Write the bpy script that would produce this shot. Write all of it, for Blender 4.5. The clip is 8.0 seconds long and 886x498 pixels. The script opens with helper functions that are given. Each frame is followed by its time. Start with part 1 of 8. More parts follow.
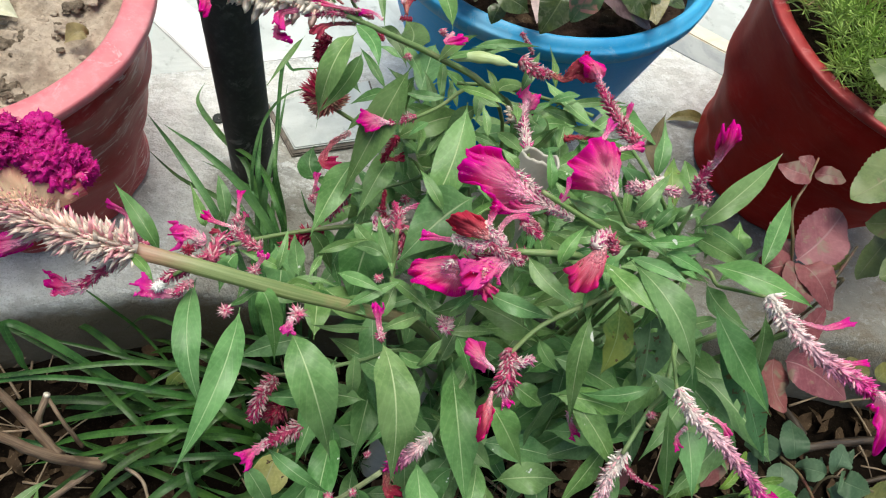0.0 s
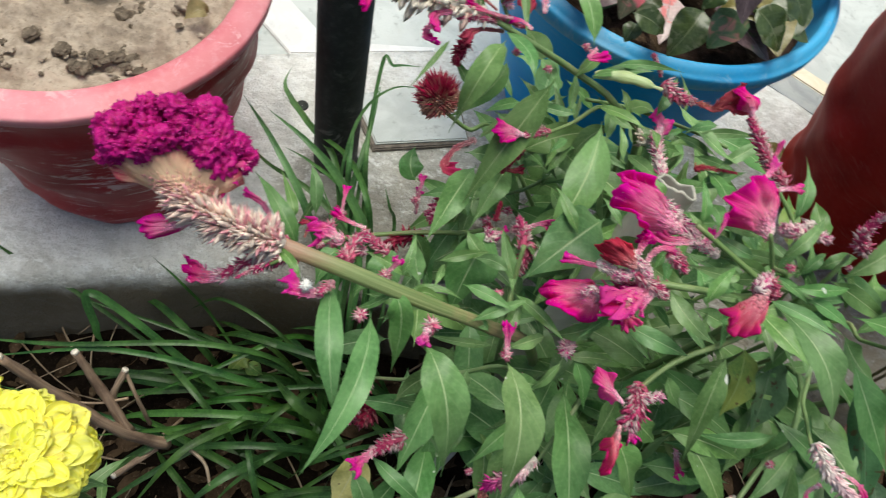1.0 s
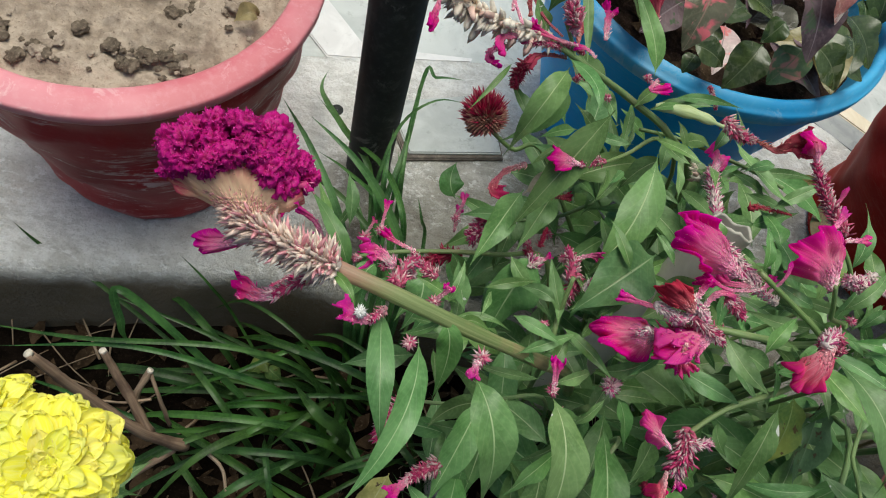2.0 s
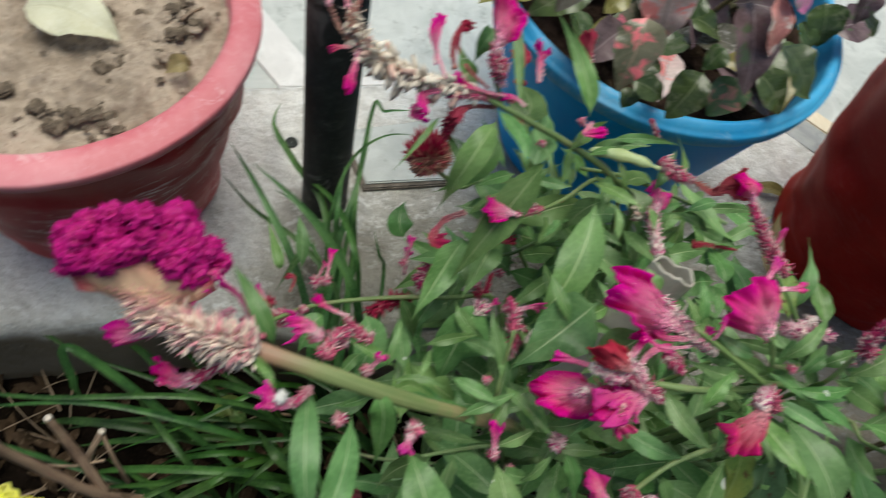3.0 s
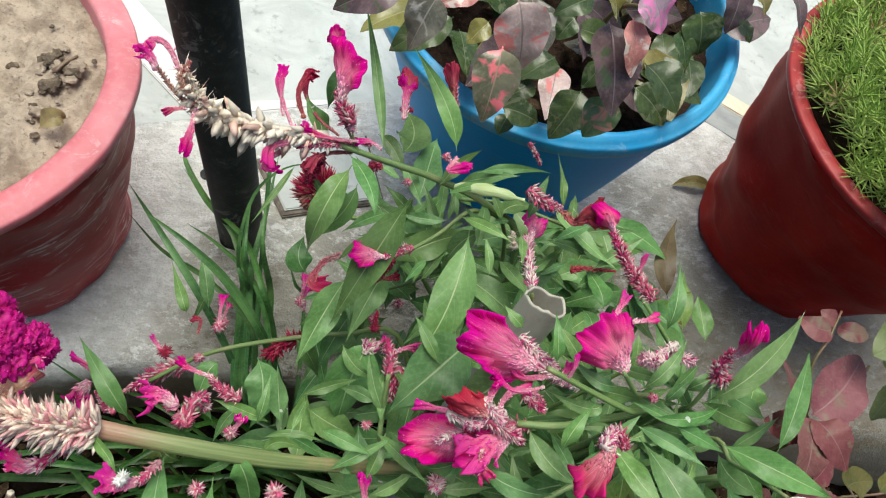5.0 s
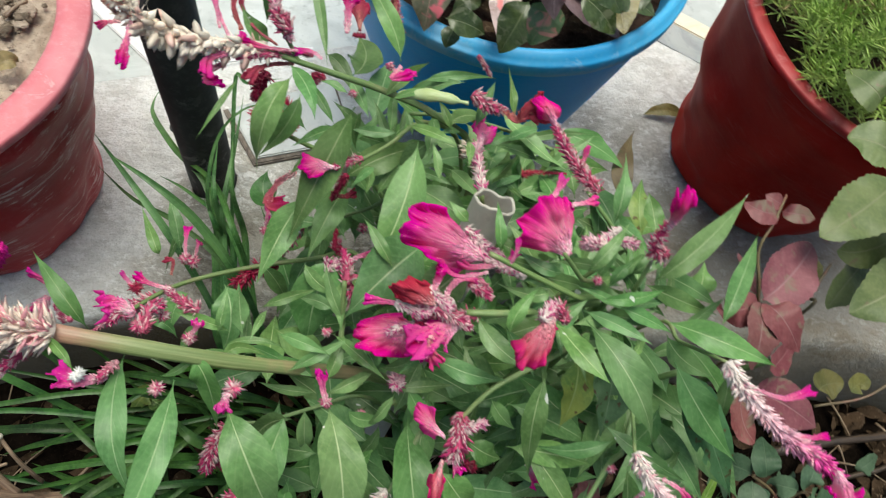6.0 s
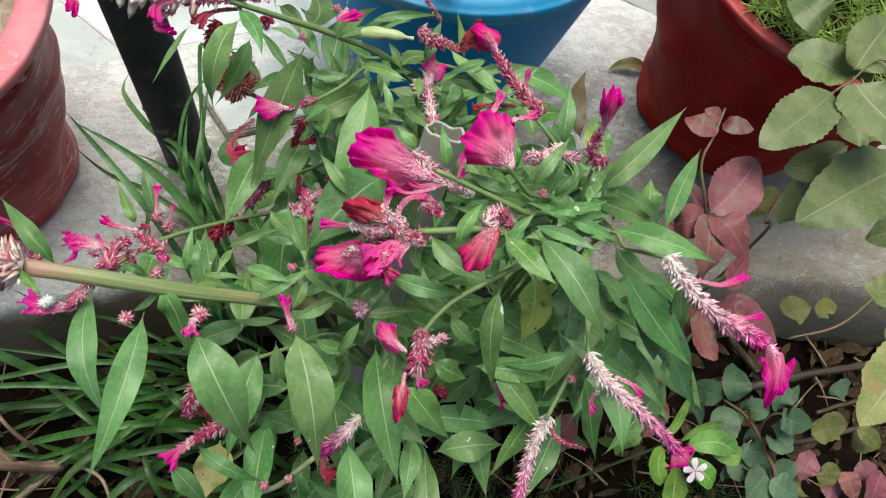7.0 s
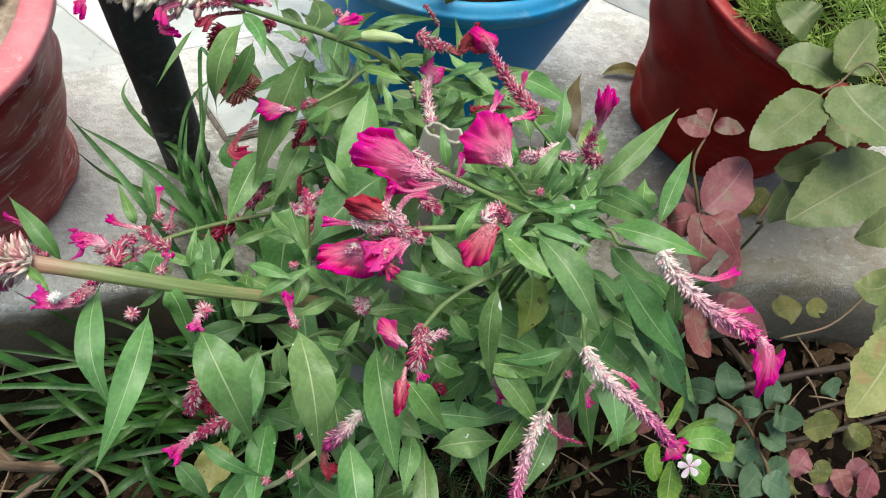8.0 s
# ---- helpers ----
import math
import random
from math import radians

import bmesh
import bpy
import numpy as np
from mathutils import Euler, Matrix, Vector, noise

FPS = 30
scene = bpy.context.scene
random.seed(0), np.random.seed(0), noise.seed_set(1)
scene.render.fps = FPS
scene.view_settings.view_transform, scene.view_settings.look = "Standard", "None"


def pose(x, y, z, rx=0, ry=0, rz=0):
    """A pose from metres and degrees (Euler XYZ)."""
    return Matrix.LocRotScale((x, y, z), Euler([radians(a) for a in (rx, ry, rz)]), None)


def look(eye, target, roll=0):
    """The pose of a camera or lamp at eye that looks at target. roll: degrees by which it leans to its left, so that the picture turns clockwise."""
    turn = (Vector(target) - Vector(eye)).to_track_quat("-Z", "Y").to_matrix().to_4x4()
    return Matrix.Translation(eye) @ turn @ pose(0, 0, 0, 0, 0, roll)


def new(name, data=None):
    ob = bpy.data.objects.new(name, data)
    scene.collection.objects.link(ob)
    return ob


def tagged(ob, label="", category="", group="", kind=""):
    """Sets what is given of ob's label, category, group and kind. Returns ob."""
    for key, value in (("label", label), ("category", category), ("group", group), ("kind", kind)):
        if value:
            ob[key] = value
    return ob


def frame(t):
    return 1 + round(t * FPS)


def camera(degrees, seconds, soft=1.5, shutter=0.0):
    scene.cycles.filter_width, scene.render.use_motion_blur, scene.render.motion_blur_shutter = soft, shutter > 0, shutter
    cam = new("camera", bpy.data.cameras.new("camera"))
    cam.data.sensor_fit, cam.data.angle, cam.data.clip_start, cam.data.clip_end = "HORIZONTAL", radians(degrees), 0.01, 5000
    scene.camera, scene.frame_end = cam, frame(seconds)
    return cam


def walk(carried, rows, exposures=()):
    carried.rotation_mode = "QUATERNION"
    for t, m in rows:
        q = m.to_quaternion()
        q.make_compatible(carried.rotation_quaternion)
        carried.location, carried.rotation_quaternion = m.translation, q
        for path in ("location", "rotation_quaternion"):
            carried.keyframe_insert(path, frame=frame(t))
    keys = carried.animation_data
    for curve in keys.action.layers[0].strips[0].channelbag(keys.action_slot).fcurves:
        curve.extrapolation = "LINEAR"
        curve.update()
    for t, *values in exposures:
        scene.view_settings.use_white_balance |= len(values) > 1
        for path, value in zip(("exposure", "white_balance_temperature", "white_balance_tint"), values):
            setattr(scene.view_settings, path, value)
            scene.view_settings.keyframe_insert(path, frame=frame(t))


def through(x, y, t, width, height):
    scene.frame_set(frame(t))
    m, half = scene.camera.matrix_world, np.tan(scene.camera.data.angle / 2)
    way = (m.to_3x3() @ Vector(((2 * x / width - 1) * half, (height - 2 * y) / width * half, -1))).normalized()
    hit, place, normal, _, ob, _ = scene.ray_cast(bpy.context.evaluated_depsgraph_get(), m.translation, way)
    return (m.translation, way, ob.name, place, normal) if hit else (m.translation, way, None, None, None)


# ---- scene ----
cam = camera(68.1, 8.0, soft=1.1, shutter=0.4)
PATH = [
    (0, (0.02, 0.041, 0.641), (0.262, 0.978, -1.109), 17.8),
    (0.5, (-0.003, 0.045, 0.633), (0.24, 0.978, -1.12), 19.6),
    (1, (-0.047, 0.05, 0.625), (0.157, 0.98, -1.134), 21.8),
    (1.5, (-0.07, 0.055, 0.619), (0.121, 0.975, -1.147), 24.1),
    (1.7, (-0.074, 0.059, 0.619), (0.119, 0.987, -1.142), 24.9),
    (2.8, (-0.071, 0.084, 0.628), (0.105, 1.013, -1.134), 23.1),
    (3, (-0.05, 0.102, 0.633), (0.168, 1.029, -1.126), 23.2),
    (3.5, (-0.015, 0.133, 0.649), (0.271, 1.05, -1.106), 23.6),
    (4, (0.007, 0.148, 0.65), (0.327, 1.035, -1.114), 24.7),
    (5.3, (0.014, 0.126, 0.657), (0.269, 1.038, -1.105), 21.0),
    (5.5, (0.02, 0.118, 0.654), (0.276, 1.004, -1.121), 20.9),
    (6, (0.043, 0.097, 0.65), (0.318, 0.933, -1.146), 19.9),
    (6.5, (0.065, 0.076, 0.652), (0.343, 0.9, -1.149), 17.3),
    (7, (0.066, 0.053, 0.651), (0.35, 0.875, -1.15), 17.0),
    (7.5, (0.066, 0.047, 0.655), (0.365, 0.885, -1.137), 17.1),
    (8, (0.062, 0.045, 0.656), (0.363, 0.884, -1.135), 17.5),
]
EXPOSURES = [(0, 0.33, 6450, 3), (1.0, 0.14, 6450, 3), (1.5, -0.05, 6450, 3), (3.0, -0.18, 6450, 3), (4.0, 0.09, 6450, 3), (5.5, 0.20, 6450, 3), (8, 0.33, 6450, 3)]
walk(cam, [(t, look(eye, target, roll)) for t, eye, target, roll in PATH], EXPOSURES)

# ---- light: bright overcast sky with a veiled high sun
SUN_EL, SUN_AZ = 77.0, 8.0
world = bpy.data.worlds.new("overcast_sky")
scene.world = world
world.use_nodes = True
sky = world.node_tree.nodes.new("ShaderNodeTexSky")
sky.sky_type, sky.sun_disc = "NISHITA", False
sky.sun_elevation, sky.sun_rotation = radians(SUN_EL), radians(SUN_AZ)
sky.air_density, sky.dust_density, sky.ozone_density = 1.0, 4.0, 0.6
back = world.node_tree.nodes["Background"]
world.node_tree.links.new(sky.outputs["Color"], back.inputs["Color"])
back.inputs["Strength"].default_value = 0.098
sun = new("sun", bpy.data.lights.new("sun", "SUN"))
sun.data.energy, sun.data.angle, sun.data.color = 3.1, radians(42), (1.0, 0.95, 0.87)
az, el = radians(SUN_AZ), radians(SUN_EL)
sun.matrix_world = look((math.sin(az) * math.cos(el) * 5, math.cos(az) * math.cos(el) * 5, math.sin(el) * 5), (0, 0.4, 0))

# ---- helpers for meshes and materials
V3 = Vector


def mesh_object(name, verts, faces, mat, uvs=None, smooth=True, mats=None):
    me = bpy.data.meshes.new(name)
    me.from_pydata([tuple(p) for p in verts], [], faces)
    if uvs is not None:
        layer = me.uv_layers.new(name="UVMap")
        loops = np.empty(len(me.loops), dtype=np.int32)
        me.loops.foreach_get("vertex_index", loops)
        layer.data.foreach_set("uv", np.asarray(uvs, dtype=np.float32)[loops].ravel())
    if smooth:
        me.polygons.foreach_set("use_smooth", np.ones(len(me.polygons), dtype=bool))
    for m in ([mat] if mats is None else mats):
        me.materials.append(m)
    me.update()
    return new(name, me)


def part(name, ob, parent, label=""):
    """Hangs a mesh under its thing; the thing stands unturned at its base."""
    ob.name = name
    ob.parent = parent
    ob.matrix_parent_inverse = parent.matrix_basis.inverted()
    if label:
        tagged(ob, label)
    return ob


def thing(name, base, label, category, group="", kind=""):
    ob = new(name)
    ob.empty_display_size = 0.02
    ob.matrix_basis = Matrix.Translation(base)
    return tagged(ob, label, category, group, kind)


def catmull(points, n):
    """n + 1 places and unit tangents along a smooth line through the points."""
    p = [V3(q) for q in points]
    if len(p) == 2:
        p = [p[0], p[0].lerp(p[1], 0.5), p[1]]
    p = [p[0] * 2 - p[1]] + p + [p[-1] * 2 - p[-2]]
    segs, out = len(p) - 3, []
    for i in range(n + 1):
        f = min(i / n * segs, segs - 1e-6)
        k, t = int(f), f - int(f)
        a, b, c, d = p[k:k + 4]
        pos = 0.5 * (2 * b + (c - a) * t + (2 * a - 5 * b + 4 * c - d) * t * t + (3 * b - a - 3 * c + d) * t ** 3)
        tan = 0.5 * ((c - a) + 2 * (2 * a - 5 * b + 4 * c - d) * t + 3 * (3 * b - a - 3 * c + d) * t * t)
        out.append((pos, tan.normalized()))
    return out


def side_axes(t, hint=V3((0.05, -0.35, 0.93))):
    n = hint - t * hint.dot(t)
    if n.length < 1e-3:
        n = V3((1, 0, 0)) - t * t.x
    n.normalize()
    return t.cross(n).normalized(), n


def tube_data(points, r0, r1, n=14, k=8, rough=0.0, caps=True):
    verts, faces, uvs = [], [], []
    line = catmull(points, n)
    for i, (p, t) in enumerate(line):
        s, u = side_axes(t)
        f = i / n
        r = r0 + (r1 - r0) * f
        for j in range(k):
            a = 2 * math.pi * j / k
            w = r * (1 + rough * noise.noise((p + s * math.cos(a) * 0.02 + u * math.sin(a) * 0.02) * 60))
            verts.append(p + s * math.cos(a) * w + u * math.sin(a) * w)
            uvs.append((j / k, f))
    for i in range(n):
        for j in range(k):
            a, b = i * k + j, i * k + (j + 1) % k
            faces.append((a, b, b + k, a + k))
    if caps:
        faces.append(tuple(range(k - 1, -1, -1)))
        faces.append(tuple(n * k + j for j in range(k)))
    return verts, faces, uvs


class Nodes:
    """Short hand for a procedural material."""

    def __init__(self, name, rough=0.5, spec=0.5):
        self.mat = bpy.data.materials.new(name)
        self.mat.use_nodes = True
        self.tree = self.mat.node_tree
        self.bsdf = self.tree.nodes["Principled BSDF"]
        self.bsdf.inputs["Roughness"].default_value = rough
        self.bsdf.inputs["Specular IOR Level"].default_value = spec

    def node(self, kind, **values):
        n = self.tree.nodes.new(kind)
        for key, value in values.items():
            n.inputs[key].default_value = value
        return n

    def link(self, a, b):
        self.tree.links.new(a, b)

    def math(self, op, a, b=None, c=None):
        n = self.tree.nodes.new("ShaderNodeMath")
        n.operation = op
        for i, x in enumerate((a, b, c)):
            if x is None:
                continue
            if isinstance(x, (int, float)):
                n.inputs[i].default_value = x
            else:
                self.link(x, n.inputs[i])
        return n.outputs[0]

    def smooth(self, value, low, high):
        n = self.tree.nodes.new("ShaderNodeMapRange")
        n.interpolation_type = "SMOOTHSTEP"
        self.link(value, n.inputs["Value"])
        n.inputs["From Min"].default_value, n.inputs["From Max"].default_value = low, high
        return n.outputs["Result"]

    def mix(self, factor, a, b, blend="MIX"):
        n = self.tree.nodes.new("ShaderNodeMix")
        n.data_type, n.blend_type = "RGBA", blend
        for sock, x in ((n.inputs[0], factor), (n.inputs[6], a), (n.inputs[7], b)):
            if isinstance(x, (int, float)):
                sock.default_value = x
            elif isinstance(x, tuple):
                sock.default_value = (*x, 1.0)
            else:
                self.link(x, sock)
        return n.outputs[2]

    def coord(self, which="Object", scale=(1, 1, 1)):
        c = self.tree.nodes.new("ShaderNodeTexCoord")
        m = self.tree.nodes.new("ShaderNodeMapping")
        m.inputs["Scale"].default_value = scale
        self.link(c.outputs[which], m.inputs["Vector"])
        return m.outputs[0]

    def noise(self, vec, scale, detail=4.0, rough=0.55, distort=0.0):
        n = self.node("ShaderNodeTexNoise", Scale=scale, Detail=detail, Roughness=rough, Distortion=distort)
        self.link(vec, n.inputs["Vector"])
        return n.outputs["Fac"]

    def uv(self):
        c = self.tree.nodes.new("ShaderNodeUVMap")
        s = self.tree.nodes.new("ShaderNodeSeparateXYZ")
        self.link(c.outputs[0], s.inputs[0])
        return c.outputs[0], s.outputs[0], s.outputs[1]

    def random(self):
        return self.tree.nodes.new("ShaderNodeObjectInfo").outputs["Random"]

    def bump(self, height, strength, distance):
        n = self.node("ShaderNodeBump", Strength=strength, Distance=distance)
        self.link(height, n.inputs["Height"])
        self.link(n.outputs[0], self.bsdf.inputs["Normal"])
        return n.outputs[0]

    def colour(self, socket):
        if isinstance(socket, tuple):
            self.bsdf.inputs["Base Color"].default_value = (*socket, 1)
        else:
            self.link(socket, self.bsdf.inputs["Base Color"])

    def vary(self, col, hue=0.03, value=0.3, sat=0.15):
        r = self.random()
        n = self.tree.nodes.new("ShaderNodeHueSaturation")
        self.link(col, n.inputs["Color"])
        self.link(self.math("MULTIPLY_ADD", r, hue, 0.5 - hue / 2), n.inputs["Hue"])
        r2 = self.math("FRACT", self.math("MULTIPLY", r, 17.3))
        self.link(self.math("MULTIPLY_ADD", r2, value, 1 - value / 2), n.inputs["Value"])
        r3 = self.math("FRACT", self.math("MULTIPLY", r, 41.7))
        self.link(self.math("MULTIPLY_ADD", r3, sat, 1 - sat / 2), n.inputs["Saturation"])
        return n.outputs[0]

    def thin(self, col, amount=0.3):
        """Lets some light through, as leaves and petals do."""
        t = self.tree.nodes.new("ShaderNodeBsdfTranslucent")
        self.link(col, t.inputs["Color"])
        m = self.tree.nodes.new("ShaderNodeMixShader")
        m.inputs[0].default_value = amount
        out = self.tree.nodes["Material Output"]
        self.link(self.bsdf.outputs[0], m.inputs[1])
        self.link(t.outputs[0], m.inputs[2])
        self.link(m.outputs[0], out.inputs["Surface"])


def leaf_material(name, dark, light, vein, veins=9.0, slant=2.4, side=0.08, rough=0.42, blotch=None, blotch_at=0.62, hue=0.03, value=0.35, through=0.13, spots=0.0):
    n = Nodes(name, rough, 0.32)
    uv, u, v = n.uv()
    a = n.math("MULTIPLY", n.math("ABSOLUTE", n.math("SUBTRACT", u, 0.5)), 2.0)
    obj = n.coord("Object")
    big, fine = n.noise(obj, 45.0), n.noise(obj, 420.0, 3.0)
    col = n.mix(n.smooth(big, 0.35, 0.68), dark, light)
    col = n.mix(n.math("MULTIPLY", n.smooth(fine, 0.4, 0.75), 0.3), col, tuple(min(1, c * 1.5) for c in light))
    if blotch:
        col = n.mix(n.smooth(n.noise(obj, 70.0, 3.0, 0.6, 0.6), blotch_at - 0.05, blotch_at + 0.05), col, blotch)
    if spots:
        col = n.mix(n.smooth(n.noise(obj, 150.0, 2.0), 0.70 - spots * 0.05, 0.73 - spots * 0.05), col, (0.10, 0.07, 0.03))
    pale = n.smooth(n.noise(obj, 95.0, 2.0, 0.5, 0.3), 0.745, 0.76)
    if name.startswith("celosia"):
        col = n.mix(pale, col, (0.62, 0.66, 0.58))
    rib = n.math("SUBTRACT", 1.0, n.smooth(a, 0.014, 0.056))
    wave = n.math("FRACT", n.math("SUBTRACT", n.math("MULTIPLY", v, veins), n.math("MULTIPLY", a, slant)))
    vein_line = n.math("SUBTRACT", 1.0, n.smooth(n.math("ABSOLUTE", n.math("SUBTRACT", wave, 0.5)), 0.02, 0.14))
    mask = n.math("MAXIMUM", n.math("MULTIPLY", rib, 0.88), n.math("MULTIPLY", vein_line, side))
    col = n.vary(n.mix(mask, col, vein), hue, value)
    n.colour(col)
    h = n.math("SUBTRACT", n.math("MULTIPLY", fine, 0.25), mask)
    n.bump(h, 0.45, 0.0008)
    n.thin(col, through)
    return n.mat


def petal_material(name, neck, edge, streak, scale=52.0, through=0.5, rim=None):
    """Colour runs from neck to edge, with fine streaks along the petal."""
    n = Nodes(name, 0.8, 0.12)
    n.bsdf.inputs["Sheen Weight"].default_value = 0.5
    n.bsdf.inputs["Sheen Roughness"].default_value = 0.4
    n.bsdf.inputs["Sheen Tint"].default_value = (*(min(1.0, c * 1.15 + 0.04) for c in edge), 1)
    uv, _, v = n.uv()
    m = n.tree.nodes.new("ShaderNodeMapping")
    m.inputs["Scale"].default_value = (scale, 2.5, 1)
    n.link(uv, m.inputs["Vector"])
    lines = n.noise(m.outputs[0], 1.0, 4.0, 0.6, 0.2)
    f = n.smooth(n.math("ADD", v, n.math("MULTIPLY", n.math("SUBTRACT", lines, 0.5), 1.5)), 0.18, 0.98)
    col = n.mix(f, neck, edge)
    col = n.mix(n.math("MULTIPLY", n.smooth(lines, 0.45, 0.62), n.math("SUBTRACT", 0.92, n.math("MULTIPLY", v, 0.52))), col, streak)
    if edge[1] < 0.1:
        blush = n.smooth(n.noise(n.coord("Object"), 160.0, 4, 0.65), 0.50, 0.68)
        col = n.mix(n.math("MULTIPLY", blush, 0.3), col, (edge[0] * 0.75, edge[1] * 0.6, edge[2] * 0.75))
    if rim:
        col = n.mix(n.smooth(n.math("ADD", v, n.math("MULTIPLY", n.math("SUBTRACT", lines, 0.5), 0.7)), 0.74, 1.02), col, rim)
    col = n.vary(col, 0.02, 0.2)
    n.colour(col)
    n.bump(n.math("ADD", lines, n.noise(n.coord("Object"), 520.0, 4, 0.7)), 0.30, 0.0010)
    n.thin(col, through)
    return n.mat


def floret_material(name, start, end, odd, share=0.5, through=0.2):
    """Florets along a spike: v runs along it, u is a random number of each floret."""
    n = Nodes(name, 0.55, 0.3)
    uv, u, v = n.uv()
    col = n.mix(n.smooth(v, 0.1, 0.95), start, end)
    col = n.mix(n.smooth(u, 1 - share - 0.05, 1 - share + 0.05), col, odd)
    shade = n.math("MULTIPLY_ADD", n.math("FRACT", n.math("MULTIPLY", u, 13.7)), 0.62, 0.66)
    g = n.tree.nodes.new("ShaderNodeHueSaturation")
    n.link(col, g.inputs["Color"])
    n.link(shade, g.inputs["Value"])
    n.colour(g.outputs[0])
    n.thin(g.outputs[0], through)
    return n.mat


# ---- materials: plants
GREEN = leaf_material("celosia_leaf", (0.088, 0.196, 0.055), (0.160, 0.300, 0.104), (0.42, 0.54, 0.28), rough=0.36, hue=0.035, value=0.45)
YELLOWING = leaf_material("yellowing_leaf", (0.10, 0.18, 0.05), (0.22, 0.27, 0.07), (0.30, 0.38, 0.16), spots=1.0)
YELLOW = leaf_material("yellow_leaf", (0.36, 0.36, 0.10), (0.50, 0.48, 0.18), (0.5, 0.5, 0.25), spots=0.4)
HOLED = leaf_material("insect_bitten_leaf", (0.07, 0.16, 0.065), (0.115, 0.23, 0.10), (0.2, 0.32, 0.17), spots=1.3)
BROWN = leaf_material("withered_leaf", (0.075, 0.045, 0.022), (0.13, 0.095, 0.04), (0.17, 0.11, 0.06), blotch=(0.08, 0.13, 0.045))
STRAW = leaf_material("straw_leaf", (0.42, 0.35, 0.25), (0.58, 0.50, 0.38), (0.5, 0.42, 0.3), spots=0.3)
LEAF_KINDS = {"straw": STRAW, "green": GREEN, "yellowing": YELLOWING, "yellow": YELLOW, "holed": HOLED, "brown": BROWN}
ROSE_KINDS = {
    "green": leaf_material("rose_leaf", (0.105, 0.150, 0.050), (0.175, 0.215, 0.082), (0.25, 0.27, 0.14), 8, 1.6, 0.10, 0.42, (0.20, 0.155, 0.09), 0.68),
    "pale": leaf_material("pale_rose_leaf", (0.20, 0.235, 0.07), (0.32, 0.33, 0.12), (0.36, 0.36, 0.17), 8, 1.6, 0.2, 0.5, (0.30, 0.22, 0.09), 0.62),
    "olive": leaf_material("olive_rose_leaf", (0.08, 0.10, 0.03), (0.17, 0.16, 0.05), (0.2, 0.2, 0.09), 7, 1.6, 0.3, 0.5),
    "red": leaf_material("young_red_rose_leaf", (0.17, 0.048, 0.055), (0.24, 0.090, 0.092), (0.29, 0.15, 0.15), 7, 1.6, 0.12, 0.5, (0.21, 0.15, 0.11), 0.6),
    "blue": leaf_material("small_rose_leaf", (0.060, 0.115, 0.060), (0.105, 0.175, 0.095), (0.14, 0.21, 0.12), 7, 1.6, 0.1, 0.5),
}
LILY = leaf_material("lily_leaf", (0.045, 0.125, 0.035), (0.115, 0.24, 0.075), (0.15, 0.28, 0.13), 1.0, 0.0, 0.0, 0.38, value=0.5)
VINCA = leaf_material("periwinkle_leaf", (0.09, 0.20, 0.03), (0.18, 0.33, 0.06), (0.4, 0.5, 0.25), 8, 1.2, 0.2, 0.35)
BLADE = leaf_material("strap_leaf", (0.016, 0.050, 0.010), (0.056, 0.138, 0.028), (0.06, 0.14, 0.04), 1.0, 0.0, 0.0, 0.4, value=0.6)
BLOTCHED = {
    "green": leaf_material("variegated_leaf_green", (0.034, 0.062, 0.020), (0.080, 0.120, 0.042), (0.16, 0.20, 0.10), 7, 1.6, 0.09, 0.33, (0.143, 0.169, 0.091), 0.6),
    "olive": leaf_material("variegated_leaf_olive", (0.143, 0.130, 0.033), (0.260, 0.234, 0.072), (0.390, 0.351, 0.156), 7, 1.6, 0.09, 0.35),
    "purple": leaf_material("variegated_leaf_purple", (0.085, 0.054, 0.060), (0.165, 0.110, 0.118), (0.260, 0.195, 0.208), 7, 1.6, 0.09, 0.33, (0.078, 0.111, 0.052), 0.62),
    "grey": leaf_material("variegated_leaf_grey", (0.098, 0.098, 0.072), (0.195, 0.182, 0.143), (0.325, 0.299, 0.260), 7, 1.6, 0.09, 0.33, (0.455, 0.429, 0.390), 0.6),
    "pink": leaf_material("variegated_leaf_pink", (0.40, 0.14, 0.13), (0.60, 0.27, 0.25), (0.52, 0.22, 0.21), 7, 1.6, 0.09, 0.35, (0.650, 0.546, 0.494), 0.56),
    "pinkgrey": leaf_material("variegated_leaf_pink_grey", (0.32, 0.24, 0.22), (0.54, 0.42, 0.40), (0.260, 0.221, 0.208), 7, 1.6, 0.09, 0.35, (0.624, 0.221, 0.208), 0.57),
    "pinkvein": leaf_material("variegated_leaf_pink_veined", (0.111, 0.111, 0.065), (0.208, 0.195, 0.130), (0.390, 0.260, 0.195), 7, 1.6, 0.09, 0.35, (0.800, 0.182, 0.260), 0.55),
    "pinkpurple": leaf_material("variegated_leaf_pink_purple", (0.27, 0.17, 0.22), (0.46, 0.34, 0.40), (0.520, 0.390, 0.455), 7, 1.6, 0.09, 0.33, (0.800, 0.260, 0.494), 0.55),
    "pinkgreen": leaf_material("variegated_leaf_pink_green", (0.078, 0.143, 0.065), (0.169, 0.234, 0.117), (0.260, 0.260, 0.156), 7, 1.6, 0.09, 0.35, (0.585, 0.260, 0.234), 0.58),
}
for kind in BLOTCHED.values():
    gloss = kind.node_tree.nodes["Principled BSDF"].inputs
    gloss["Roughness"].default_value, gloss["Specular IOR Level"].default_value = 0.27, 0.55
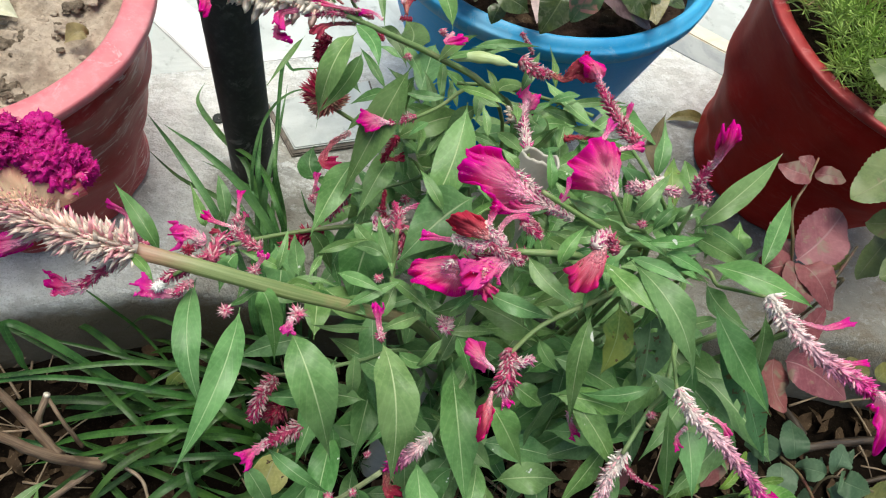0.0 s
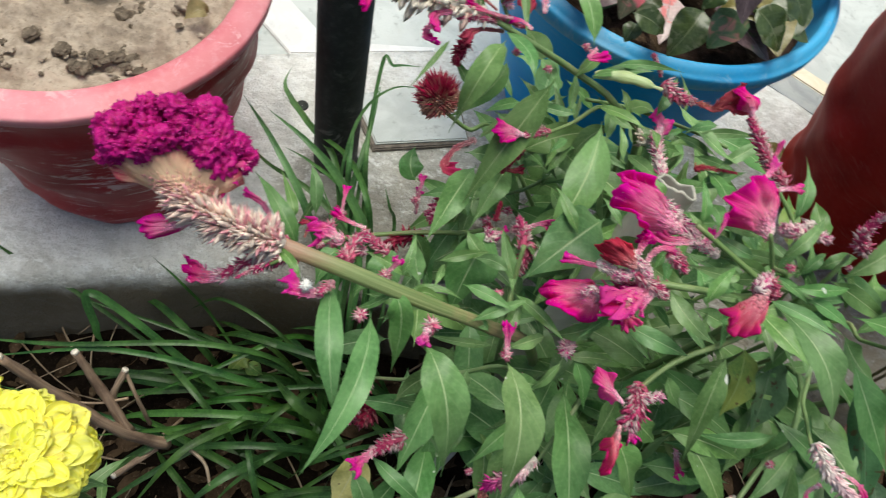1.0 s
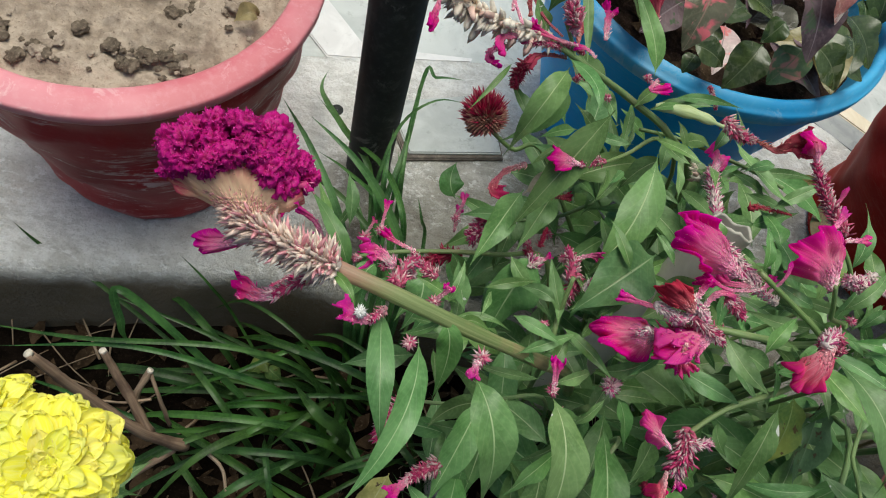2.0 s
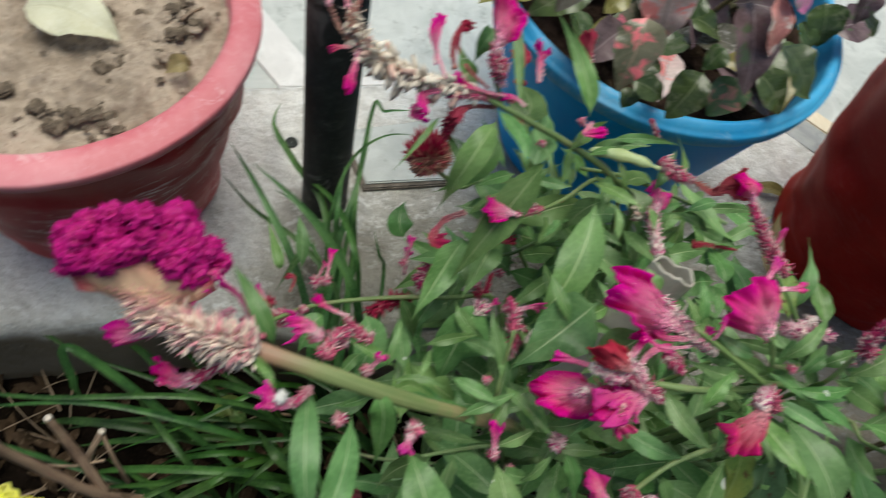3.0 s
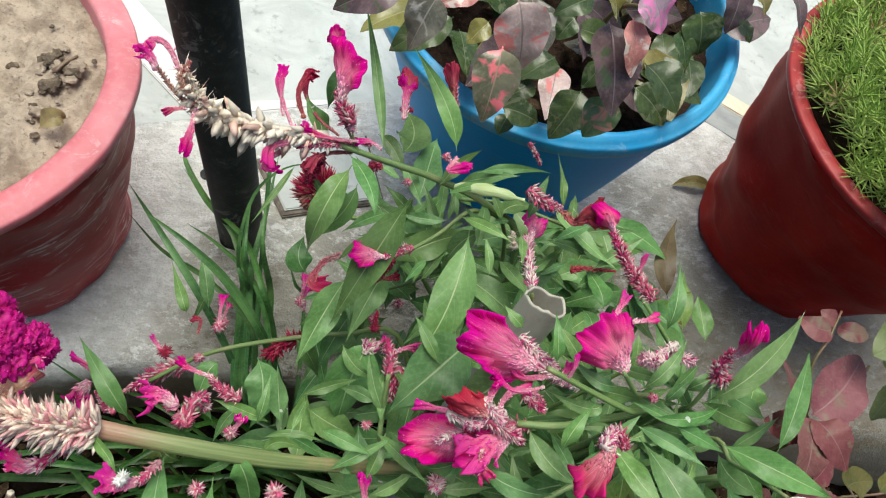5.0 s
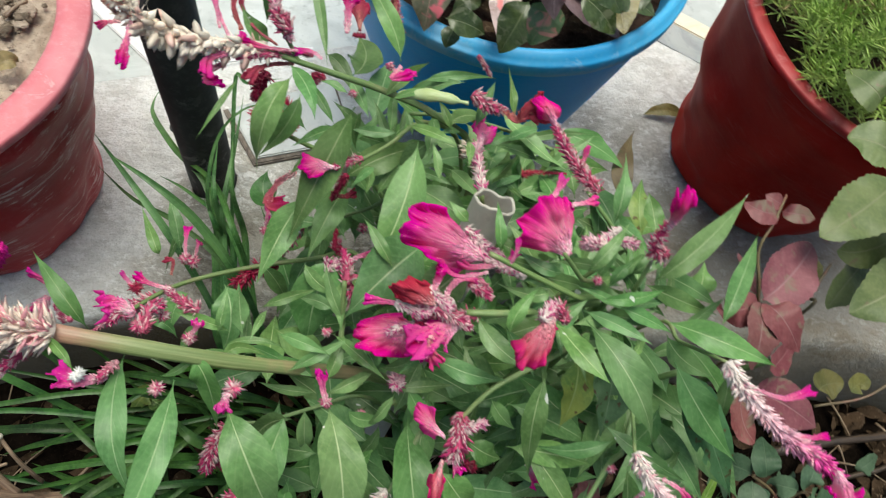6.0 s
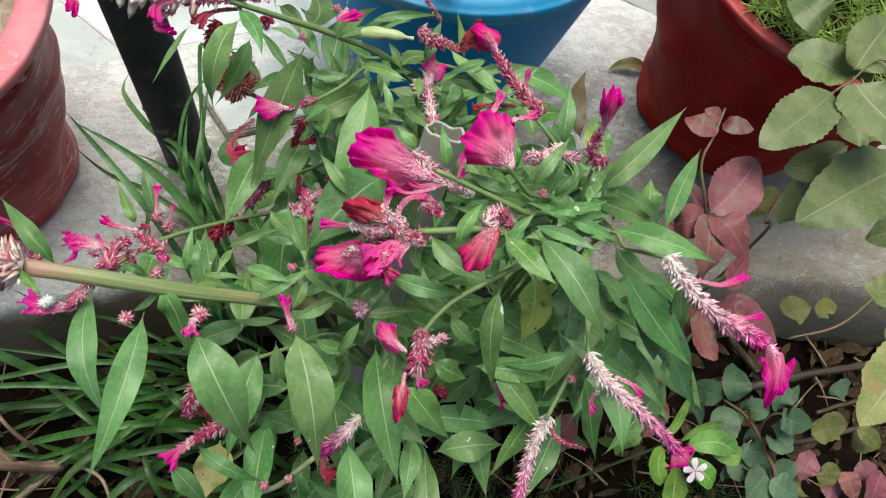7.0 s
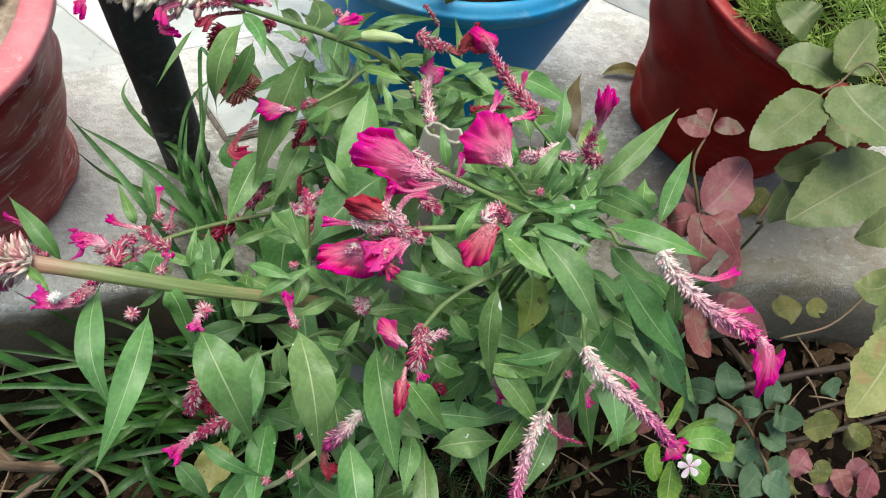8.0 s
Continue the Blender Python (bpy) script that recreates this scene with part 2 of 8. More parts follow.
CREST = {
    "pink": petal_material("crest_magenta", (0.95, 0.54, 0.62), (0.84, 0.024, 0.33), (0.94, 0.34, 0.54), 110.0, 0.5, (0.86, 0.008, 0.46)),
    "scarlet": petal_material("crest_scarlet", (0.66, 0.16, 0.20), (0.54, 0.020, 0.085), (0.60, 0.10, 0.14), 60.0, 0.35),
    "red": petal_material("crest_crimson", (0.56, 0.14, 0.18), (0.46, 0.008, 0.080), (0.56, 0.18, 0.20), 70.0, 0.4),
    "rose": petal_material("crest_rose", (0.90, 0.46, 0.50), (0.74, 0.014, 0.14), (0.84, 0.24, 0.32), 100.0, 0.5, (0.84, 0.008, 0.30)),
    "gold": petal_material("crest_golden_neck", (0.90, 0.72, 0.48), (0.82, 0.44, 0.31), (0.94, 0.80, 0.52), 46.0, 0.4, (0.62, 0.06, 0.16)),
}
FLORET = {
    "pink": floret_material("floret_pink", (0.62, 0.30, 0.34), (0.62, 0.05, 0.20), (0.72, 0.55, 0.55), 0.25),
    "mix": floret_material("floret_mixed", (0.60, 0.12, 0.22), (0.55, 0.04, 0.17), (0.70, 0.50, 0.50), 0.45),
    "white": floret_material("floret_white", (0.86, 0.74, 0.70), (0.80, 0.52, 0.58), (0.62, 0.10, 0.28), 0.28),
    "grad": floret_material("floret_white_to_magenta", (0.92, 0.84, 0.78), (0.78, 0.03, 0.36), (0.86, 0.50, 0.56), 0.22),
    "dark": floret_material("floret_maroon", (0.36, 0.02, 0.07), (0.42, 0.015, 0.07), (0.40, 0.12, 0.14), 0.35),
    "dry": floret_material("floret_dry", (0.92, 0.86, 0.74), (0.90, 0.80, 0.66), (0.74, 0.52, 0.44), 0.25),
    "dryred": floret_material("floret_dry_red", (0.66, 0.46, 0.33), (0.60, 0.34, 0.28), (0.50, 0.12, 0.14), 0.25),
    "cream": floret_material("floret_cream", (0.86, 0.74, 0.64), (0.84, 0.64, 0.54), (0.74, 0.36, 0.40), 0.32),
    "red": floret_material("floret_red", (0.50, 0.04, 0.08), (0.45, 0.03, 0.07), (0.45, 0.2, 0.16), 0.3),
    "seed": floret_material("floret_seed_head", (0.46, 0.25, 0.19), (0.40, 0.015, 0.07), (0.46, 0.12, 0.13), 0.3),
    "hair_pink": floret_material("crest_velvet_magenta", (0.95, 0.72, 0.74), (0.90, 0.03, 0.42), (0.94, 0.34, 0.56), 0.35),
    "hair_rose": floret_material("crest_velvet_rose", (0.88, 0.56, 0.56), (0.72, 0.02, 0.16), (0.82, 0.30, 0.36), 0.35),
    "hair_red": floret_material("crest_velvet_red", (0.64, 0.30, 0.25), (0.52, 0.05, 0.09), (0.58, 0.18, 0.16), 0.35),
    "hair_scarlet": floret_material("crest_velvet_scarlet", (0.80, 0.50, 0.48), (0.62, 0.04, 0.11), (0.70, 0.22, 0.24), 0.35),
    "hair_gold": floret_material("crest_velvet_golden", (0.92, 0.82, 0.64), (0.86, 0.52, 0.40), (0.80, 0.34, 0.36), 0.35),
    "chalk": floret_material("chalky_white", (0.88, 0.88, 0.85), (0.90, 0.90, 0.88), (0.82, 0.82, 0.78), 0.3),
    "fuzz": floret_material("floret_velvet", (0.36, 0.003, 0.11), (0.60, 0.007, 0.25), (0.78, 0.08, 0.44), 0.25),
}


def stem_material(name, a, b, c, flush=None):
    n = Nodes(name, 0.45)
    uv, _, v = n.uv()
    m = n.tree.nodes.new("ShaderNodeMapping")
    m.inputs["Scale"].default_value = (14, 3, 1)
    n.link(uv, m.inputs["Vector"])
    lines = n.noise(m.outputs[0], 1.0, 4.0, 0.6)
    spots = n.noise(n.coord("Object"), 40.0)
    col = n.mix(n.smooth(lines, 0.4, 0.62), a, b)
    col = n.mix(n.smooth(spots, 0.5, 0.72), col, c)
    if flush:
        col = n.mix(n.math("MULTIPLY", n.math("SUBTRACT", 1.0, n.smooth(v, 0.04, 0.30)), n.math("MULTIPLY_ADD", lines, 0.9, 0.25)), col, flush)
    n.colour(n.vary(col, 0.02, 0.25))
    n.bump(lines, 0.4, 0.001)
    return n.mat


STEM = {
    "green": stem_material("green_stem", (0.13, 0.22, 0.07), (0.20, 0.29, 0.11), (0.24, 0.26, 0.12)),
    "fat": stem_material("ridged_red_streaked_stem", (0.15, 0.23, 0.065), (0.25, 0.32, 0.115), (0.31, 0.26, 0.12), (0.52, 0.20, 0.17)),
    "pale": stem_material("pale_stem", (0.28, 0.32, 0.16), (0.38, 0.40, 0.24), (0.33, 0.33, 0.2)),
    "rose": stem_material("rose_stem", (0.13, 0.11, 0.05), (0.19, 0.14, 0.07), (0.24, 0.09, 0.06)),
    "dark_wood": stem_material("damp_dark_wood", (0.030, 0.021, 0.014), (0.07, 0.05, 0.032), (0.025, 0.018, 0.012)),
    "wood": stem_material("dry_wood", (0.22, 0.15, 0.10), (0.34, 0.25, 0.17), (0.15, 0.10, 0.07)),
    "cut": stem_material("pale_cut_wood", (0.62, 0.56, 0.46), (0.72, 0.67, 0.58), (0.55, 0.47, 0.36)),
}


# ---- materials: hard things
def concrete():
    n = Nodes("weathered_whitewashed_concrete", 0.85, 0.25)
    p = n.coord("Object")
    big, mid, fine, grit = n.noise(p, 5.0, 5), n.noise(p, 24.0, 6, 0.65), n.noise(p, 120.0, 5, 0.7), n.noise(p, 420.0, 3, 0.7)
    s = n.tree.nodes.new("ShaderNodeSeparateXYZ")
    n.link(p, s.inputs[0])
    x, y = s.outputs[0], s.outputs[1]
    # brown splash dirt along the old front edge, widened with painted shade under plants
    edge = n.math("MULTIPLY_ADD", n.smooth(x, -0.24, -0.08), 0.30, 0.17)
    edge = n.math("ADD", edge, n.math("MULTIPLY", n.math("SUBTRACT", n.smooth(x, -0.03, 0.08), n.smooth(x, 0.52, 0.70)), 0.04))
    mud_shade = n.mix(n.smooth(x, 0.33, 0.47), (0.085, 0.075, 0.056), (0.25, 0.21, 0.15))
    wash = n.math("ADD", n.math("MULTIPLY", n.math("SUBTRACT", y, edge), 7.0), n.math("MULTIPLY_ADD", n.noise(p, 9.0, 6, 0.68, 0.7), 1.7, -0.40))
    col = n.mix(n.smooth(wash, -0.1, 0.75), mud_shade, (0.61, 0.595, 0.54))
    col = n.mix(n.smooth(wash, 0.6, 1.3), col, (0.86, 0.86, 0.82))
    # mask that deepens dirt and painted shade together towards the front
    front = n.math("SUBTRACT", 1.0, n.smooth(wash, 0.5, 1.5))
    # soft grey and beige weathering
    col = n.mix(n.math("MULTIPLY", n.smooth(mid, 0.40, 0.72), 0.30), col, (0.44, 0.425, 0.385))
    col = n.mix(n.math("MULTIPLY", n.smooth(n.noise(p, 10.0, 5, 0.65), 0.50, 0.74), 0.42), col, (0.48, 0.41, 0.31))
    cloud = n.math("MULTIPLY", n.smooth(n.noise(n.coord("Object", (0.7, 1.4, 1)), 17.0, 8, 0.70, 0.1), 0.40, 0.68), n.math("MULTIPLY_ADD", front, 0.40, 0.05))
    col = n.mix(cloud, col, (0.32, 0.295, 0.24))
    # lime wash left in brushed grains and specks
    grain = n.noise(n.coord("Object", (0.7, 1.25, 1)), 95.0, 9, 0.86, 0.1)
    zone = n.smooth(n.noise(p, 11.0, 7, 0.68, 0.3), 0.40, 0.58)
    lime = n.math("MULTIPLY", n.smooth(n.math("ADD", grain, n.math("MULTIPLY", zone, 0.10)), 0.52, 0.63), n.math("MULTIPLY_ADD", zone, 0.60, 0.15))
    worn = n.math("MULTIPLY_ADD", n.smooth(wash, -0.2, 0.9), 0.78, 0.22)
    col = n.mix(n.math("MULTIPLY", lime, worn), col, (0.86, 0.865, 0.84))
    speck = n.math("MULTIPLY", n.smooth(n.noise(p, 260.0, 5, 0.75), 0.57, 0.62), n.math("MULTIPLY_ADD", zone, 0.60, 0.25))
    col = n.mix(n.math("MULTIPLY", speck, worn), col, (0.90, 0.905, 0.885))
    blots = n.smooth(n.noise(n.coord("Object", (0.8, 1.2, 1)), 15.0, 9, 0.70, 0.3), 0.45, 0.58)
    col = n.mix(n.math("MULTIPLY", blots, n.math("MULTIPLY_ADD", front, 0.40, 0.26)), col, (0.38, 0.365, 0.32))
    scour = n.smooth(n.noise(n.coord("Object", (0.7, 1.3, 1)), 48.0, 9, 0.76, 0.2), 0.47, 0.57)
    col = n.mix(n.math("MULTIPLY", scour, n.math("MULTIPLY_ADD", front, 0.35, 0.27)), col, (0.34, 0.325, 0.28))
    flake = n.smooth(n.noise(n.coord("Object", (0.75, 1.2, 1)), 75.0, 7, 0.72, 0.2), 0.555, 0.60)
    col = n.mix(n.math("MULTIPLY", flake, n.math("MULTIPLY", worn, 0.75)), col, (0.88, 0.885, 0.86))
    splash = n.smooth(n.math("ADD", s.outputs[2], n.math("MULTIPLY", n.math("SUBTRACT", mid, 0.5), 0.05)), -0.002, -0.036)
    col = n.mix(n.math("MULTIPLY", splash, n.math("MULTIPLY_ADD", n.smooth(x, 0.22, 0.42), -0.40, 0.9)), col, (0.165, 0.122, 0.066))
    col = n.mix(n.math("MULTIPLY", n.smooth(n.noise(p, 180.0, 6, 0.78), 0.55, 0.66), n.math("MULTIPLY_ADD", front, 0.35, 0.22)), col, (0.26, 0.25, 0.215))
    n.colour(n.mix(n.math("MULTIPLY", n.smooth(grit, 0.55, 0.66), 0.28), col, (0.24, 0.23, 0.20)))
    n.bump(n.math("ADD", n.math("ADD", fine, n.math("MULTIPLY", grit, 0.4)), n.math("MULTIPLY", big, 0.5)), 1.0, 0.005)
    return n.mat


def stone(name, a, b, scale=16.0, rough=0.5, dirt=0.4):
    n = Nodes(name, rough)
    p = n.coord("Object")
    col = n.mix(n.smooth(n.noise(p, scale, 6, 0.6, 1.2), 0.35, 0.65), a, b)
    col = n.mix(n.math("MULTIPLY", n.smooth(n.noise(p, 60.0, 5, 0.7), 0.55, 0.7), dirt), col, tuple(c * 0.55 for c in a))
    n.colour(col)
    n.bump(n.noise(p, 260.0, 3), 0.25, 0.001)
    return n.mat


def soil(name, a, b, c, scale=60.0):
    n = Nodes(name, 1.0, 0.03)
    p = n.coord("Object")
    m, f = n.noise(p, scale, 7, 0.7), n.noise(p, scale * 6, 4, 0.7)
    col = n.mix(n.smooth(m, 0.35, 0.62), a, b)
    col = n.mix(n.smooth(f, 0.55, 0.72), col, c)
    n.colour(col)
    n.bump(n.math("ADD", m, n.math("MULTIPLY", f, 0.5)), 0.9, 0.004)
    return n.mat


def plastic(name, col_a, col_b, scuff, rough=0.32, amount=0.5, stretch=(1, 1, 9), dusty=0.12, spec=0.5):
    """Painted pot: two tones, pale dusty scuffs that follow the ribs, fine grain."""
    n = Nodes(name, rough, spec)
    p = n.coord("Object")
    s = n.coord("Object", stretch)
    col = n.mix(n.smooth(n.noise(p, 12.0, 4), 0.35, 0.65), col_a, col_b)
    marks = n.math("MULTIPLY", n.smooth(n.noise(s, 44.0, 8, 0.74, 0.9), 0.525, 0.60), n.smooth(n.noise(p, 15.0, 3), 0.40, 0.56))
    dust = n.math("MULTIPLY", n.smooth(n.noise(p, 140.0, 4, 0.7), 0.45, 0.75), dusty)
    f = n.math("MAXIMUM", n.math("MULTIPLY", marks, amount), dust)
    n.colour(n.mix(f, col, scuff))
    n.link(n.math("MULTIPLY_ADD", f, 0.5, rough), n.bsdf.inputs["Roughness"])
    n.bump(n.noise(s, 40.0, 4), 0.25, 0.001)
    return n.mat


CONCRETE = concrete()
TILE = stone("pale_grey_floor_tile", (0.44, 0.47, 0.455), (0.56, 0.59, 0.57), 14.0, 0.65, 0.6)
MARBLE = stone("white_marble_strip", (0.64, 0.64, 0.63), (0.74, 0.74, 0.73), 20.0, 0.5, 0.25)
CREAM = stone("cream_stone_strip", (0.66, 0.58, 0.42), (0.74, 0.68, 0.54), 20.0, 0.5, 0.25)
SLATE = stone("grey_stone_band", (0.27, 0.29, 0.29), (0.36, 0.38, 0.37), 20.0, 0.5, 0.4)
TILE_EDGE = stone("brown_tile_edge", (0.10, 0.085, 0.07), (0.2, 0.17, 0.14), 60.0, 0.8)
# near-black soil: the shade of denser foliage is put into the colour
GROUND = soil("garden_soil_leaf_shaded", (0.004, 0.003, 0.002), (0.010, 0.007, 0.005), (0.026, 0.018, 0.012))
POT_SOIL = soil("dry_clay_soil", (0.29, 0.232, 0.178), (0.52, 0.43, 0.34), (0.20, 0.155, 0.118), 46.0)
DARK_SOIL = soil("damp_dark_soil", (0.018, 0.012, 0.009), (0.05, 0.032, 0.024), (0.09, 0.06, 0.045), 90.0)
CLOD = soil("crumbly_clod", (0.115, 0.090, 0.068), (0.25, 0.20, 0.148), (0.36, 0.29, 0.215), 90.0)
LEFT_POT = plastic("dark_red_pot", (0.32, 0.019, 0.024), (0.46, 0.044, 0.050), (0.84, 0.66, 0.64), 0.46, 0.72, (0.6, 0.6, 3.0), 0.05, 0.22)
LEFT_RIM = plastic("faded_pink_red_rim", (0.62, 0.165, 0.195), (0.74, 0.285, 0.32), (0.84, 0.58, 0.59), 0.5, 0.55, (1, 1, 2), 0.2)
RIGHT_POT = plastic("deep_red_pot", (0.30, 0.012, 0.010), (0.45, 0.026, 0.020), (0.50, 0.18, 0.15), 0.5, 0.16, (1, 1, 5), 0.07, 0.05)
RIGHT_RIM = plastic("red_pot_rim", (0.33, 0.026, 0.028), (0.43, 0.050, 0.050), (0.66, 0.34, 0.33), 0.40, 0.4, (1, 1, 2), 0.04, 0.3)
BLUE_POT = plastic("blue_plastic_pot", (0.005, 0.31, 0.80), (0.008, 0.38, 0.86), (0.25, 0.45, 0.62), 0.42, 0.12, (1, 1, 9), 0.03, 0.12)
BLUE_RIM = plastic("scuffed_blue_rim", (0.02, 0.31, 0.64), (0.06, 0.39, 0.70), (0.42, 0.60, 0.72), 0.45, 0.3, (1, 1, 1))
POLE = plastic("black_painted_iron", (0.014, 0.017, 0.016), (0.026, 0.030, 0.028), (0.30, 0.30, 0.28), 0.62, 0.4, (1, 1, 1), 0.10, 0.3)
PVC = stone("grey_plastic_pipe", (0.42, 0.40, 0.345), (0.52, 0.50, 0.43), 30.0, 0.5, 0.3)
POD = stem_material("pale_green_pod", (0.32, 0.42, 0.20), (0.42, 0.50, 0.28), (0.36, 0.44, 0.2))

# ---- setting: soil, raised concrete ledge, paved floor
SOIL_Z = -0.15


def spread(n, reach, near):
    """Places that lie close together in the middle and run out to the horizon."""
    k = np.linspace(-1, 1, n)
    return near * k + (reach - near) * np.sign(k) * np.abs(k) ** 9


gx, gy = spread(121, 150.0, 1.1), spread(121, 150.0, 1.1)
verts, faces = [], []
for j, y in enumerate(gy):
    for i, x in enumerate(gx):
        z = SOIL_Z
        if abs(x) < 3 and abs(y) < 3:
            z += 0.012 * noise.noise((x * 14, y * 14, 0)) + 0.007 * noise.noise((x * 45, y * 45, 3))
            z += 0.03 * max(0.0, noise.noise((x * 4, y * 4, 7)))
        verts.append((x + 0.1, y, z))
for j in range(120):
    for i in range(120):
        a = j * 121 + i
        faces.append((a, a + 1, a + 122, a + 121))
tagged(mesh_object("ground", verts, faces, GROUND), "brown garden soil, darkened for leaf shade, strewn with dry litter", "soil", kind="structure")


def ledge_front(x):
    y = 0.307 - 0.26 * min(0.5, max(0.0, -0.2 - x)) - 0.12 * min(0.5, max(0.0, x - 0.6))
    return y + 0.006 * noise.noise((x * 6, 1, 0)) + 0.003 * noise.noise((x * 25, 2, 0))


def ledge_back(x):
    return max(0.36, min(0.587 + 0.32 * (x + 0.24), 0.718 - 0.58 * (x - 0.473)))


# the ledge: rounded worn front edge, uneven top
cols = np.concatenate((np.linspace(-6, -1.05, 12), np.linspace(-1.0, 1.0, 161), np.linspace(1.05, 6, 12)))
verts, faces, rows = [], [], 30
for x in cols:
    f, b = ledge_front(x), ledge_back(x)
    o = 0.006 + 0.016 * min(1.0, max(0.0, (x - 0.25) / 0.3))
    prof = [(f - o, SOIL_Z - 0.08), (f - o * 0.9, -0.10), (f - o * 0.55, -0.05), (f - o * 0.15, -0.022), (f + 0.002, -0.010), (f + 0.008, -0.003), (f + 0.018, 0.0)]
    prof += [(f + 0.018 + (b - f - 0.018) * k / 20, 0.0) for k in range(1, 21)] + [(b + 0.001, -0.012), (b + 0.001, -0.06), (b, SOIL_Z - 0.08)]
    for k, (y, z) in enumerate(prof):
        w = 0.0016 * noise.noise((x * 30, y * 30, z * 30)) + 0.0008 * noise.noise((x * 90, y * 90, z * 90))
        verts.append((x, y - (2.5 * w if k < 6 else 0), z + (w if 3 < k < 27 else 0)))
for i in range(len(cols) - 1):
    for k in range(rows - 1):
        a = i * rows + k
        faces.append((a, a + rows, a + rows + 1, a + 1))
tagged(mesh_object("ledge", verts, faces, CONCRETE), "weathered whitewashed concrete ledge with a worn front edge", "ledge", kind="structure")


def slab(name, outline, top, thick, mat, label, category, kind="structure", bevel=0.0015, side=None):
    """A flat piece of stone with slightly broken edges."""
    bm = bmesh.new()
    f = bm.faces.new([bm.verts.new((x, y, top - thick)) for x, y in outline])
    up = bmesh.ops.extrude_face_region(bm, geom=[f])
    bmesh.ops.translate(bm, verts=[v for v in up["geom"] if isinstance(v, bmesh.types.BMVert)], vec=(0, 0, thick))
    bmesh.ops.recalc_face_normals(bm, faces=bm.faces[:])
    if bevel:
        bmesh.ops.bevel(bm, geom=[e for e in bm.edges if all(v.co.z > top - 1e-5 for v in e.verts)], offset=bevel, segments=2, affect="EDGES")
    me = bpy.data.meshes.new(name)
    bm.to_mesh(me)
    bm.free()
    me.materials.append(mat)
    if side:
        me.materials.append(side)
        for p in me.polygons:
            p.material_index = 0 if p.normal.z > 0.6 else 1
    return tagged(new(name, me), label, category, kind=kind)


slab("floor", [(-6, 0.33), (6, 0.33), (6, 8), (-6, 8)], -0.006, 0.2, TILE, "pale grey stone paving behind the ledge", "paving", bevel=0)
slab("trim_white_strip", [(-0.62, 1.00), (-0.192, 0.606), (-0.135, 0.622), (-0.56, 1.02)], -0.002, 0.01, MARBLE, "white marble inlay strip in the paving", "inlay strip")
slab("trim_white_edge", [(-0.135, 0.624), (-0.02, 0.660), (-0.02, 0.668), (-0.15, 0.640)], -0.0025, 0.01, MARBLE, "white marble inlay strip along the ledge", "inlay strip")
slab("trim_grey_band", [(0.30, 0.821), (0.80, 0.531), (0.824, 0.571), (0.324, 0.861)], -0.002, 0.01, SLATE, "grey stone band along the ledge", "stone band")
slab("trim_cream_strip", [(0.3245, 0.862), (0.8245, 0.572), (0.838, 0.596), (0.338, 0.886)], -0.002, 0.01, CREAM, "cream stone strip in the paving", "inlay strip")
tile = thing("loose_tile", (-0.03, 0.54, 0), "loose pale tile with dirty brown edges on the ledge", "tile")
part("backing", slab("backing", [(-0.070, 0.486), (0.040, 0.522), (0.010, 0.612), (-0.112, 0.556)], 0.0055, 0.005, TILE_EDGE, "dirty brown tile backing", ""), tile)
part("face", slab("face", [(-0.068, 0.493), (0.036, 0.526), (0.008, 0.608), (-0.106, 0.556)], 0.0090, 0.0032, TILE, "pale smooth tile face", ""), tile)


# ---- pots
def lathe(profile, centre, k=96, wave=None):
    """Turns a line of (radius, height, centre shift) round an upright axis."""
    verts, faces, uvs = [], [], []
    for i, (r, z) in enumerate(profile):
        for j in range(k):
            a = 2 * math.pi * j / k
            q = r + (wave(a, z) if wave else 0.0)
            verts.append((centre[0] + q * math.cos(a), centre[1] + q * math.sin(a), z))
            uvs.append((j / k, z))
    for i in range(len(profile) - 1):
        for j in range(k):
            a, b = i * k + j, i * k + (j + 1) % k
            faces.append((a, b, b + k, a + k))
    return verts, faces, uvs


def twisted(depth, seed, turns, fine):
    """Slanting carved ridges, as on pots that copy tree bark."""

    def wave(a, z):
        f = math.sin(a * 3 + z * turns + 1.2 * noise.noise((math.cos(a) * 1.5, math.sin(a) * 1.5, z * 6 + seed)))
        g = noise.noise((math.cos(a) * 4, math.sin(a) * 4, z * 22 + seed))
        h = 1 - 2 * abs(math.sin(a * 1.0 + z * turns * 0.9 + 2.5 * noise.noise((math.cos(a) * 1.2, math.sin(a) * 1.2, z * 5 + seed + 4))))
        return depth * (0.5 * f + fine * g + 0.45 * h)

    return wave


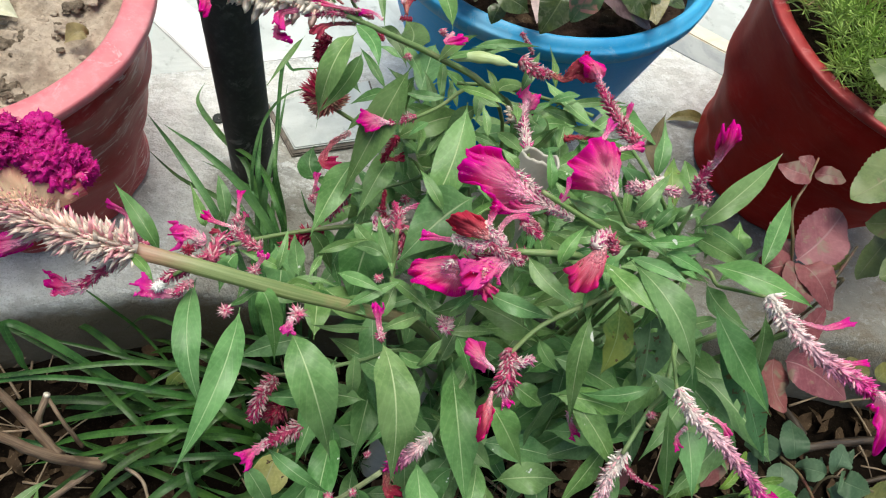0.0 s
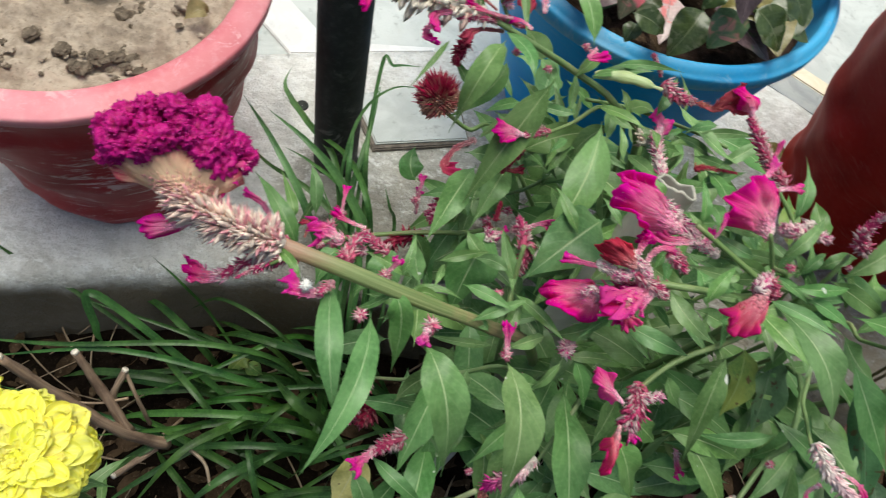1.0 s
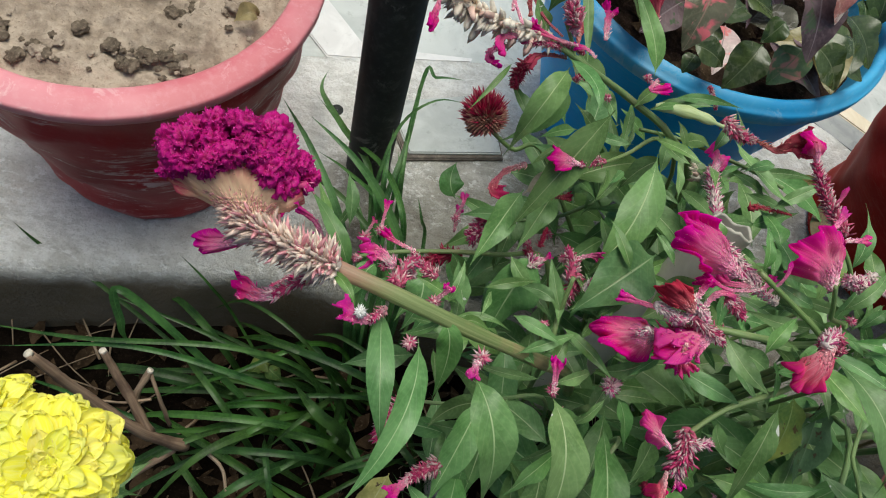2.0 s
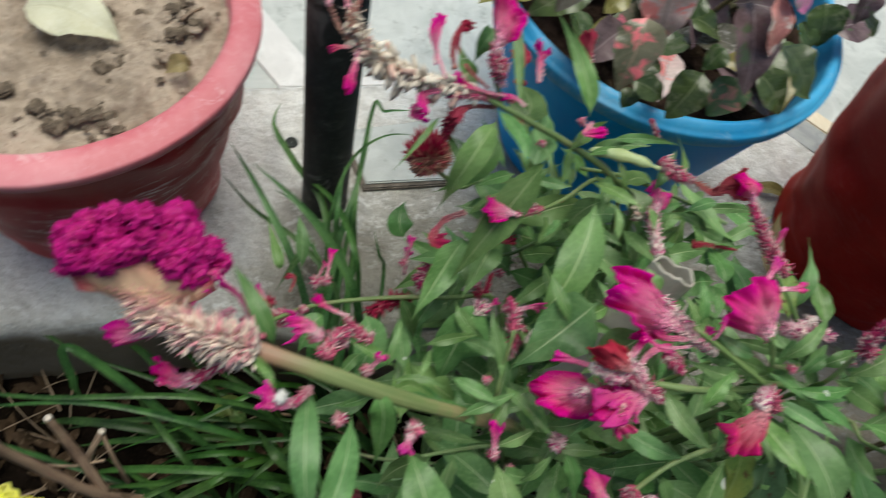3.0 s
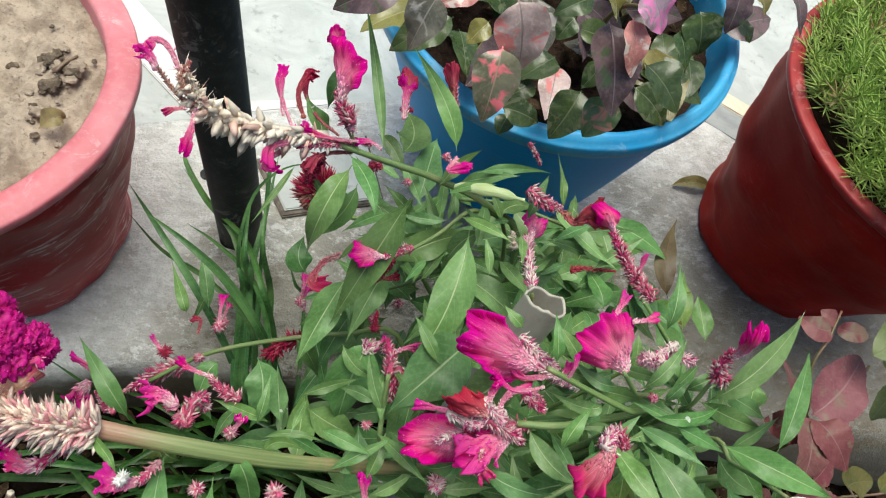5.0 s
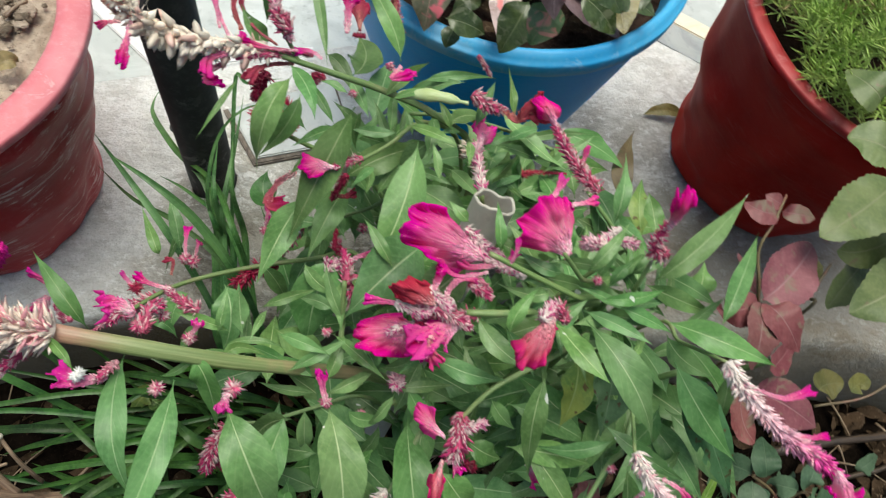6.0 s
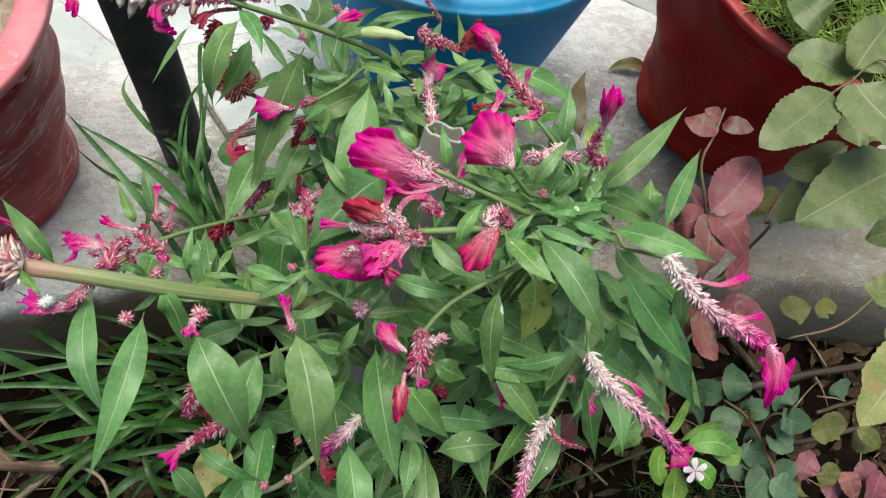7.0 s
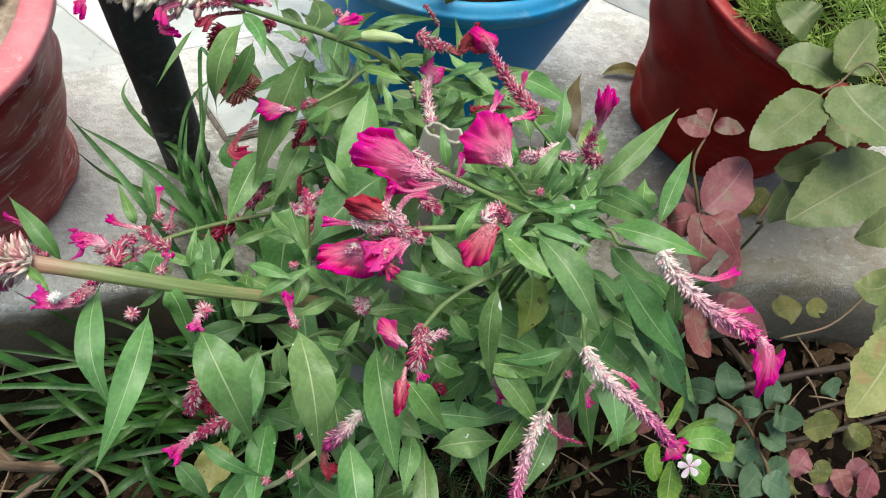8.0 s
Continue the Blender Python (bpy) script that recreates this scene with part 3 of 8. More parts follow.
def pot(label, base, rim, r_base, r_rim, height, body_mat, rim_mat, wave, lip=0.018, band=0.026, flare=0.004, slope=0.004):
    """A round pot: carved body that flares to a rim with a sloping lip, open inside."""
    ob = thing("flower_pot", (base[0], base[1], 0), label, "flower pot", "pots on the ledge")
    z0 = height - band
    outer, n = [(r_base - 0.012, 0.0005), (r_base - 0.003, 0.003)], 48
    for i in range(n + 1):
        f = i / n
        outer.append((r_base + (r_rim - flare - r_base) * (f ** 0.92), 0.006 + (z0 + 0.004 - 0.006) * f))
    v, f, u = lathe(outer, (0, 0), 160, wave)
    v = [(x + base[0] + (rim[0] - base[0]) * z / height, y + base[1] + (rim[1] - base[1]) * z / height, z) for x, y, z in v]
    part("body", mesh_object("body", v, f, body_mat, u), ob)
    r = r_rim
    ring = [(r - flare - 0.003, z0 - 0.001), (r - 0.002, z0), (r - 0.0006, z0 + 0.0015), (r, z0 + band * 0.35), (r, height - slope - 0.0018), (r - 0.0005, height - slope - 0.0004), (r - 0.0018, height - slope + 0.0003), (r - 0.005, height - slope * 0.7), (r - lip * 0.55, height), (r - lip + 0.003, height - 0.0008), (r - lip + 0.0008, height - 0.0025), (r - lip, height - 0.006), (r - lip - 0.004, z0 - 0.01), (r - lip - 0.008, z0 - 0.05), (0.02, z0 - 0.07)]
    v, f, u = lathe(ring, rim, 160, lambda a, z: 0.0011 * noise.noise((math.cos(a) * 3, math.sin(a) * 3, z * 20)) + 0.0004 * noise.noise((math.cos(a) * 14, math.sin(a) * 14, z * 60)))
    part("rim", mesh_object("rim", v, f, rim_mat, u), ob, "thick rim band, paler than the body")
    return ob


def filling(name, centre, r, z, mat, label, rough, seed, dome=0.0):
    """Soil that fills a pot, uneven on top."""
    verts, faces, rings, k = [(centre[0], centre[1], z + dome)], [], 60, 170
    for i in range(1, rings + 1):
        q = r * i / rings
        for j in range(k):
            a = 2 * math.pi * j / k
            x, y = centre[0] + q * math.cos(a), centre[1] + q * math.sin(a)
            h = rough * (noise.noise((x * 22, y * 22, seed)) + 0.6 * noise.noise((x * 60, y * 60, seed)) + 0.5 * noise.noise((x * 130, y * 130, seed)) + 0.35 * noise.noise((x * 300, y * 300, seed)))
            verts.append((x, y, z + h + dome * (1 - (i / rings) ** 2)))
    for j in range(k):
        faces.append((0, 1 + j, 1 + (j + 1) % k))
    for i in range(rings - 1):
        for j in range(k):
            a, b = 1 + i * k + j, 1 + i * k + (j + 1) % k
            faces.append((a, a + k, b + k, b))
    return tagged(mesh_object(name, verts, faces, mat), label, "soil", kind="stuff")


LEFT_RIM_AT, BLUE_RIM_AT, RED_RIM_AT = (-0.3225, 0.447), (0.1755, 0.635), (0.556, 0.535)
pot("dark red pot with carved slanting ridges and a faded pink rim", (-0.321, 0.433), LEFT_RIM_AT, 0.0975, 0.1575, 0.237, LEFT_POT, LEFT_RIM, twisted(0.0046, 1.0, 50.0, 0.9), 0.024, 0.015, 0.006, 0.005)
filling("potting_soil", LEFT_RIM_AT, 0.136, 0.221, POT_SOIL, "dry light brown clay soil in the pink-rimmed pot", 0.0075, 5.0, 0.004)
pot("deep red pot with faint slanting ridges, full of needle-leaved plants", (0.541, 0.547), RED_RIM_AT, 0.107, 0.178, 0.262, RIGHT_POT, RIGHT_RIM, twisted(0.0052, 8.0, 40.0, 0.9), 0.015, 0.010, 0.002, 0.002)
filling("potting_soil", RED_RIM_AT, 0.162, 0.240, DARK_SOIL, "damp dark soil under the needle-leaved plant", 0.004, 9.0)
pot("smooth blue plastic pot with a broad scuffed rim", (0.187, 0.634), BLUE_RIM_AT, 0.114, 0.1775, 0.248, BLUE_POT, BLUE_RIM, lambda a, z: 0.0005 * noise.noise((math.cos(a) * 2, math.sin(a) * 2, z * 9)), 0.015, 0.022, 0.006, 0.008)
filling("potting_soil", BLUE_RIM_AT, 0.160, 0.212, DARK_SOIL, "damp dark soil littered with dead leaves in the blue pot", 0.006, 14.0)


def lump(name, place, size, mat, label, category, seed, flat=0.7, group=""):
    """A crumbly clod or stone."""
    bm = bmesh.new()
    bmesh.ops.create_icosphere(bm, subdivisions=3, radius=1.0)
    for q in bm.verts:
        d = q.co.normalized()
        w = 1 + 0.6 * noise.noise(d * 1.4 + V3((seed, 0, 0))) + 0.38 * noise.noise(d * 4.5 + V3((seed, 3, 0))) + 0.1 * noise.noise(d * 11 + V3((seed, 5, 0)))
        q.co = V3((d.x * w, d.y * w * 0.85, d.z * w * flat)) * size
    me = bpy.data.meshes.new(name)
    bm.to_mesh(me)
    bm.free()
    me.materials.append(mat)
    me.polygons.foreach_set("use_smooth", np.ones(len(me.polygons), dtype=bool))
    ob = new(name, me)
    ob.matrix_basis = pose(*place, 0, 0, seed * 57 % 360)
    return tagged(ob, label, category, group)


rng = random.Random(4)
heaps = [(rng.uniform(-0.10, 0.11), rng.uniform(-0.12, 0.06), rng.uniform(0.010, 0.024)) for _ in range(9)]
heaps += [(0.065, -0.035, 0.020), (0.04, -0.085, 0.018), (0.092, -0.012, 0.012), (-0.01, -0.10, 0.016)]
for i in range(270):
    if i % 5:
        hx, hy, hr = heaps[i % len(heaps)]
        x, y = rng.gauss(hx, hr * 0.55), rng.gauss(hy, hr * 0.5)
        size = rng.choice((0.0016, 0.002, 0.002, 0.0025, 0.003, 0.004, 0.005, 0.0065)) * (0.6 + 22 * hr)
    else:
        a, q = rng.uniform(0, 6.283), 0.128 * math.sqrt(rng.uniform(0.02, 1))
        x, y, size = q * math.cos(a), q * math.sin(a), rng.choice((0.0012, 0.0016, 0.002, 0.003))
    if x * x + y * y > 0.125 ** 2:
        continue
    lump("soil_clod", (LEFT_RIM_AT[0] + x, LEFT_RIM_AT[1] + y, 0.2245 + size * 0.2), size, CLOD if i % 3 else POT_SOIL, "dark crumbly clod on dry clay soil", "clod", i * 1.7, 0.42, "clods in the pot")

# a small black plug in the ledge
plug = thing("plug", (-0.160, 0.530, 0), "small round black plug set in the ledge", "plug")
v, f, u = lathe([(0.0072, -0.001), (0.0070, 0.0020), (0.0058, 0.0026), (0.0050, 0.0014), (0.0005, 0.0010)], (-0.160, 0.530), 24)
part("cap", mesh_object("cap", v, f, POLE, u), plug)

# upright post and broken plastic pipe
post = thing("iron_post", (-0.108, 0.457, 0), "black painted round iron post standing on the ledge", "post")
v, f, u = tube_data([(-0.108, 0.459, 0.0), (-0.108, 0.478, 0.4), (-0.108, 0.50, 0.8), (-0.108, 0.53, 1.25)], 0.0235, 0.0235, 20, 32)
part("shaft", mesh_object("shaft", v, f, POLE, u), post)
v, f, u = lathe([(0.0238, 0.012), (0.030, 0.006), (0.040, 0.002), (0.048, -0.001)], (-0.108, 0.459), 40, lambda a, z: 0.004 * noise.noise((math.cos(a) * 2, math.sin(a) * 2, 3)))
part("mortar_collar", mesh_object("mortar_collar", v, f, CONCRETE, u), post, "rough mortar round the foot")

pipe = thing("plastic_pipe", (0.050, 0.167, SOIL_Z), "grey plastic pipe with a broken open top standing among the stems", "pipe")
verts, faces, k = [], [], 40
for r, inside in ((0.0130, 0), (0.0115, 1)):
    for z in ((SOIL_Z, 0.0, 0.25, 9.02, 9.001, 9.0) if not inside else (9.0, 9.001, 9.02, 0.25, 0.0, SOIL_Z)):
        for j in range(k):
            a = 2 * math.pi * j / k
            jag = 0.319 - 0.0075 * math.sin(a + 0.3) + 0.004 * noise.noise((math.cos(a) * 1.2, math.sin(a) * 1.2, 2)) + 0.002 * noise.noise((math.cos(a) * 6, math.sin(a) * 6, 5))
            h = jag + 9.0 - z if z > 5 else z
            verts.append((0.125 + 0.16 * (h - 0.319) + r * math.cos(a), 0.284 + 0.25 * (h - 0.319) + r * math.sin(a), h))
for i in range(11):
    for j in range(k):
        a, b = i * k + j, i * k + (j + 1) % k
        faces.append((a, b, b + k, a + k))
part("tube", mesh_object("tube", verts, faces, PVC), pipe)

# ---- plant parts
count = [0]


def seed():
    count[0] += 1
    return count[0] * 12.9898


def leaf_data(base, mid, tip, width, peak=0.42, stalk=0.08, fold=0.24, wavy=0.085, teeth=0, n=16, m=3, power=1.0, lean=0.25):
    """A blade along a bent midrib: folded along the rib, wavy at the margin, toothed where teeth > 0."""
    s = seed()
    base, mid, tip = V3(base), V3(mid), V3(tip)
    ctrl = mid * 2 - (base + tip) * 0.5
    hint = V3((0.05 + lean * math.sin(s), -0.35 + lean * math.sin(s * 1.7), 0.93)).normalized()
    verts, uvs, faces = [], [], []
    length = (mid - base).length + (tip - mid).length
    for i in range(n + 1):
        t = 0.5 - 0.5 * math.cos(math.pi * i / n) if power < 0.8 else i / n
        p = base * (1 - t) ** 2 + ctrl * 2 * t * (1 - t) + tip * t * t
        d = ((ctrl - base) * (1 - t) + (tip - ctrl) * t).normalized()
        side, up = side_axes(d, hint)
        turn = (0.12 if teeth else 0.6) * math.sin(s * 2.3) * (t - 0.3)
        side, up = side * math.cos(turn) + up * math.sin(turn), up * math.cos(turn) - side * math.sin(turn)
        q = max(0.0, (t - stalk) / (1 - stalk))
        p1, p2 = power * peak * 2.0, power * (1 - peak) * 2.0
        form = q ** p1 * (1 - q) ** p2 / (peak ** p1 * (1 - peak) ** p2)
        if power == 0:
            form = max(0.0, math.sin(math.pi * min(1.0, q) ** 0.70)) ** 0.80
        w = max(0.5 * width * form, 0.018 * width if i < n else 0.002 * width)
        for j in range(-m, m + 1):
            u = j / m
            x = w * u * (1 + 0.07 * abs(u) * noise.noise((t * 7, s, 2.0 * (j > 0))))
            if teeth and abs(j) == m:
                x *= 1.0 - 0.055 * ((i * teeth) % 2)
            z = fold * abs(x) + wavy * width * abs(u) ** 2 * math.sin(t * 11 + s + (1.3 if u > 0 else 0)) * form
            z += 0.02 * width * math.sin(t * 23 + s * 3) * abs(u)
            z -= 0.25 * fold * abs(x) * abs(u)
            verts.append(p + side * x + up * z)
            uvs.append((0.5 + u / 2, t))
    c = 2 * m + 1
    for i in range(n):
        for j in range(c - 1):
            a = i * c + j
            faces.append((a, a + 1, a + c + 1, a + c))
    return verts, faces, uvs


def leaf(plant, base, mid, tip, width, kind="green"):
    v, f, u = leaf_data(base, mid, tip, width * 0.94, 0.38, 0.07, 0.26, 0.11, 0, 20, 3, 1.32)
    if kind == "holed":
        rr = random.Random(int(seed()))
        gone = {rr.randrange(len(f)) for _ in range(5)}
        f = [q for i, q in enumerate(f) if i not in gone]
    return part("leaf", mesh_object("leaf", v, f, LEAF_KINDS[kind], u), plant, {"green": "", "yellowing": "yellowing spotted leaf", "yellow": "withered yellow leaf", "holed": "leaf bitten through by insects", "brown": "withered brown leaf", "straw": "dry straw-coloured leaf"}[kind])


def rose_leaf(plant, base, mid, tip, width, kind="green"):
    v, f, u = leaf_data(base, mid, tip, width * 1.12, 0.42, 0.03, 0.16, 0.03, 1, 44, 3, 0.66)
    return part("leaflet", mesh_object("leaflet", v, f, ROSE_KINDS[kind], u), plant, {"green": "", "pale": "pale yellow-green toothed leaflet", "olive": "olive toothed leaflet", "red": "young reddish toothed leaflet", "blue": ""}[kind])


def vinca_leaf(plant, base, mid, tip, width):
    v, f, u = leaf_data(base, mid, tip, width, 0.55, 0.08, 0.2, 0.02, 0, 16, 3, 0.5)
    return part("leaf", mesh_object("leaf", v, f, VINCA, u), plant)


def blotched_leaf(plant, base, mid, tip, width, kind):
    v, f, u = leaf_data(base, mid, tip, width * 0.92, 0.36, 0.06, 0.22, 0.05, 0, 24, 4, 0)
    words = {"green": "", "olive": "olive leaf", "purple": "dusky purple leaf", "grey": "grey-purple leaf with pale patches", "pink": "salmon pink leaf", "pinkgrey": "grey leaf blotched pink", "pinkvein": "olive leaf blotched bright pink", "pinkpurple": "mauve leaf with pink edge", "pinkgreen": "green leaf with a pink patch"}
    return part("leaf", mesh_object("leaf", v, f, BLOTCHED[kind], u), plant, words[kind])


def stem(plant, points, r0, r1, kind="green"):
    v, f, u = tube_data(points, r0, r1, 26, 10, 0.12)
    return part("stem", mesh_object("stem", v, f, STEM[kind], u), plant)


def flat_stem(plant, points, w0, w1, thick):
    """A broad fasciated stem: flattened, with grooves that run along it."""
    n, k = 60, 40
    verts, faces, uvs = [], [], []
    for i, (p, t) in enumerate(catmull(points, n)):
        s, u = side_axes(t)
        q = i / n
        w = w0 + (w1 - w0) * q + 0.0006 * noise.noise((q * 9, 3, 1))
        for j in range(k):
            a = 2 * math.pi * j / k
            groove = 1 + 0.035 * math.sin(a * 9 + 1.5 * noise.noise((q * 5, 0, 2))) + 0.05 * noise.noise((math.cos(a) * 3, math.sin(a) * 3, q * 14))
            verts.append(p + s * math.cos(a) * w * (0.92 + 0.08 * groove) + u * math.sin(a) * (thick + (w1 - thick) * q * q) * groove)
            uvs.append((j / k, q))
    for i in range(n):
        for j in range(k):
            a, b = i * k + j, i * k + (j + 1) % k
            faces.append((a, b, b + k, a + k))
    return part("stem", mesh_object("stem", verts, faces, STEM["fat"], uvs), plant, "thick flattened ridged stem streaked red")


def pod(plant, a, b, r):
    a, b = V3(a), V3(b)
    line, k, n = catmull([a, a.lerp(b, 0.5) + V3((0, 0, 0.003)), b], 24), 10, 24
    v, f, u = [], [], []
    for i, (p, t) in enumerate(line):
        s, w = side_axes(t)
        q = i / n
        rad = r * (0.45 + 0.75 * math.sin(min(1, q * 1.15) * math.pi) ** 0.6 + 0.12 * math.sin(q * 19))
        for j in range(k):
            g = 2 * math.pi * j / k
            v.append(p + s * math.cos(g) * rad + w * math.sin(g) * rad * 0.75)
            u.append((j / k, q))
    for i in range(n):
        for j in range(k):
            c, d = i * k + j, i * k + (j + 1) % k
            f.append((c, d, d + k, c + k))
    return part("swollen_stem", mesh_object("swollen_stem", v, f, POD, u), plant, "pale green swollen stem piece")


def crest(plant, neck, a, c, b, ruffle, tone, flare=1.35):
    """A pleated fan that spreads from its neck to a frilled, scalloped edge."""
    s = seed()
    neck, a, c, b = V3(neck), V3(a), V3(c), V3(b)
    ctrl = c * 2 - (a + b) * 0.5
    size = (c - neck).length
    out = (b - a).cross(c - neck)
    out = out.normalized() if out.length > 1e-9 else V3((0, 0, 1))
    if out.z < 0:
        out = -out
    nu, nv = 96, 20
    verts, uvs, faces = [], [], []
    for i in range(nu + 1):
        t = i / nu
        x = math.sin(math.pi * (t - 0.5))
        g = 0.5 + 0.5 * x
        e = a * (1 - g) ** 2 + ctrl * 2 * g * (1 - g) + b * g * g
        r0 = neck + (b - a) * 0.16 * (t - 0.5)
        fr = 0.98 + 0.11 * noise.noise((t * 3.0, s, 0)) + 0.045 * noise.noise((t * 8, s, 4)) + 0.018 * noise.noise((t * 26, s, 6))
        fr *= (1.02 - 0.34 * abs(2 * t - 1) ** 5) * (1 + 0.10 * abs(math.sin(t * 9 + s + 4 * noise.noise((t * 3, s, 12)))))
        pleat = math.sin(t * 30 + s + 3.0 * noise.noise((t * 5, s, 9)))
        for j in range(nv + 1):
            q = j / nv
            narrow = 0.20 + 0.80 * (q ** (1.35 * flare) if q > 0 else 0.0)
            along = q * fr
            p = neck.lerp(c, along) + (e - c) * narrow * along ** 0.35 if q > 0 else r0
            fan = math.sin(q * math.pi / 2) ** 2
            wave = 0.14 * noise.noise((t * 7, q * 5, s + 5)) + 0.30 * noise.noise((t * 2.6, q * 2.4, s))
            p = p + out * size * ruffle * (1.5 * wave * fan * q + 0.20 * math.sin(q * math.pi * 0.9) * (1 - (2 * t - 1) ** 2))
            p = p + out * size * (0.003 * pleat * math.sin(q * math.pi) + 0.010 * noise.noise((t * 40, q * 6, s)))
            if q > 0.66:
                g = (q - 0.66) / 0.34
                frill = math.sin(t * 46 + s + 4 * noise.noise((t * 9, s, 7)))
                p = p + out * size * ruffle * g * (0.055 * frill + 0.22 * math.sin(t * 16 + s + 3 * noise.noise((t * 4, s, 3))) * g + 0.14 * noise.noise((t * 16, q * 3, s + 2)) - 0.10 * g)
                p = p + (c - neck) * (0.030 * g * noise.noise((t * 22, q * 4, s + 11)))
            verts.append(p)
            uvs.append((t, q))
    k = nv + 1
    for i in range(nu):
        for j in range(nv):
            n0 = i * k + j
            faces.append((n0, n0 + k, n0 + k + 1, n0 + 1))
    ob = part("flower_crest", mesh_object("flower_crest", verts, faces, CREST[tone], uvs), plant)
    thick = ob.modifiers.new("thickness", "SOLIDIFY")
    thick.thickness, thick.offset = 0.0009, 0.0
    # velvet: pale florets that lie along the fan, thick at the neck, fine and short towards the feathery edge
    r = random.Random(int(s * 10))
    v2, f2, u2 = [], [], []
    for _ in range(int((40 + 9500 * size) * (4 if tone == "gold" else 0.8))):
        t, q = r.random(), r.random() ** 1.4 * (0.62 if tone == "gold" else 0.5)
        i, j = int(t * nu), int(q * nv)
        p, p1 = verts[i * k + j], verts[i * k + j + 1]
        d = (p1 - p).normalized() + out * r.uniform(-0.1, 0.30) + V3((r.uniform(-0.2, 0.2), r.uniform(-0.2, 0.2), r.uniform(-0.1, 0.2)))
        floret(v2, f2, u2, p + out * 0.0004, d.normalized(), size * r.uniform(0.06, 0.14) * (1.3 - q), r.uniform(0.0002, 0.0004) * (2.0 - 2.0 * q), r.random(), min(1, q * 1.5))
    for _ in range(int(26000 * size)):
        i, j = r.randrange(nu + 1), int(nv * r.uniform(0.35, 1.0))
        p, p0 = verts[i * k + j], verts[i * k + max(0, j - 1)]
        d = (p - p0).normalized() + out * r.uniform(-0.5, 0.6) + V3((r.uniform(-0.5, 0.5), r.uniform(-0.5, 0.5), r.uniform(-0.3, 0.4)))
        floret(v2, f2, u2, p, d.normalized(), size * r.uniform(0.025, 0.055), r.uniform(0.00015, 0.00028), r.random() * 0.9, 0.55 + 0.45 * j / nv)
    part("velvet", mesh_object("velvet", v2, f2, FLORET["hair_" + tone], u2), ob)
    return ob


def floret(verts, faces, uvs, p, d, length, wide, u, v, blunt=False):
    """One floret, a four-sided spindle, pointed or with a blunt papery end."""
    side, up = side_axes(d, V3((0.31, 0.17, 0.93)))
    k = len(verts)
    rings = ((0.30, 1.0), (0.74, 0.72)) if blunt else ((0.42, 1.0),)
    verts.append(p)
    for at, w in rings:
        q = p + d * length * at
        verts.extend((q + side * wide * w, q + up * wide * w, q - side * wide * w, q - up * wide * w))
    verts.append(p + d * length)
    end = len(verts) - 1
    uvs.extend([(u, v)] * (end + 1 - k))
    for i in range(4):
        a, b = k + 1 + i, k + 1 + (i + 1) % 4
        faces.append((k, b, a))
        if blunt:
            faces.append((a, b, b + 4, a + 4))
            a, b = a + 4, b + 4
        faces.append((a, b, end))


def spike(plant, points, r0, r1, n, tone):
    """A flower spike: a stalk set all round with pointed florets."""
    r = random.Random(int(seed() * 10))
    n = int(n * {"dry": 1.5, "cream": 5.0}.get(tone, 4.6))
    droop = V3((-0.15, -0.75, -0.45)) if tone == "dry" else V3((0, 0, 0))
    loose = {"dry": 1.7, "cream": 1.3}.get(tone, 1.0)
    verts, faces, uvs = tube_data(points, r0 * 0.45, r1 * 0.38, 10, 6)
    uvs = [(0.1, q) for _, q in uvs]
    line = catmull(points, 60)
    for i in range(n):
        q = (i + r.random()) / n
        p, t = line[min(60, int(q * 60))]
        s, u = side_axes(t)
        a = i * 2.39996 + r.uniform(-0.5, 0.5)
        rad = (r0 + (r1 - r0) * q) * (1.0 if q < 0.8 else 1.0 - 1.6 * (q - 0.8))
        out = s * math.cos(a) + u * math.sin(a)
        d = (out * r.uniform(0.25, 1.0) * loose + t * r.uniform(0.35, 1.15) + droop + V3((r.uniform(-1, 1), r.uniform(-1, 1), r.uniform(-1, 1))) * (1.0 if tone == "dry" else 0.4)).normalized()
        length = rad * r.uniform(0.55, 1.15) * (1.15 if loose > 1 else 1.0)
        if tone == "dry":
            length *= r.uniform(0.5, 1.5) * (0.85 + 0.9 * noise.noise((q * 9, a * 0.4, 3.0)))
        floret(verts, faces, uvs, p + out * rad * 0.22, d, length, max(length * r.uniform(0.08, 0.15) * {"cream": 0.85, "dry": 1.7}.get(tone, 1.0), 0.0004), r.random(), q, r.random() < 0.4)
    if tone == "dry":
        # papery shreds that have worked loose
        for i in range(n // 3):
            p, t = line[r.randrange(61)]
            d = (V3((r.uniform(-1, 1), r.uniform(-1.4, 0.6), r.uniform(-1, 0.8))) + t * 0.5).normalized()
            floret(verts, faces, uvs, p, d, r0 * r.uniform(0.9, 1.7), r0 * r.uniform(0.02, 0.05), r.random(), r.random())
    return part("flower_spike", mesh_object("flower_spike", verts, faces, FLORET[tone], uvs), plant)


def bud(plant, centre, radius, tone):
    """A small tuft of florets that open like a star."""
    r = random.Random(int(seed() * 10))
    c = V3(centre)
    verts, faces, uvs = [], [], []
    for i in range(46):
        z = 1 - 1.5 * (i + 0.5) / 46
        a = i * 2.39996
        q = math.sqrt(max(0, 1 - z * z))
        d = V3((q * math.cos(a), q * math.sin(a) - 0.3, z + 0.15)).normalized()
        length = radius * r.uniform(0.75, 1.1)
        floret(verts, faces, uvs, c - d * radius * 0.1, d, length, length * r.uniform(0.12, 0.18), r.random(), r.random())
    return part("flower_bud", mesh_object("flower_bud", verts, faces, FLORET[tone], uvs), plant)


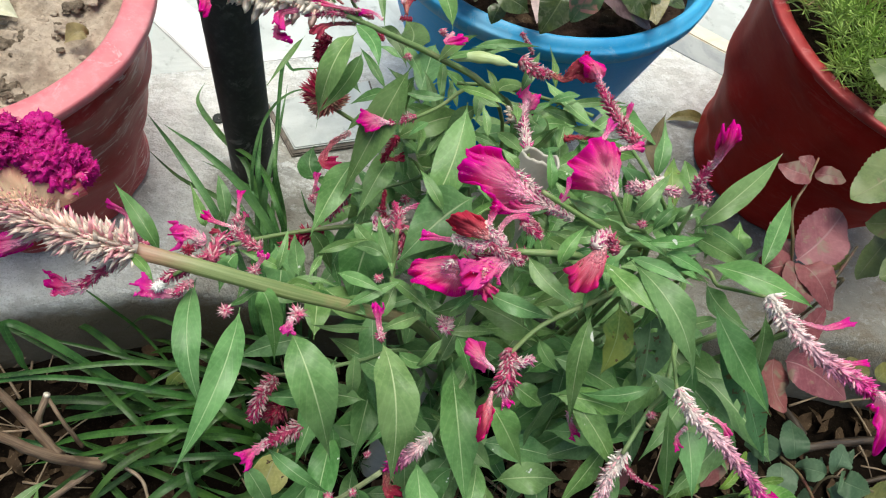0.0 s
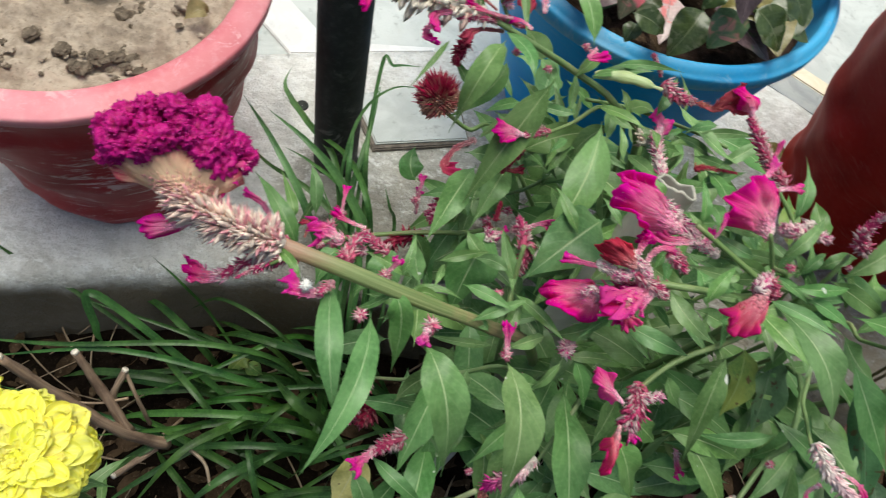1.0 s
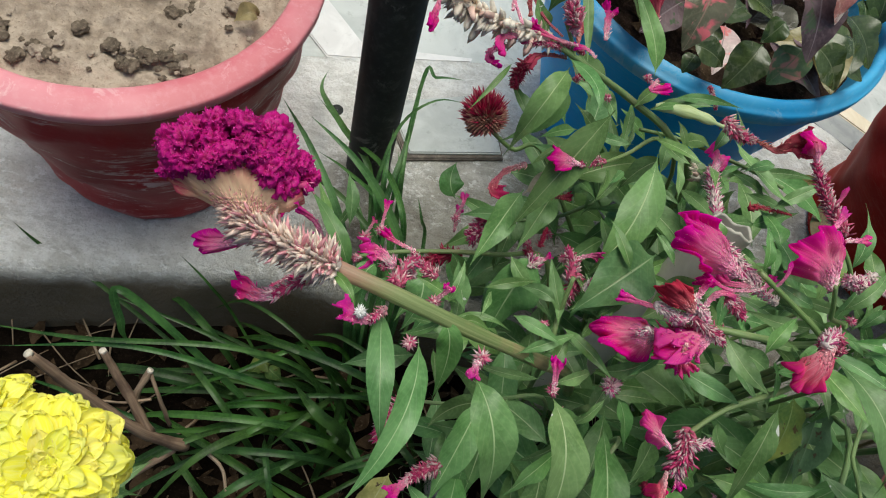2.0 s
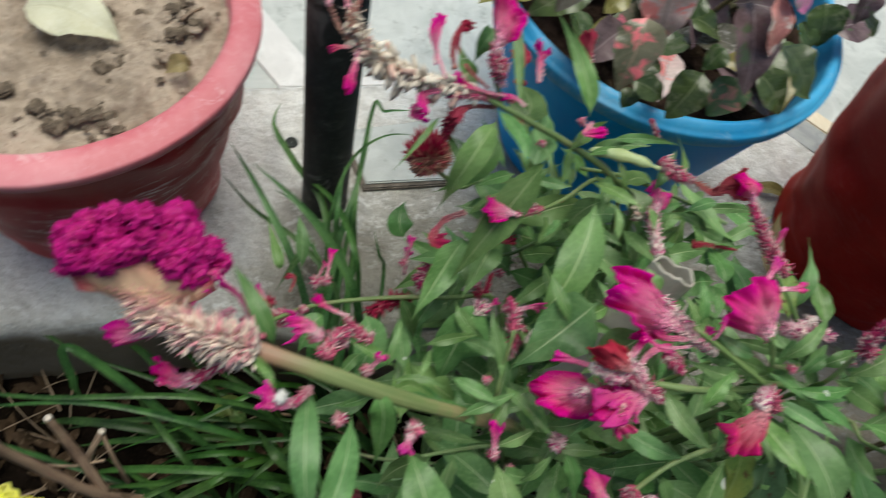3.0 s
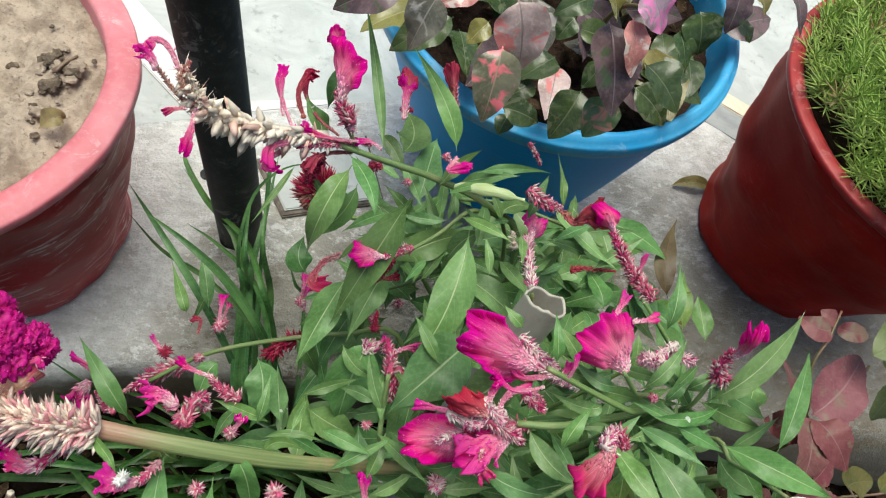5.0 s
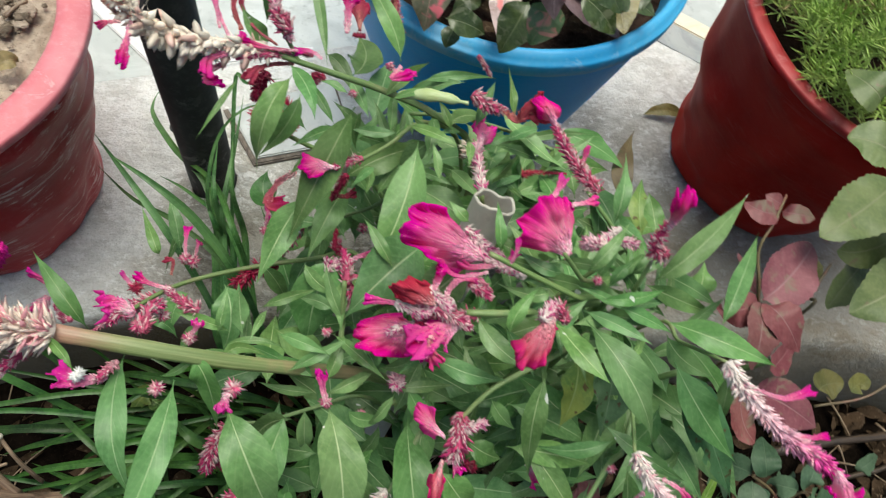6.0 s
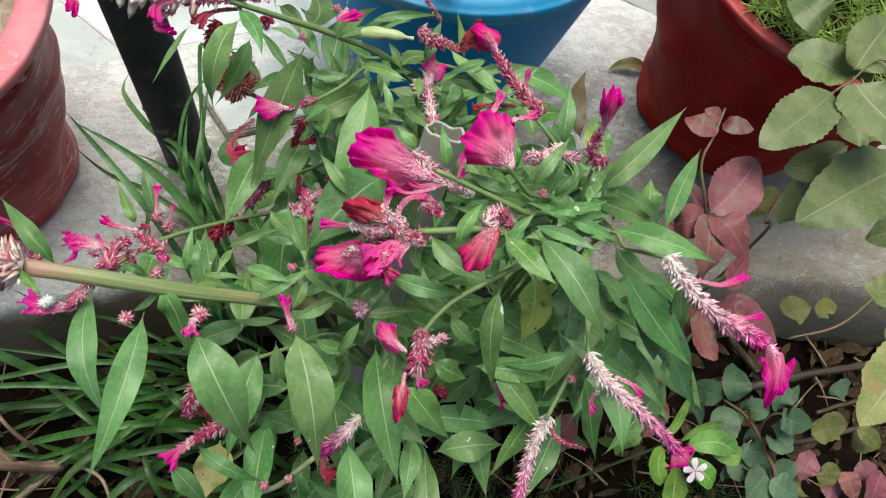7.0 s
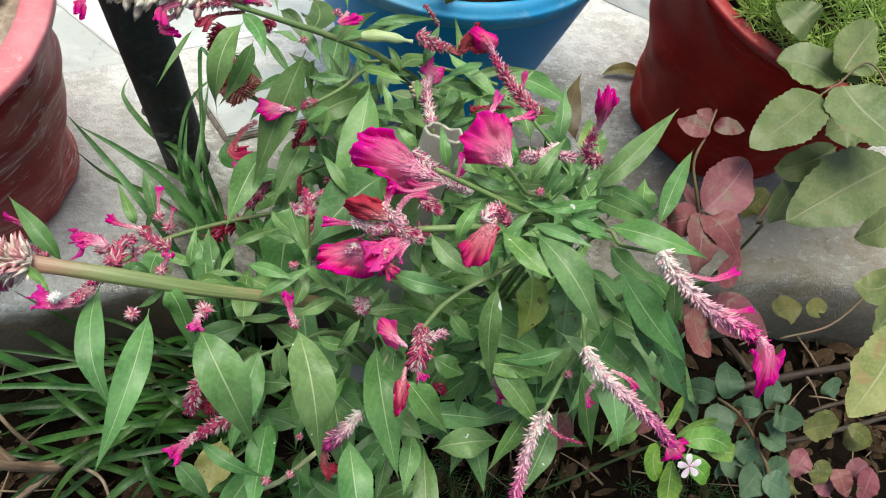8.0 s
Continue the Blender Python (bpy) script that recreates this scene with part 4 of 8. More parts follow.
def tongue(plant, points, width, tone, flare):
    """A narrow crest: a crumpled ribbon that widens to a frilled, torn end."""
    s = seed()
    n, m = 30, 6
    width = width * 1.0
    line = catmull(points, n)
    verts, faces, uvs = [], [], []
    twist = 1.4 * math.sin(s * 1.9)
    for i, (p, t) in enumerate(line):
        side, up = side_axes(t)
        q = i / n
        g = twist * (q - 0.3)
        side, up = side * math.cos(g) + up * math.sin(g), up * math.cos(g) - side * math.sin(g)
        w = width * (0.20 + 0.24 * q + 0.50 * flare * max(0.0, (q - 0.5) / 0.5) ** 1.3) * (1 + 0.35 * noise.noise((q * 6, s, 0)))
        for j in range(-m, m + 1):
            x = j / m
            lift = w * (0.35 * x * x - 0.1) * (1 - q) + w * (0.15 + 0.6 * q * q) * (0.45 * math.sin(x * 6 + s + q * 5) + 0.55 * noise.noise((x * 3, q * 5, s)))
            torn = w * max(0.0, q - 0.7) * 3.2 * (noise.noise((x * 4, s, 3)) + 0.5 * noise.noise((x * 11, s, 5)))
            verts.append(p + side * w * x * (1 + 0.28 * noise.noise((q * 14, x * 2, s))) + up * lift + t * torn)
            uvs.append((0.5 + x / 2, 0.2 + 0.8 * q))
    c = 2 * m + 1
    for i in range(n):
        for j in range(c - 1):
            a = i * c + j
            faces.append((a, a + 1, a + c + 1, a + c))
    ob = part("flower_crest", mesh_object("flower_crest", verts, faces, CREST[tone], uvs), plant)
    thick = ob.modifiers.new("thickness", "SOLIDIFY")
    thick.thickness, thick.offset = 0.0008, 0.0
    r = random.Random(int(s * 10))
    v2, f2, u2 = [], [], []
    for _ in range(190):
        i, j = int(n * r.random() ** 1.5), r.randrange(c)
        p, t = verts[i * c + j], line[i][1]
        d = t + V3((r.uniform(-0.7, 0.7), r.uniform(-0.7, 0.7), r.uniform(-0.3, 0.9)))
        floret(v2, f2, u2, p, d.normalized(), width * r.uniform(0.2, 0.5) * (1.5 - i / n), r.uniform(0.0002, 0.0005), r.random(), min(1.0, 1.5 * i / n))
    part("velvet", mesh_object("velvet", v2, f2, FLORET["hair_" + tone], u2), ob)
    return ob


def cockscomb(plant, neck, low_a, low_c, low_b, a, c, b, r):
    """The large velvet cockscomb: a golden pleated fan under a head of crowded, brain-like lobes."""
    crest(plant, neck, low_a, low_c, low_b, 0.45, "gold", 1.0)
    rr = random.Random(3)
    line = catmull([V3(a), V3(c), V3(b)], 100)
    verts, faces, uvs, hair = [], [], [], []
    ball = bmesh.new()
    bmesh.ops.create_icosphere(ball, subdivisions=4, radius=1.0)
    ball.verts.ensure_lookup_table()
    dirs = [q.co.copy() for q in ball.verts]
    tris = [tuple(q.index for q in f.verts) for f in ball.faces]
    ball.free()
    for i in range(58):
        f = (i + 0.5) / 58
        p, t = line[int(f * 100)]
        side, up = side_axes(t)
        g = i * 2.39996
        bulge = math.sin(math.pi * min(1, max(0, 0.08 + 0.84 * f))) ** 0.5
        d0 = side * math.cos(g) + up * (math.sin(g) * 0.75 + 0.1)
        lobe = r * rr.uniform(0.26, 0.56)
        at = p + d0 * r * 0.62 * bulge + V3((rr.uniform(-1, 1), rr.uniform(-1, 1), rr.uniform(-1, 1))) * r * 0.30
        squash = V3((rr.uniform(0.75, 1.2), rr.uniform(0.75, 1.2), rr.uniform(0.75, 1.1)))
        k = len(verts)
        for d in dirs:
            w = d * 1.7 + V3((i * 3.1, 0, 0))
            w = w + V3((noise.noise(w), noise.noise(w + V3((5, 0, 0))), noise.noise(w + V3((0, 5, 0))))) * 0.7
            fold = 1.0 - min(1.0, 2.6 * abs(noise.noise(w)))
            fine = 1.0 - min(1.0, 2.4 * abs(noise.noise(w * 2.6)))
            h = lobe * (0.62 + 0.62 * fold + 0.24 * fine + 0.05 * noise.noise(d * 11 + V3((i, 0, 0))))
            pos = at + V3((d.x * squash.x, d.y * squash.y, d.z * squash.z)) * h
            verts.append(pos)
            # v follows the fold: creases turn darker, their self-shadow put into the colour
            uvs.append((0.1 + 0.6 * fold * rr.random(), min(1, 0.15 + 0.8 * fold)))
            if rr.random() < 0.30 and (pos - p).length > r * 0.55:
                hair.append((pos, d, fold))
        faces.extend(tuple(q + k for q in f3) for f3 in tris)
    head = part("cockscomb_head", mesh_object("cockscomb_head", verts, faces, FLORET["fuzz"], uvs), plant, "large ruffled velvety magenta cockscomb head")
    v2, f2, u2 = [], [], []
    for pos, d, fold in hair:
        e = (d + V3((rr.uniform(-1, 1), rr.uniform(-1, 1), rr.uniform(-1, 1))) * 0.6).normalized()
        floret(v2, f2, u2, pos - d * 0.0004, e, rr.uniform(0.0008, 0.0019), 0.00032, rr.random(), rr.uniform(0.3, 1.0))
    part("velvet", mesh_object("velvet", v2, f2, FLORET["fuzz"], u2, smooth=False), head)


def seed_head(plant, centre, top, r):
    """A bristly spent flower head."""
    rr = random.Random(8)
    c, axis = V3(centre), (V3(top) - V3(centre)).normalized()
    s, u = side_axes(axis, V3((0.6, -0.4, 0.5)))
    verts, faces, uvs = [], [], []
    for i in range(520):
        z = 1 - 1.75 * (i + 0.5) / 520
        a = i * 2.39996
        q = math.sqrt(max(0, 1 - z * z))
        d = (s * q * math.cos(a) + u * q * math.sin(a) + axis * z).normalized()
        long = z > 0.25 + rr.uniform(-0.3, 0.3)
        floret(verts, faces, uvs, c + d * r * 0.5, (d + axis * 0.35).normalized(), r * (rr.uniform(0.6, 0.95) if long else rr.uniform(0.3, 0.5)) * (0.75 if long else 1.0), r * (0.045 if long else 0.075), rr.random(), 1.0 if long else 0.0)
    part("seed_head", mesh_object("seed_head", verts, faces, FLORET["seed"], uvs, smooth=False), plant, "bristly spent maroon seed head")
    verts, faces, uvs = [], [], []
    for i in range(34):
        a, e = i * 2.39996, rr.uniform(0.15, 0.8)
        d = (axis * math.cos(e) + (s * math.cos(a) + u * math.sin(a)) * math.sin(e)).normalized()
        floret(verts, faces, uvs, c + d * r * 0.55, d, r * rr.uniform(0.45, 0.8), r * 0.07, rr.random(), 1.0)
    part("bristles", mesh_object("bristles", verts, faces, FLORET["dark"], uvs, smooth=False), plant, "upright dark crimson bracts")


def blade(plant, points, width, mat=BLADE):
    """A long channelled strap leaf."""
    n, m = 30, 2
    s = seed()
    line = catmull(points[::-1], n)
    verts, faces, uvs = [], [], []
    for i, (p, t) in enumerate(line):
        q = i / n
        side, up = side_axes(t, V3((0.25 * math.sin(s), -0.35, 0.9)))
        w = 0.5 * width * (0.75 + 0.25 * min(1, q * 4)) * (1 if q < 0.55 else max(0.03, 1 - ((q - 0.55) / 0.45) ** 1.7))
        for j in range(-m, m + 1):
            x = j / m
            verts.append(p + side * w * x + up * (0.3 * w * abs(x)))
            uvs.append((0.5 + x / 2, q))
    c = 2 * m + 1
    for i in range(n):
        for j in range(c - 1):
            a = i * c + j
            faces.append((a, a + 1, a + c + 1, a + c))
    return part("blade", mesh_object("blade", verts, faces, mat, uvs), plant)


def twig(points, r0, r1, kind="wood"):
    ob = thing("dry_branch", V3(points[-1]), "cut bare grey-brown branch lying in the flower bed", "branch", "cut branches")
    r0, r1 = r0 * 0.85, r1 * 0.85
    v, f, u = tube_data(points, r0, r1, 22, 10, 0.5)
    part("wood", mesh_object("wood", v, f, STEM[kind], u), ob)
    if kind == "wood":
        p, q = V3(points[0]), V3(points[1])
        d = (p - q).normalized()
        v, f, u = tube_data([p - d * 0.0015, p, p + d * 0.0008], r0 * 1.03, r0 * 0.96, 3, 12, 0.2)
        part("cut_end", mesh_object("cut_end", v, f, STEM["cut"], u), ob, "pale freshly cut end")
    return ob


# ---- celosia plants
front = thing("celosia_plant", (0.14, 0.225, SOIL_Z), "bushy celosia with lance-shaped green leaves and magenta crests", "flowering plant", "celosia plants")
upper = thing("celosia_plant", (0.13, 0.30, SOIL_Z), "leggy celosia leaning towards the post, partly gone to seed", "flowering plant", "celosia plants")
leaf(front, (-0.066, 0.188, 0.310), (-0.059, 0.145, 0.328), (-0.050, 0.118, 0.300), 0.0142)
leaf(front, (-0.043, 0.177, 0.300), (-0.044, 0.132, 0.315), (-0.063, 0.091, 0.290), 0.0163)
leaf(front, (-0.014, 0.163, 0.310), (0.002, 0.131, 0.310), (0.012, 0.108, 0.250), 0.0255)
leaf(front, (0.035, 0.169, 0.286), (0.045, 0.131, 0.290), (0.047, 0.097, 0.240), 0.0268)
leaf(front, (0.082, 0.172, 0.245), (0.086, 0.129, 0.250), (0.096, 0.088, 0.220), 0.0264)
leaf(front, (0.097, 0.135, 0.290), (0.108, 0.123, 0.280), (0.127, 0.111, 0.240), 0.0188)
leaf(front, (0.167, 0.207, 0.336), (0.185, 0.171, 0.345), (0.212, 0.150, 0.300), 0.0205)
leaf(front, (0.148, 0.205, 0.340), (0.159, 0.183, 0.350), (0.171, 0.170, 0.350), 0.0125)
leaf(front, (0.151, 0.184, 0.314), (0.145, 0.158, 0.300), (0.155, 0.136, 0.250), 0.0137)
leaf(front, (0.209, 0.207, 0.340), (0.231, 0.192, 0.355), (0.265, 0.183, 0.345), 0.0160)
leaf(front, (0.204, 0.228, 0.340), (0.227, 0.244, 0.360), (0.268, 0.284, 0.350), 0.0148)
leaf(front, (0.241, 0.205, 0.340), (0.255, 0.231, 0.345), (0.291, 0.275, 0.320), 0.0120)
leaf(front, (0.203, 0.230, 0.335), (0.226, 0.223, 0.330), (0.259, 0.223, 0.310), 0.0121)
leaf(front, (0.217, 0.242, 0.325), (0.240, 0.235, 0.320), (0.266, 0.232, 0.300), 0.0126)
leaf(front, (0.110, 0.209, 0.330), (0.121, 0.192, 0.330), (0.138, 0.183, 0.325), 0.0119)
leaf(front, (0.124, 0.196, 0.340), (0.127, 0.205, 0.350), (0.139, 0.219, 0.350), 0.0085)
leaf(front, (0.086, 0.191, 0.317), (0.106, 0.179, 0.325), (0.131, 0.180, 0.310), 0.0111)
leaf(front, (0.073, 0.182, 0.270), (0.090, 0.184, 0.272), (0.109, 0.187, 0.264), 0.0077)
leaf(front, (0.059, 0.189, 0.280), (0.046, 0.180, 0.290), (0.031, 0.172, 0.290), 0.0092)
leaf(front, (0.029, 0.175, 0.290), (0.011, 0.180, 0.270), (-0.008, 0.189, 0.250), 0.0061)
leaf(front, (0.189, 0.162, 0.290), (0.214, 0.143, 0.290), (0.245, 0.133, 0.270), 0.0115)
leaf(front, (0.201, 0.139, 0.290), (0.211, 0.118, 0.260), (0.225, 0.097, 0.220), 0.0162)
leaf(front, (0.222, 0.191, 0.320), (0.245, 0.166, 0.300), (0.284, 0.146, 0.260), 0.0212)
leaf(front, (0.200, 0.155, 0.280), (0.177, 0.149, 0.275), (0.158, 0.154, 0.260), 0.0097)
leaf(front, (0.108, 0.242, 0.320), (0.093, 0.231, 0.310), (0.074, 0.216, 0.304), 0.0264)
leaf(front, (-0.029, 0.208, 0.280), (-0.026, 0.218, 0.290), (-0.025, 0.235, 0.290), 0.0060)
leaf(front, (-0.017, 0.211, 0.270), (-0.021, 0.229, 0.265), (-0.025, 0.248, 0.260), 0.0122)
leaf(front, (-0.025, 0.201, 0.280), (-0.008, 0.204, 0.285), (0.010, 0.201, 0.280), 0.0047)
leaf(front, (0.253, 0.237, 0.300), (0.253, 0.243, 0.310), (0.257, 0.258, 0.310), 0.0189)
leaf(front, (0.197, 0.274, 0.320), (0.198, 0.287, 0.335), (0.206, 0.319, 0.330), 0.0113)
leaf(front, (0.126, 0.115, 0.160), (0.152, 0.117, 0.170), (0.181, 0.119, 0.150), 0.0239)
leaf(front, (-0.028, 0.120, 0.220), (-0.007, 0.103, 0.230), (0.013, 0.097, 0.200), 0.0095)
leaf(front, (-0.037, 0.106, 0.240), (-0.027, 0.094, 0.230), (-0.019, 0.082, 0.200), 0.0121)
leaf(front, (0.123, 0.172, 0.300), (0.130, 0.165, 0.290), (0.141, 0.159, 0.280), 0.0100)
leaf(front, (0.115, 0.154, 0.270), (0.126, 0.148, 0.265), (0.139, 0.147, 0.250), 0.0146)
leaf(front, (0.119, 0.237, 0.350), (0.117, 0.245, 0.360), (0.116, 0.262, 0.360), 0.0068)
leaf(front, (0.105, 0.258, 0.340), (0.099, 0.261, 0.345), (0.093, 0.268, 0.345), 0.0071)
leaf(front, (0.161, 0.244, 0.340), (0.158, 0.251, 0.350), (0.159, 0.265, 0.350), 0.0065)
leaf(front, (0.166, 0.230, 0.345), (0.174, 0.237, 0.360), (0.190, 0.257, 0.355), 0.0081)
leaf(front, (0.174, 0.218, 0.340), (0.192, 0.217, 0.345), (0.216, 0.228, 0.335), 0.0077)
leaf(front, (0.156, 0.232, 0.340), (0.142, 0.232, 0.345), (0.132, 0.247, 0.335), 0.0076)
leaf(front, (0.149, 0.224, 0.335), (0.139, 0.220, 0.335), (0.123, 0.232, 0.320), 0.0083)
leaf(front, (0.188, 0.215, 0.335), (0.201, 0.210, 0.335), (0.221, 0.205, 0.325), 0.0091)
leaf(front, (0.180, 0.225, 0.340), (0.183, 0.229, 0.350), (0.191, 0.236, 0.350), 0.0070)
leaf(front, (0.195, 0.234, 0.335), (0.204, 0.238, 0.345), (0.224, 0.248, 0.335), 0.0085)
leaf(front, (0.166, 0.214, 0.330), (0.156, 0.203, 0.330), (0.153, 0.192, 0.320), 0.0077)
leaf(front, (0.080, 0.182, 0.270), (0.087, 0.171, 0.265), (0.094, 0.157, 0.250), 0.0119)
leaf(front, (0.073, 0.180, 0.270), (0.064, 0.168, 0.265), (0.056, 0.163, 0.250), 0.0076)
leaf(front, (0.045, 0.215, 0.260), (0.056, 0.205, 0.265), (0.064, 0.190, 0.260), 0.0108)
leaf(front, (0.090, 0.202, 0.290), (0.076, 0.193, 0.285), (0.063, 0.195, 0.270), 0.0109)
leaf(front, (0.046, 0.170, 0.270), (0.056, 0.166, 0.260), (0.073, 0.172, 0.250), 0.0091)
leaf(front, (0.033, 0.183, 0.280), (0.038, 0.195, 0.285), (0.042, 0.210, 0.285), 0.0088)
leaf(front, (0.026, 0.185, 0.280), (0.016, 0.192, 0.280), (0.001, 0.200, 0.270), 0.0074)
leaf(front, (-0.034, 0.186, 0.310), (-0.026, 0.175, 0.300), (-0.025, 0.158, 0.260), 0.0155)
leaf(front, (-0.031, 0.188, 0.310), (-0.042, 0.182, 0.300), (-0.053, 0.181, 0.290), 0.0050)
leaf(front, (0.074, 0.296, 0.290), (0.067, 0.273, 0.285), (0.059, 0.258, 0.270), 0.0148)
leaf(front, (0.108, 0.197, 0.300), (0.104, 0.208, 0.310), (0.113, 0.215, 0.310), 0.0080)
leaf(front, (0.012, 0.272, 0.240), (0.022, 0.258, 0.240), (0.037, 0.254, 0.230), 0.0102)
leaf(front, (0.039, 0.249, 0.270), (0.038, 0.232, 0.275), (0.040, 0.215, 0.270), 0.0093)
leaf(front, (0.055, 0.143, 0.220), (0.059, 0.121, 0.200), (0.064, 0.093, 0.150), 0.0227)
leaf(front, (0.021, 0.174, 0.250), (0.021, 0.161, 0.230), (0.021, 0.153, 0.200), 0.0110)
leaf(front, (0.066, 0.168, 0.240), (0.059, 0.155, 0.220), (0.043, 0.148, 0.200), 0.0098)
leaf(front, (0.013, 0.169, 0.240), (-0.004, 0.168, 0.220), (-0.017, 0.155, 0.200), 0.0149)
leaf(front, (0.115, 0.176, 0.300), (0.109, 0.186, 0.310), (0.107, 0.200, 0.310), 0.0065)
leaf(front, (0.147, 0.152, 0.260), (0.142, 0.144, 0.220), (0.143, 0.133, 0.180), 0.0153)
leaf(front, (0.092, 0.116, 0.200), (0.078, 0.105, 0.180), (0.074, 0.082, 0.140), 0.0203)
leaf(front, (0.029, 0.101, 0.200), (0.032, 0.092, 0.180), (0.029, 0.080, 0.150), 0.0167)
leaf(front, (0.010, 0.138, 0.200), (0.012, 0.127, 0.180), (0.007, 0.109, 0.140), 0.0109)
leaf(front, (0.186, 0.157, 0.240), (0.199, 0.146, 0.200), (0.204, 0.134, 0.160), 0.0244)
leaf(front, (0.240, 0.180, 0.260), (0.234, 0.163, 0.240), (0.226, 0.158, 0.200), 0.0154)
leaf(front, (0.268, 0.199, 0.300), (0.280, 0.184, 0.270), (0.293, 0.172, 0.230), 0.0128)
leaf(front, (0.220, 0.206, 0.320), (0.233, 0.195, 0.310), (0.263, 0.190, 0.290), 0.0151)
leaf(front, (0.195, 0.206, 0.320), (0.197, 0.200, 0.300), (0.195, 0.189, 0.270), 0.0139)
leaf(front, (0.230, 0.192, 0.310), (0.264, 0.161, 0.270), (0.313, 0.128, 0.200), 0.0315, "holed")
leaf(front, (0.178, 0.201, 0.290), (0.178, 0.182, 0.280), (0.169, 0.161, 0.270), 0.0262, "yellowing")
leaf(front, (0.204, 0.205, 0.280), (0.208, 0.185, 0.260), (0.201, 0.158, 0.250), 0.0360, "holed")
leaf(front, (-0.028, 0.133, 0.140), (-0.034, 0.115, 0.130), (-0.043, 0.093, 0.110), 0.0293, "yellow")
leaf(front, (0.191, 0.147, 0.200), (0.181, 0.155, 0.200), (0.168, 0.168, 0.200), 0.0204, "yellowing")
leaf(front, (0.031, 0.277, 0.240), (0.020, 0.253, 0.220), (0.015, 0.231, 0.180), 0.0384)
leaf(front, (-0.086, 0.199, 0.310), (-0.097, 0.213, 0.325), (-0.117, 0.236, 0.320), 0.0103)
leaf(front, (-0.045, 0.269, 0.200), (-0.037, 0.245, 0.200), (-0.045, 0.226, 0.170), 0.0261)
leaf(front, (-0.018, 0.206, 0.250), (-0.018, 0.222, 0.250), (-0.019, 0.239, 0.250), 0.0072)
leaf(front, (0.042, 0.220, 0.270), (0.033, 0.236, 0.280), (0.028, 0.256, 0.280), 0.0089)
leaf(front, (0.042, 0.223, 0.280), (0.057, 0.230, 0.285), (0.075, 0.235, 0.280), 0.0101)
leaf(front, (0.035, 0.225, 0.280), (0.024, 0.231, 0.280), (0.013, 0.235, 0.270), 0.0088)
leaf(front, (-0.073, 0.268, 0.180), (-0.080, 0.258, 0.180), (-0.086, 0.242, 0.160), 0.0170)
leaf(front, (-0.022, 0.289, 0.190), (-0.011, 0.280, 0.180), (-0.003, 0.272, 0.150), 0.0138)
leaf(front, (-0.007, 0.238, 0.200), (0.013, 0.229, 0.190), (0.034, 0.226, 0.170), 0.0229)
leaf(front, (-0.122, 0.331, 0.100), (-0.127, 0.342, 0.110), (-0.146, 0.380, 0.100), 0.0103)
leaf(front, (-0.104, 0.333, 0.100), (-0.108, 0.355, 0.120), (-0.117, 0.377, 0.120), 0.0131)
leaf(front, (-0.022, 0.189, 0.290), (-0.015, 0.198, 0.290), (0.002, 0.195, 0.280), 0.0070)
leaf(front, (-0.043, 0.220, 0.260), (-0.049, 0.212, 0.260), (-0.055, 0.201, 0.250), 0.0075)
leaf(front, (-0.057, 0.213, 0.250), (-0.066, 0.220, 0.260), (-0.080, 0.219, 0.250), 0.0063)
leaf(front, (0.088, 0.266, 0.295), (0.064, 0.240, 0.305), (0.041, 0.219, 0.285), 0.0360)
leaf(front, (-0.095, 0.188, 0.335), (-0.084, 0.179, 0.340), (-0.078, 0.171, 0.337), 0.0052)
flat_stem(front, [(-0.111, 0.192, 0.336), (-0.081, 0.189, 0.330), (-0.055, 0.187, 0.322), (-0.016, 0.187, 0.302), (0.026, 0.191, 0.274), (0.062, 0.198, 0.235), (0.100, 0.215, 0.100), (0.140, 0.225, -0.160)], 0.0043, 0.0038, 0.0028)
stem(front, [(0.111, 0.231, 0.360), (0.141, 0.225, 0.345), (0.165, 0.222, 0.330), (0.190, 0.226, 0.300), (0.170, 0.215, 0.120), (0.140, 0.225, -0.160)], 0.0014, 0.0021)
stem(front, [(0.104, 0.210, 0.330), (0.129, 0.211, 0.330), (0.162, 0.222, 0.310), (0.189, 0.228, 0.290), (0.165, 0.220, 0.100), (0.140, 0.225, -0.160)], 0.0019, 0.0026)
stem(front, [(0.104, 0.159, 0.300), (0.123, 0.176, 0.310), (0.160, 0.196, 0.310), (0.198, 0.225, 0.280), (0.170, 0.210, 0.100), (0.140, 0.225, -0.160)], 0.0013, 0.0021)
stem(front, [(0.183, 0.118, 0.260), (0.198, 0.142, 0.270), (0.202, 0.153, 0.290), (0.218, 0.205, 0.260), (0.170, 0.200, 0.080), (0.140, 0.225, -0.160)], 0.0014, 0.0019)
stem(front, [(0.228, 0.180, 0.360), (0.222, 0.199, 0.330), (0.215, 0.217, 0.300), (0.180, 0.210, 0.100), (0.140, 0.225, -0.160)], 0.0009, 0.0018)
stem(front, [(0.196, 0.232, 0.360), (0.195, 0.225, 0.340), (0.201, 0.228, 0.300), (0.180, 0.215, 0.100), (0.140, 0.225, -0.160)], 0.0011, 0.0018)
stem(front, [(0.148, 0.231, 0.365), (0.165, 0.229, 0.340), (0.189, 0.232, 0.300), (0.175, 0.215, 0.100), (0.140, 0.225, -0.160)], 0.0011, 0.0018)
stem(front, [(0.044, 0.111, 0.200), (0.020, 0.098, 0.170), (-0.007, 0.087, 0.130), (0.030, 0.060, -0.050), (0.050, 0.050, -0.160)], 0.0017, 0.0025, "pale")
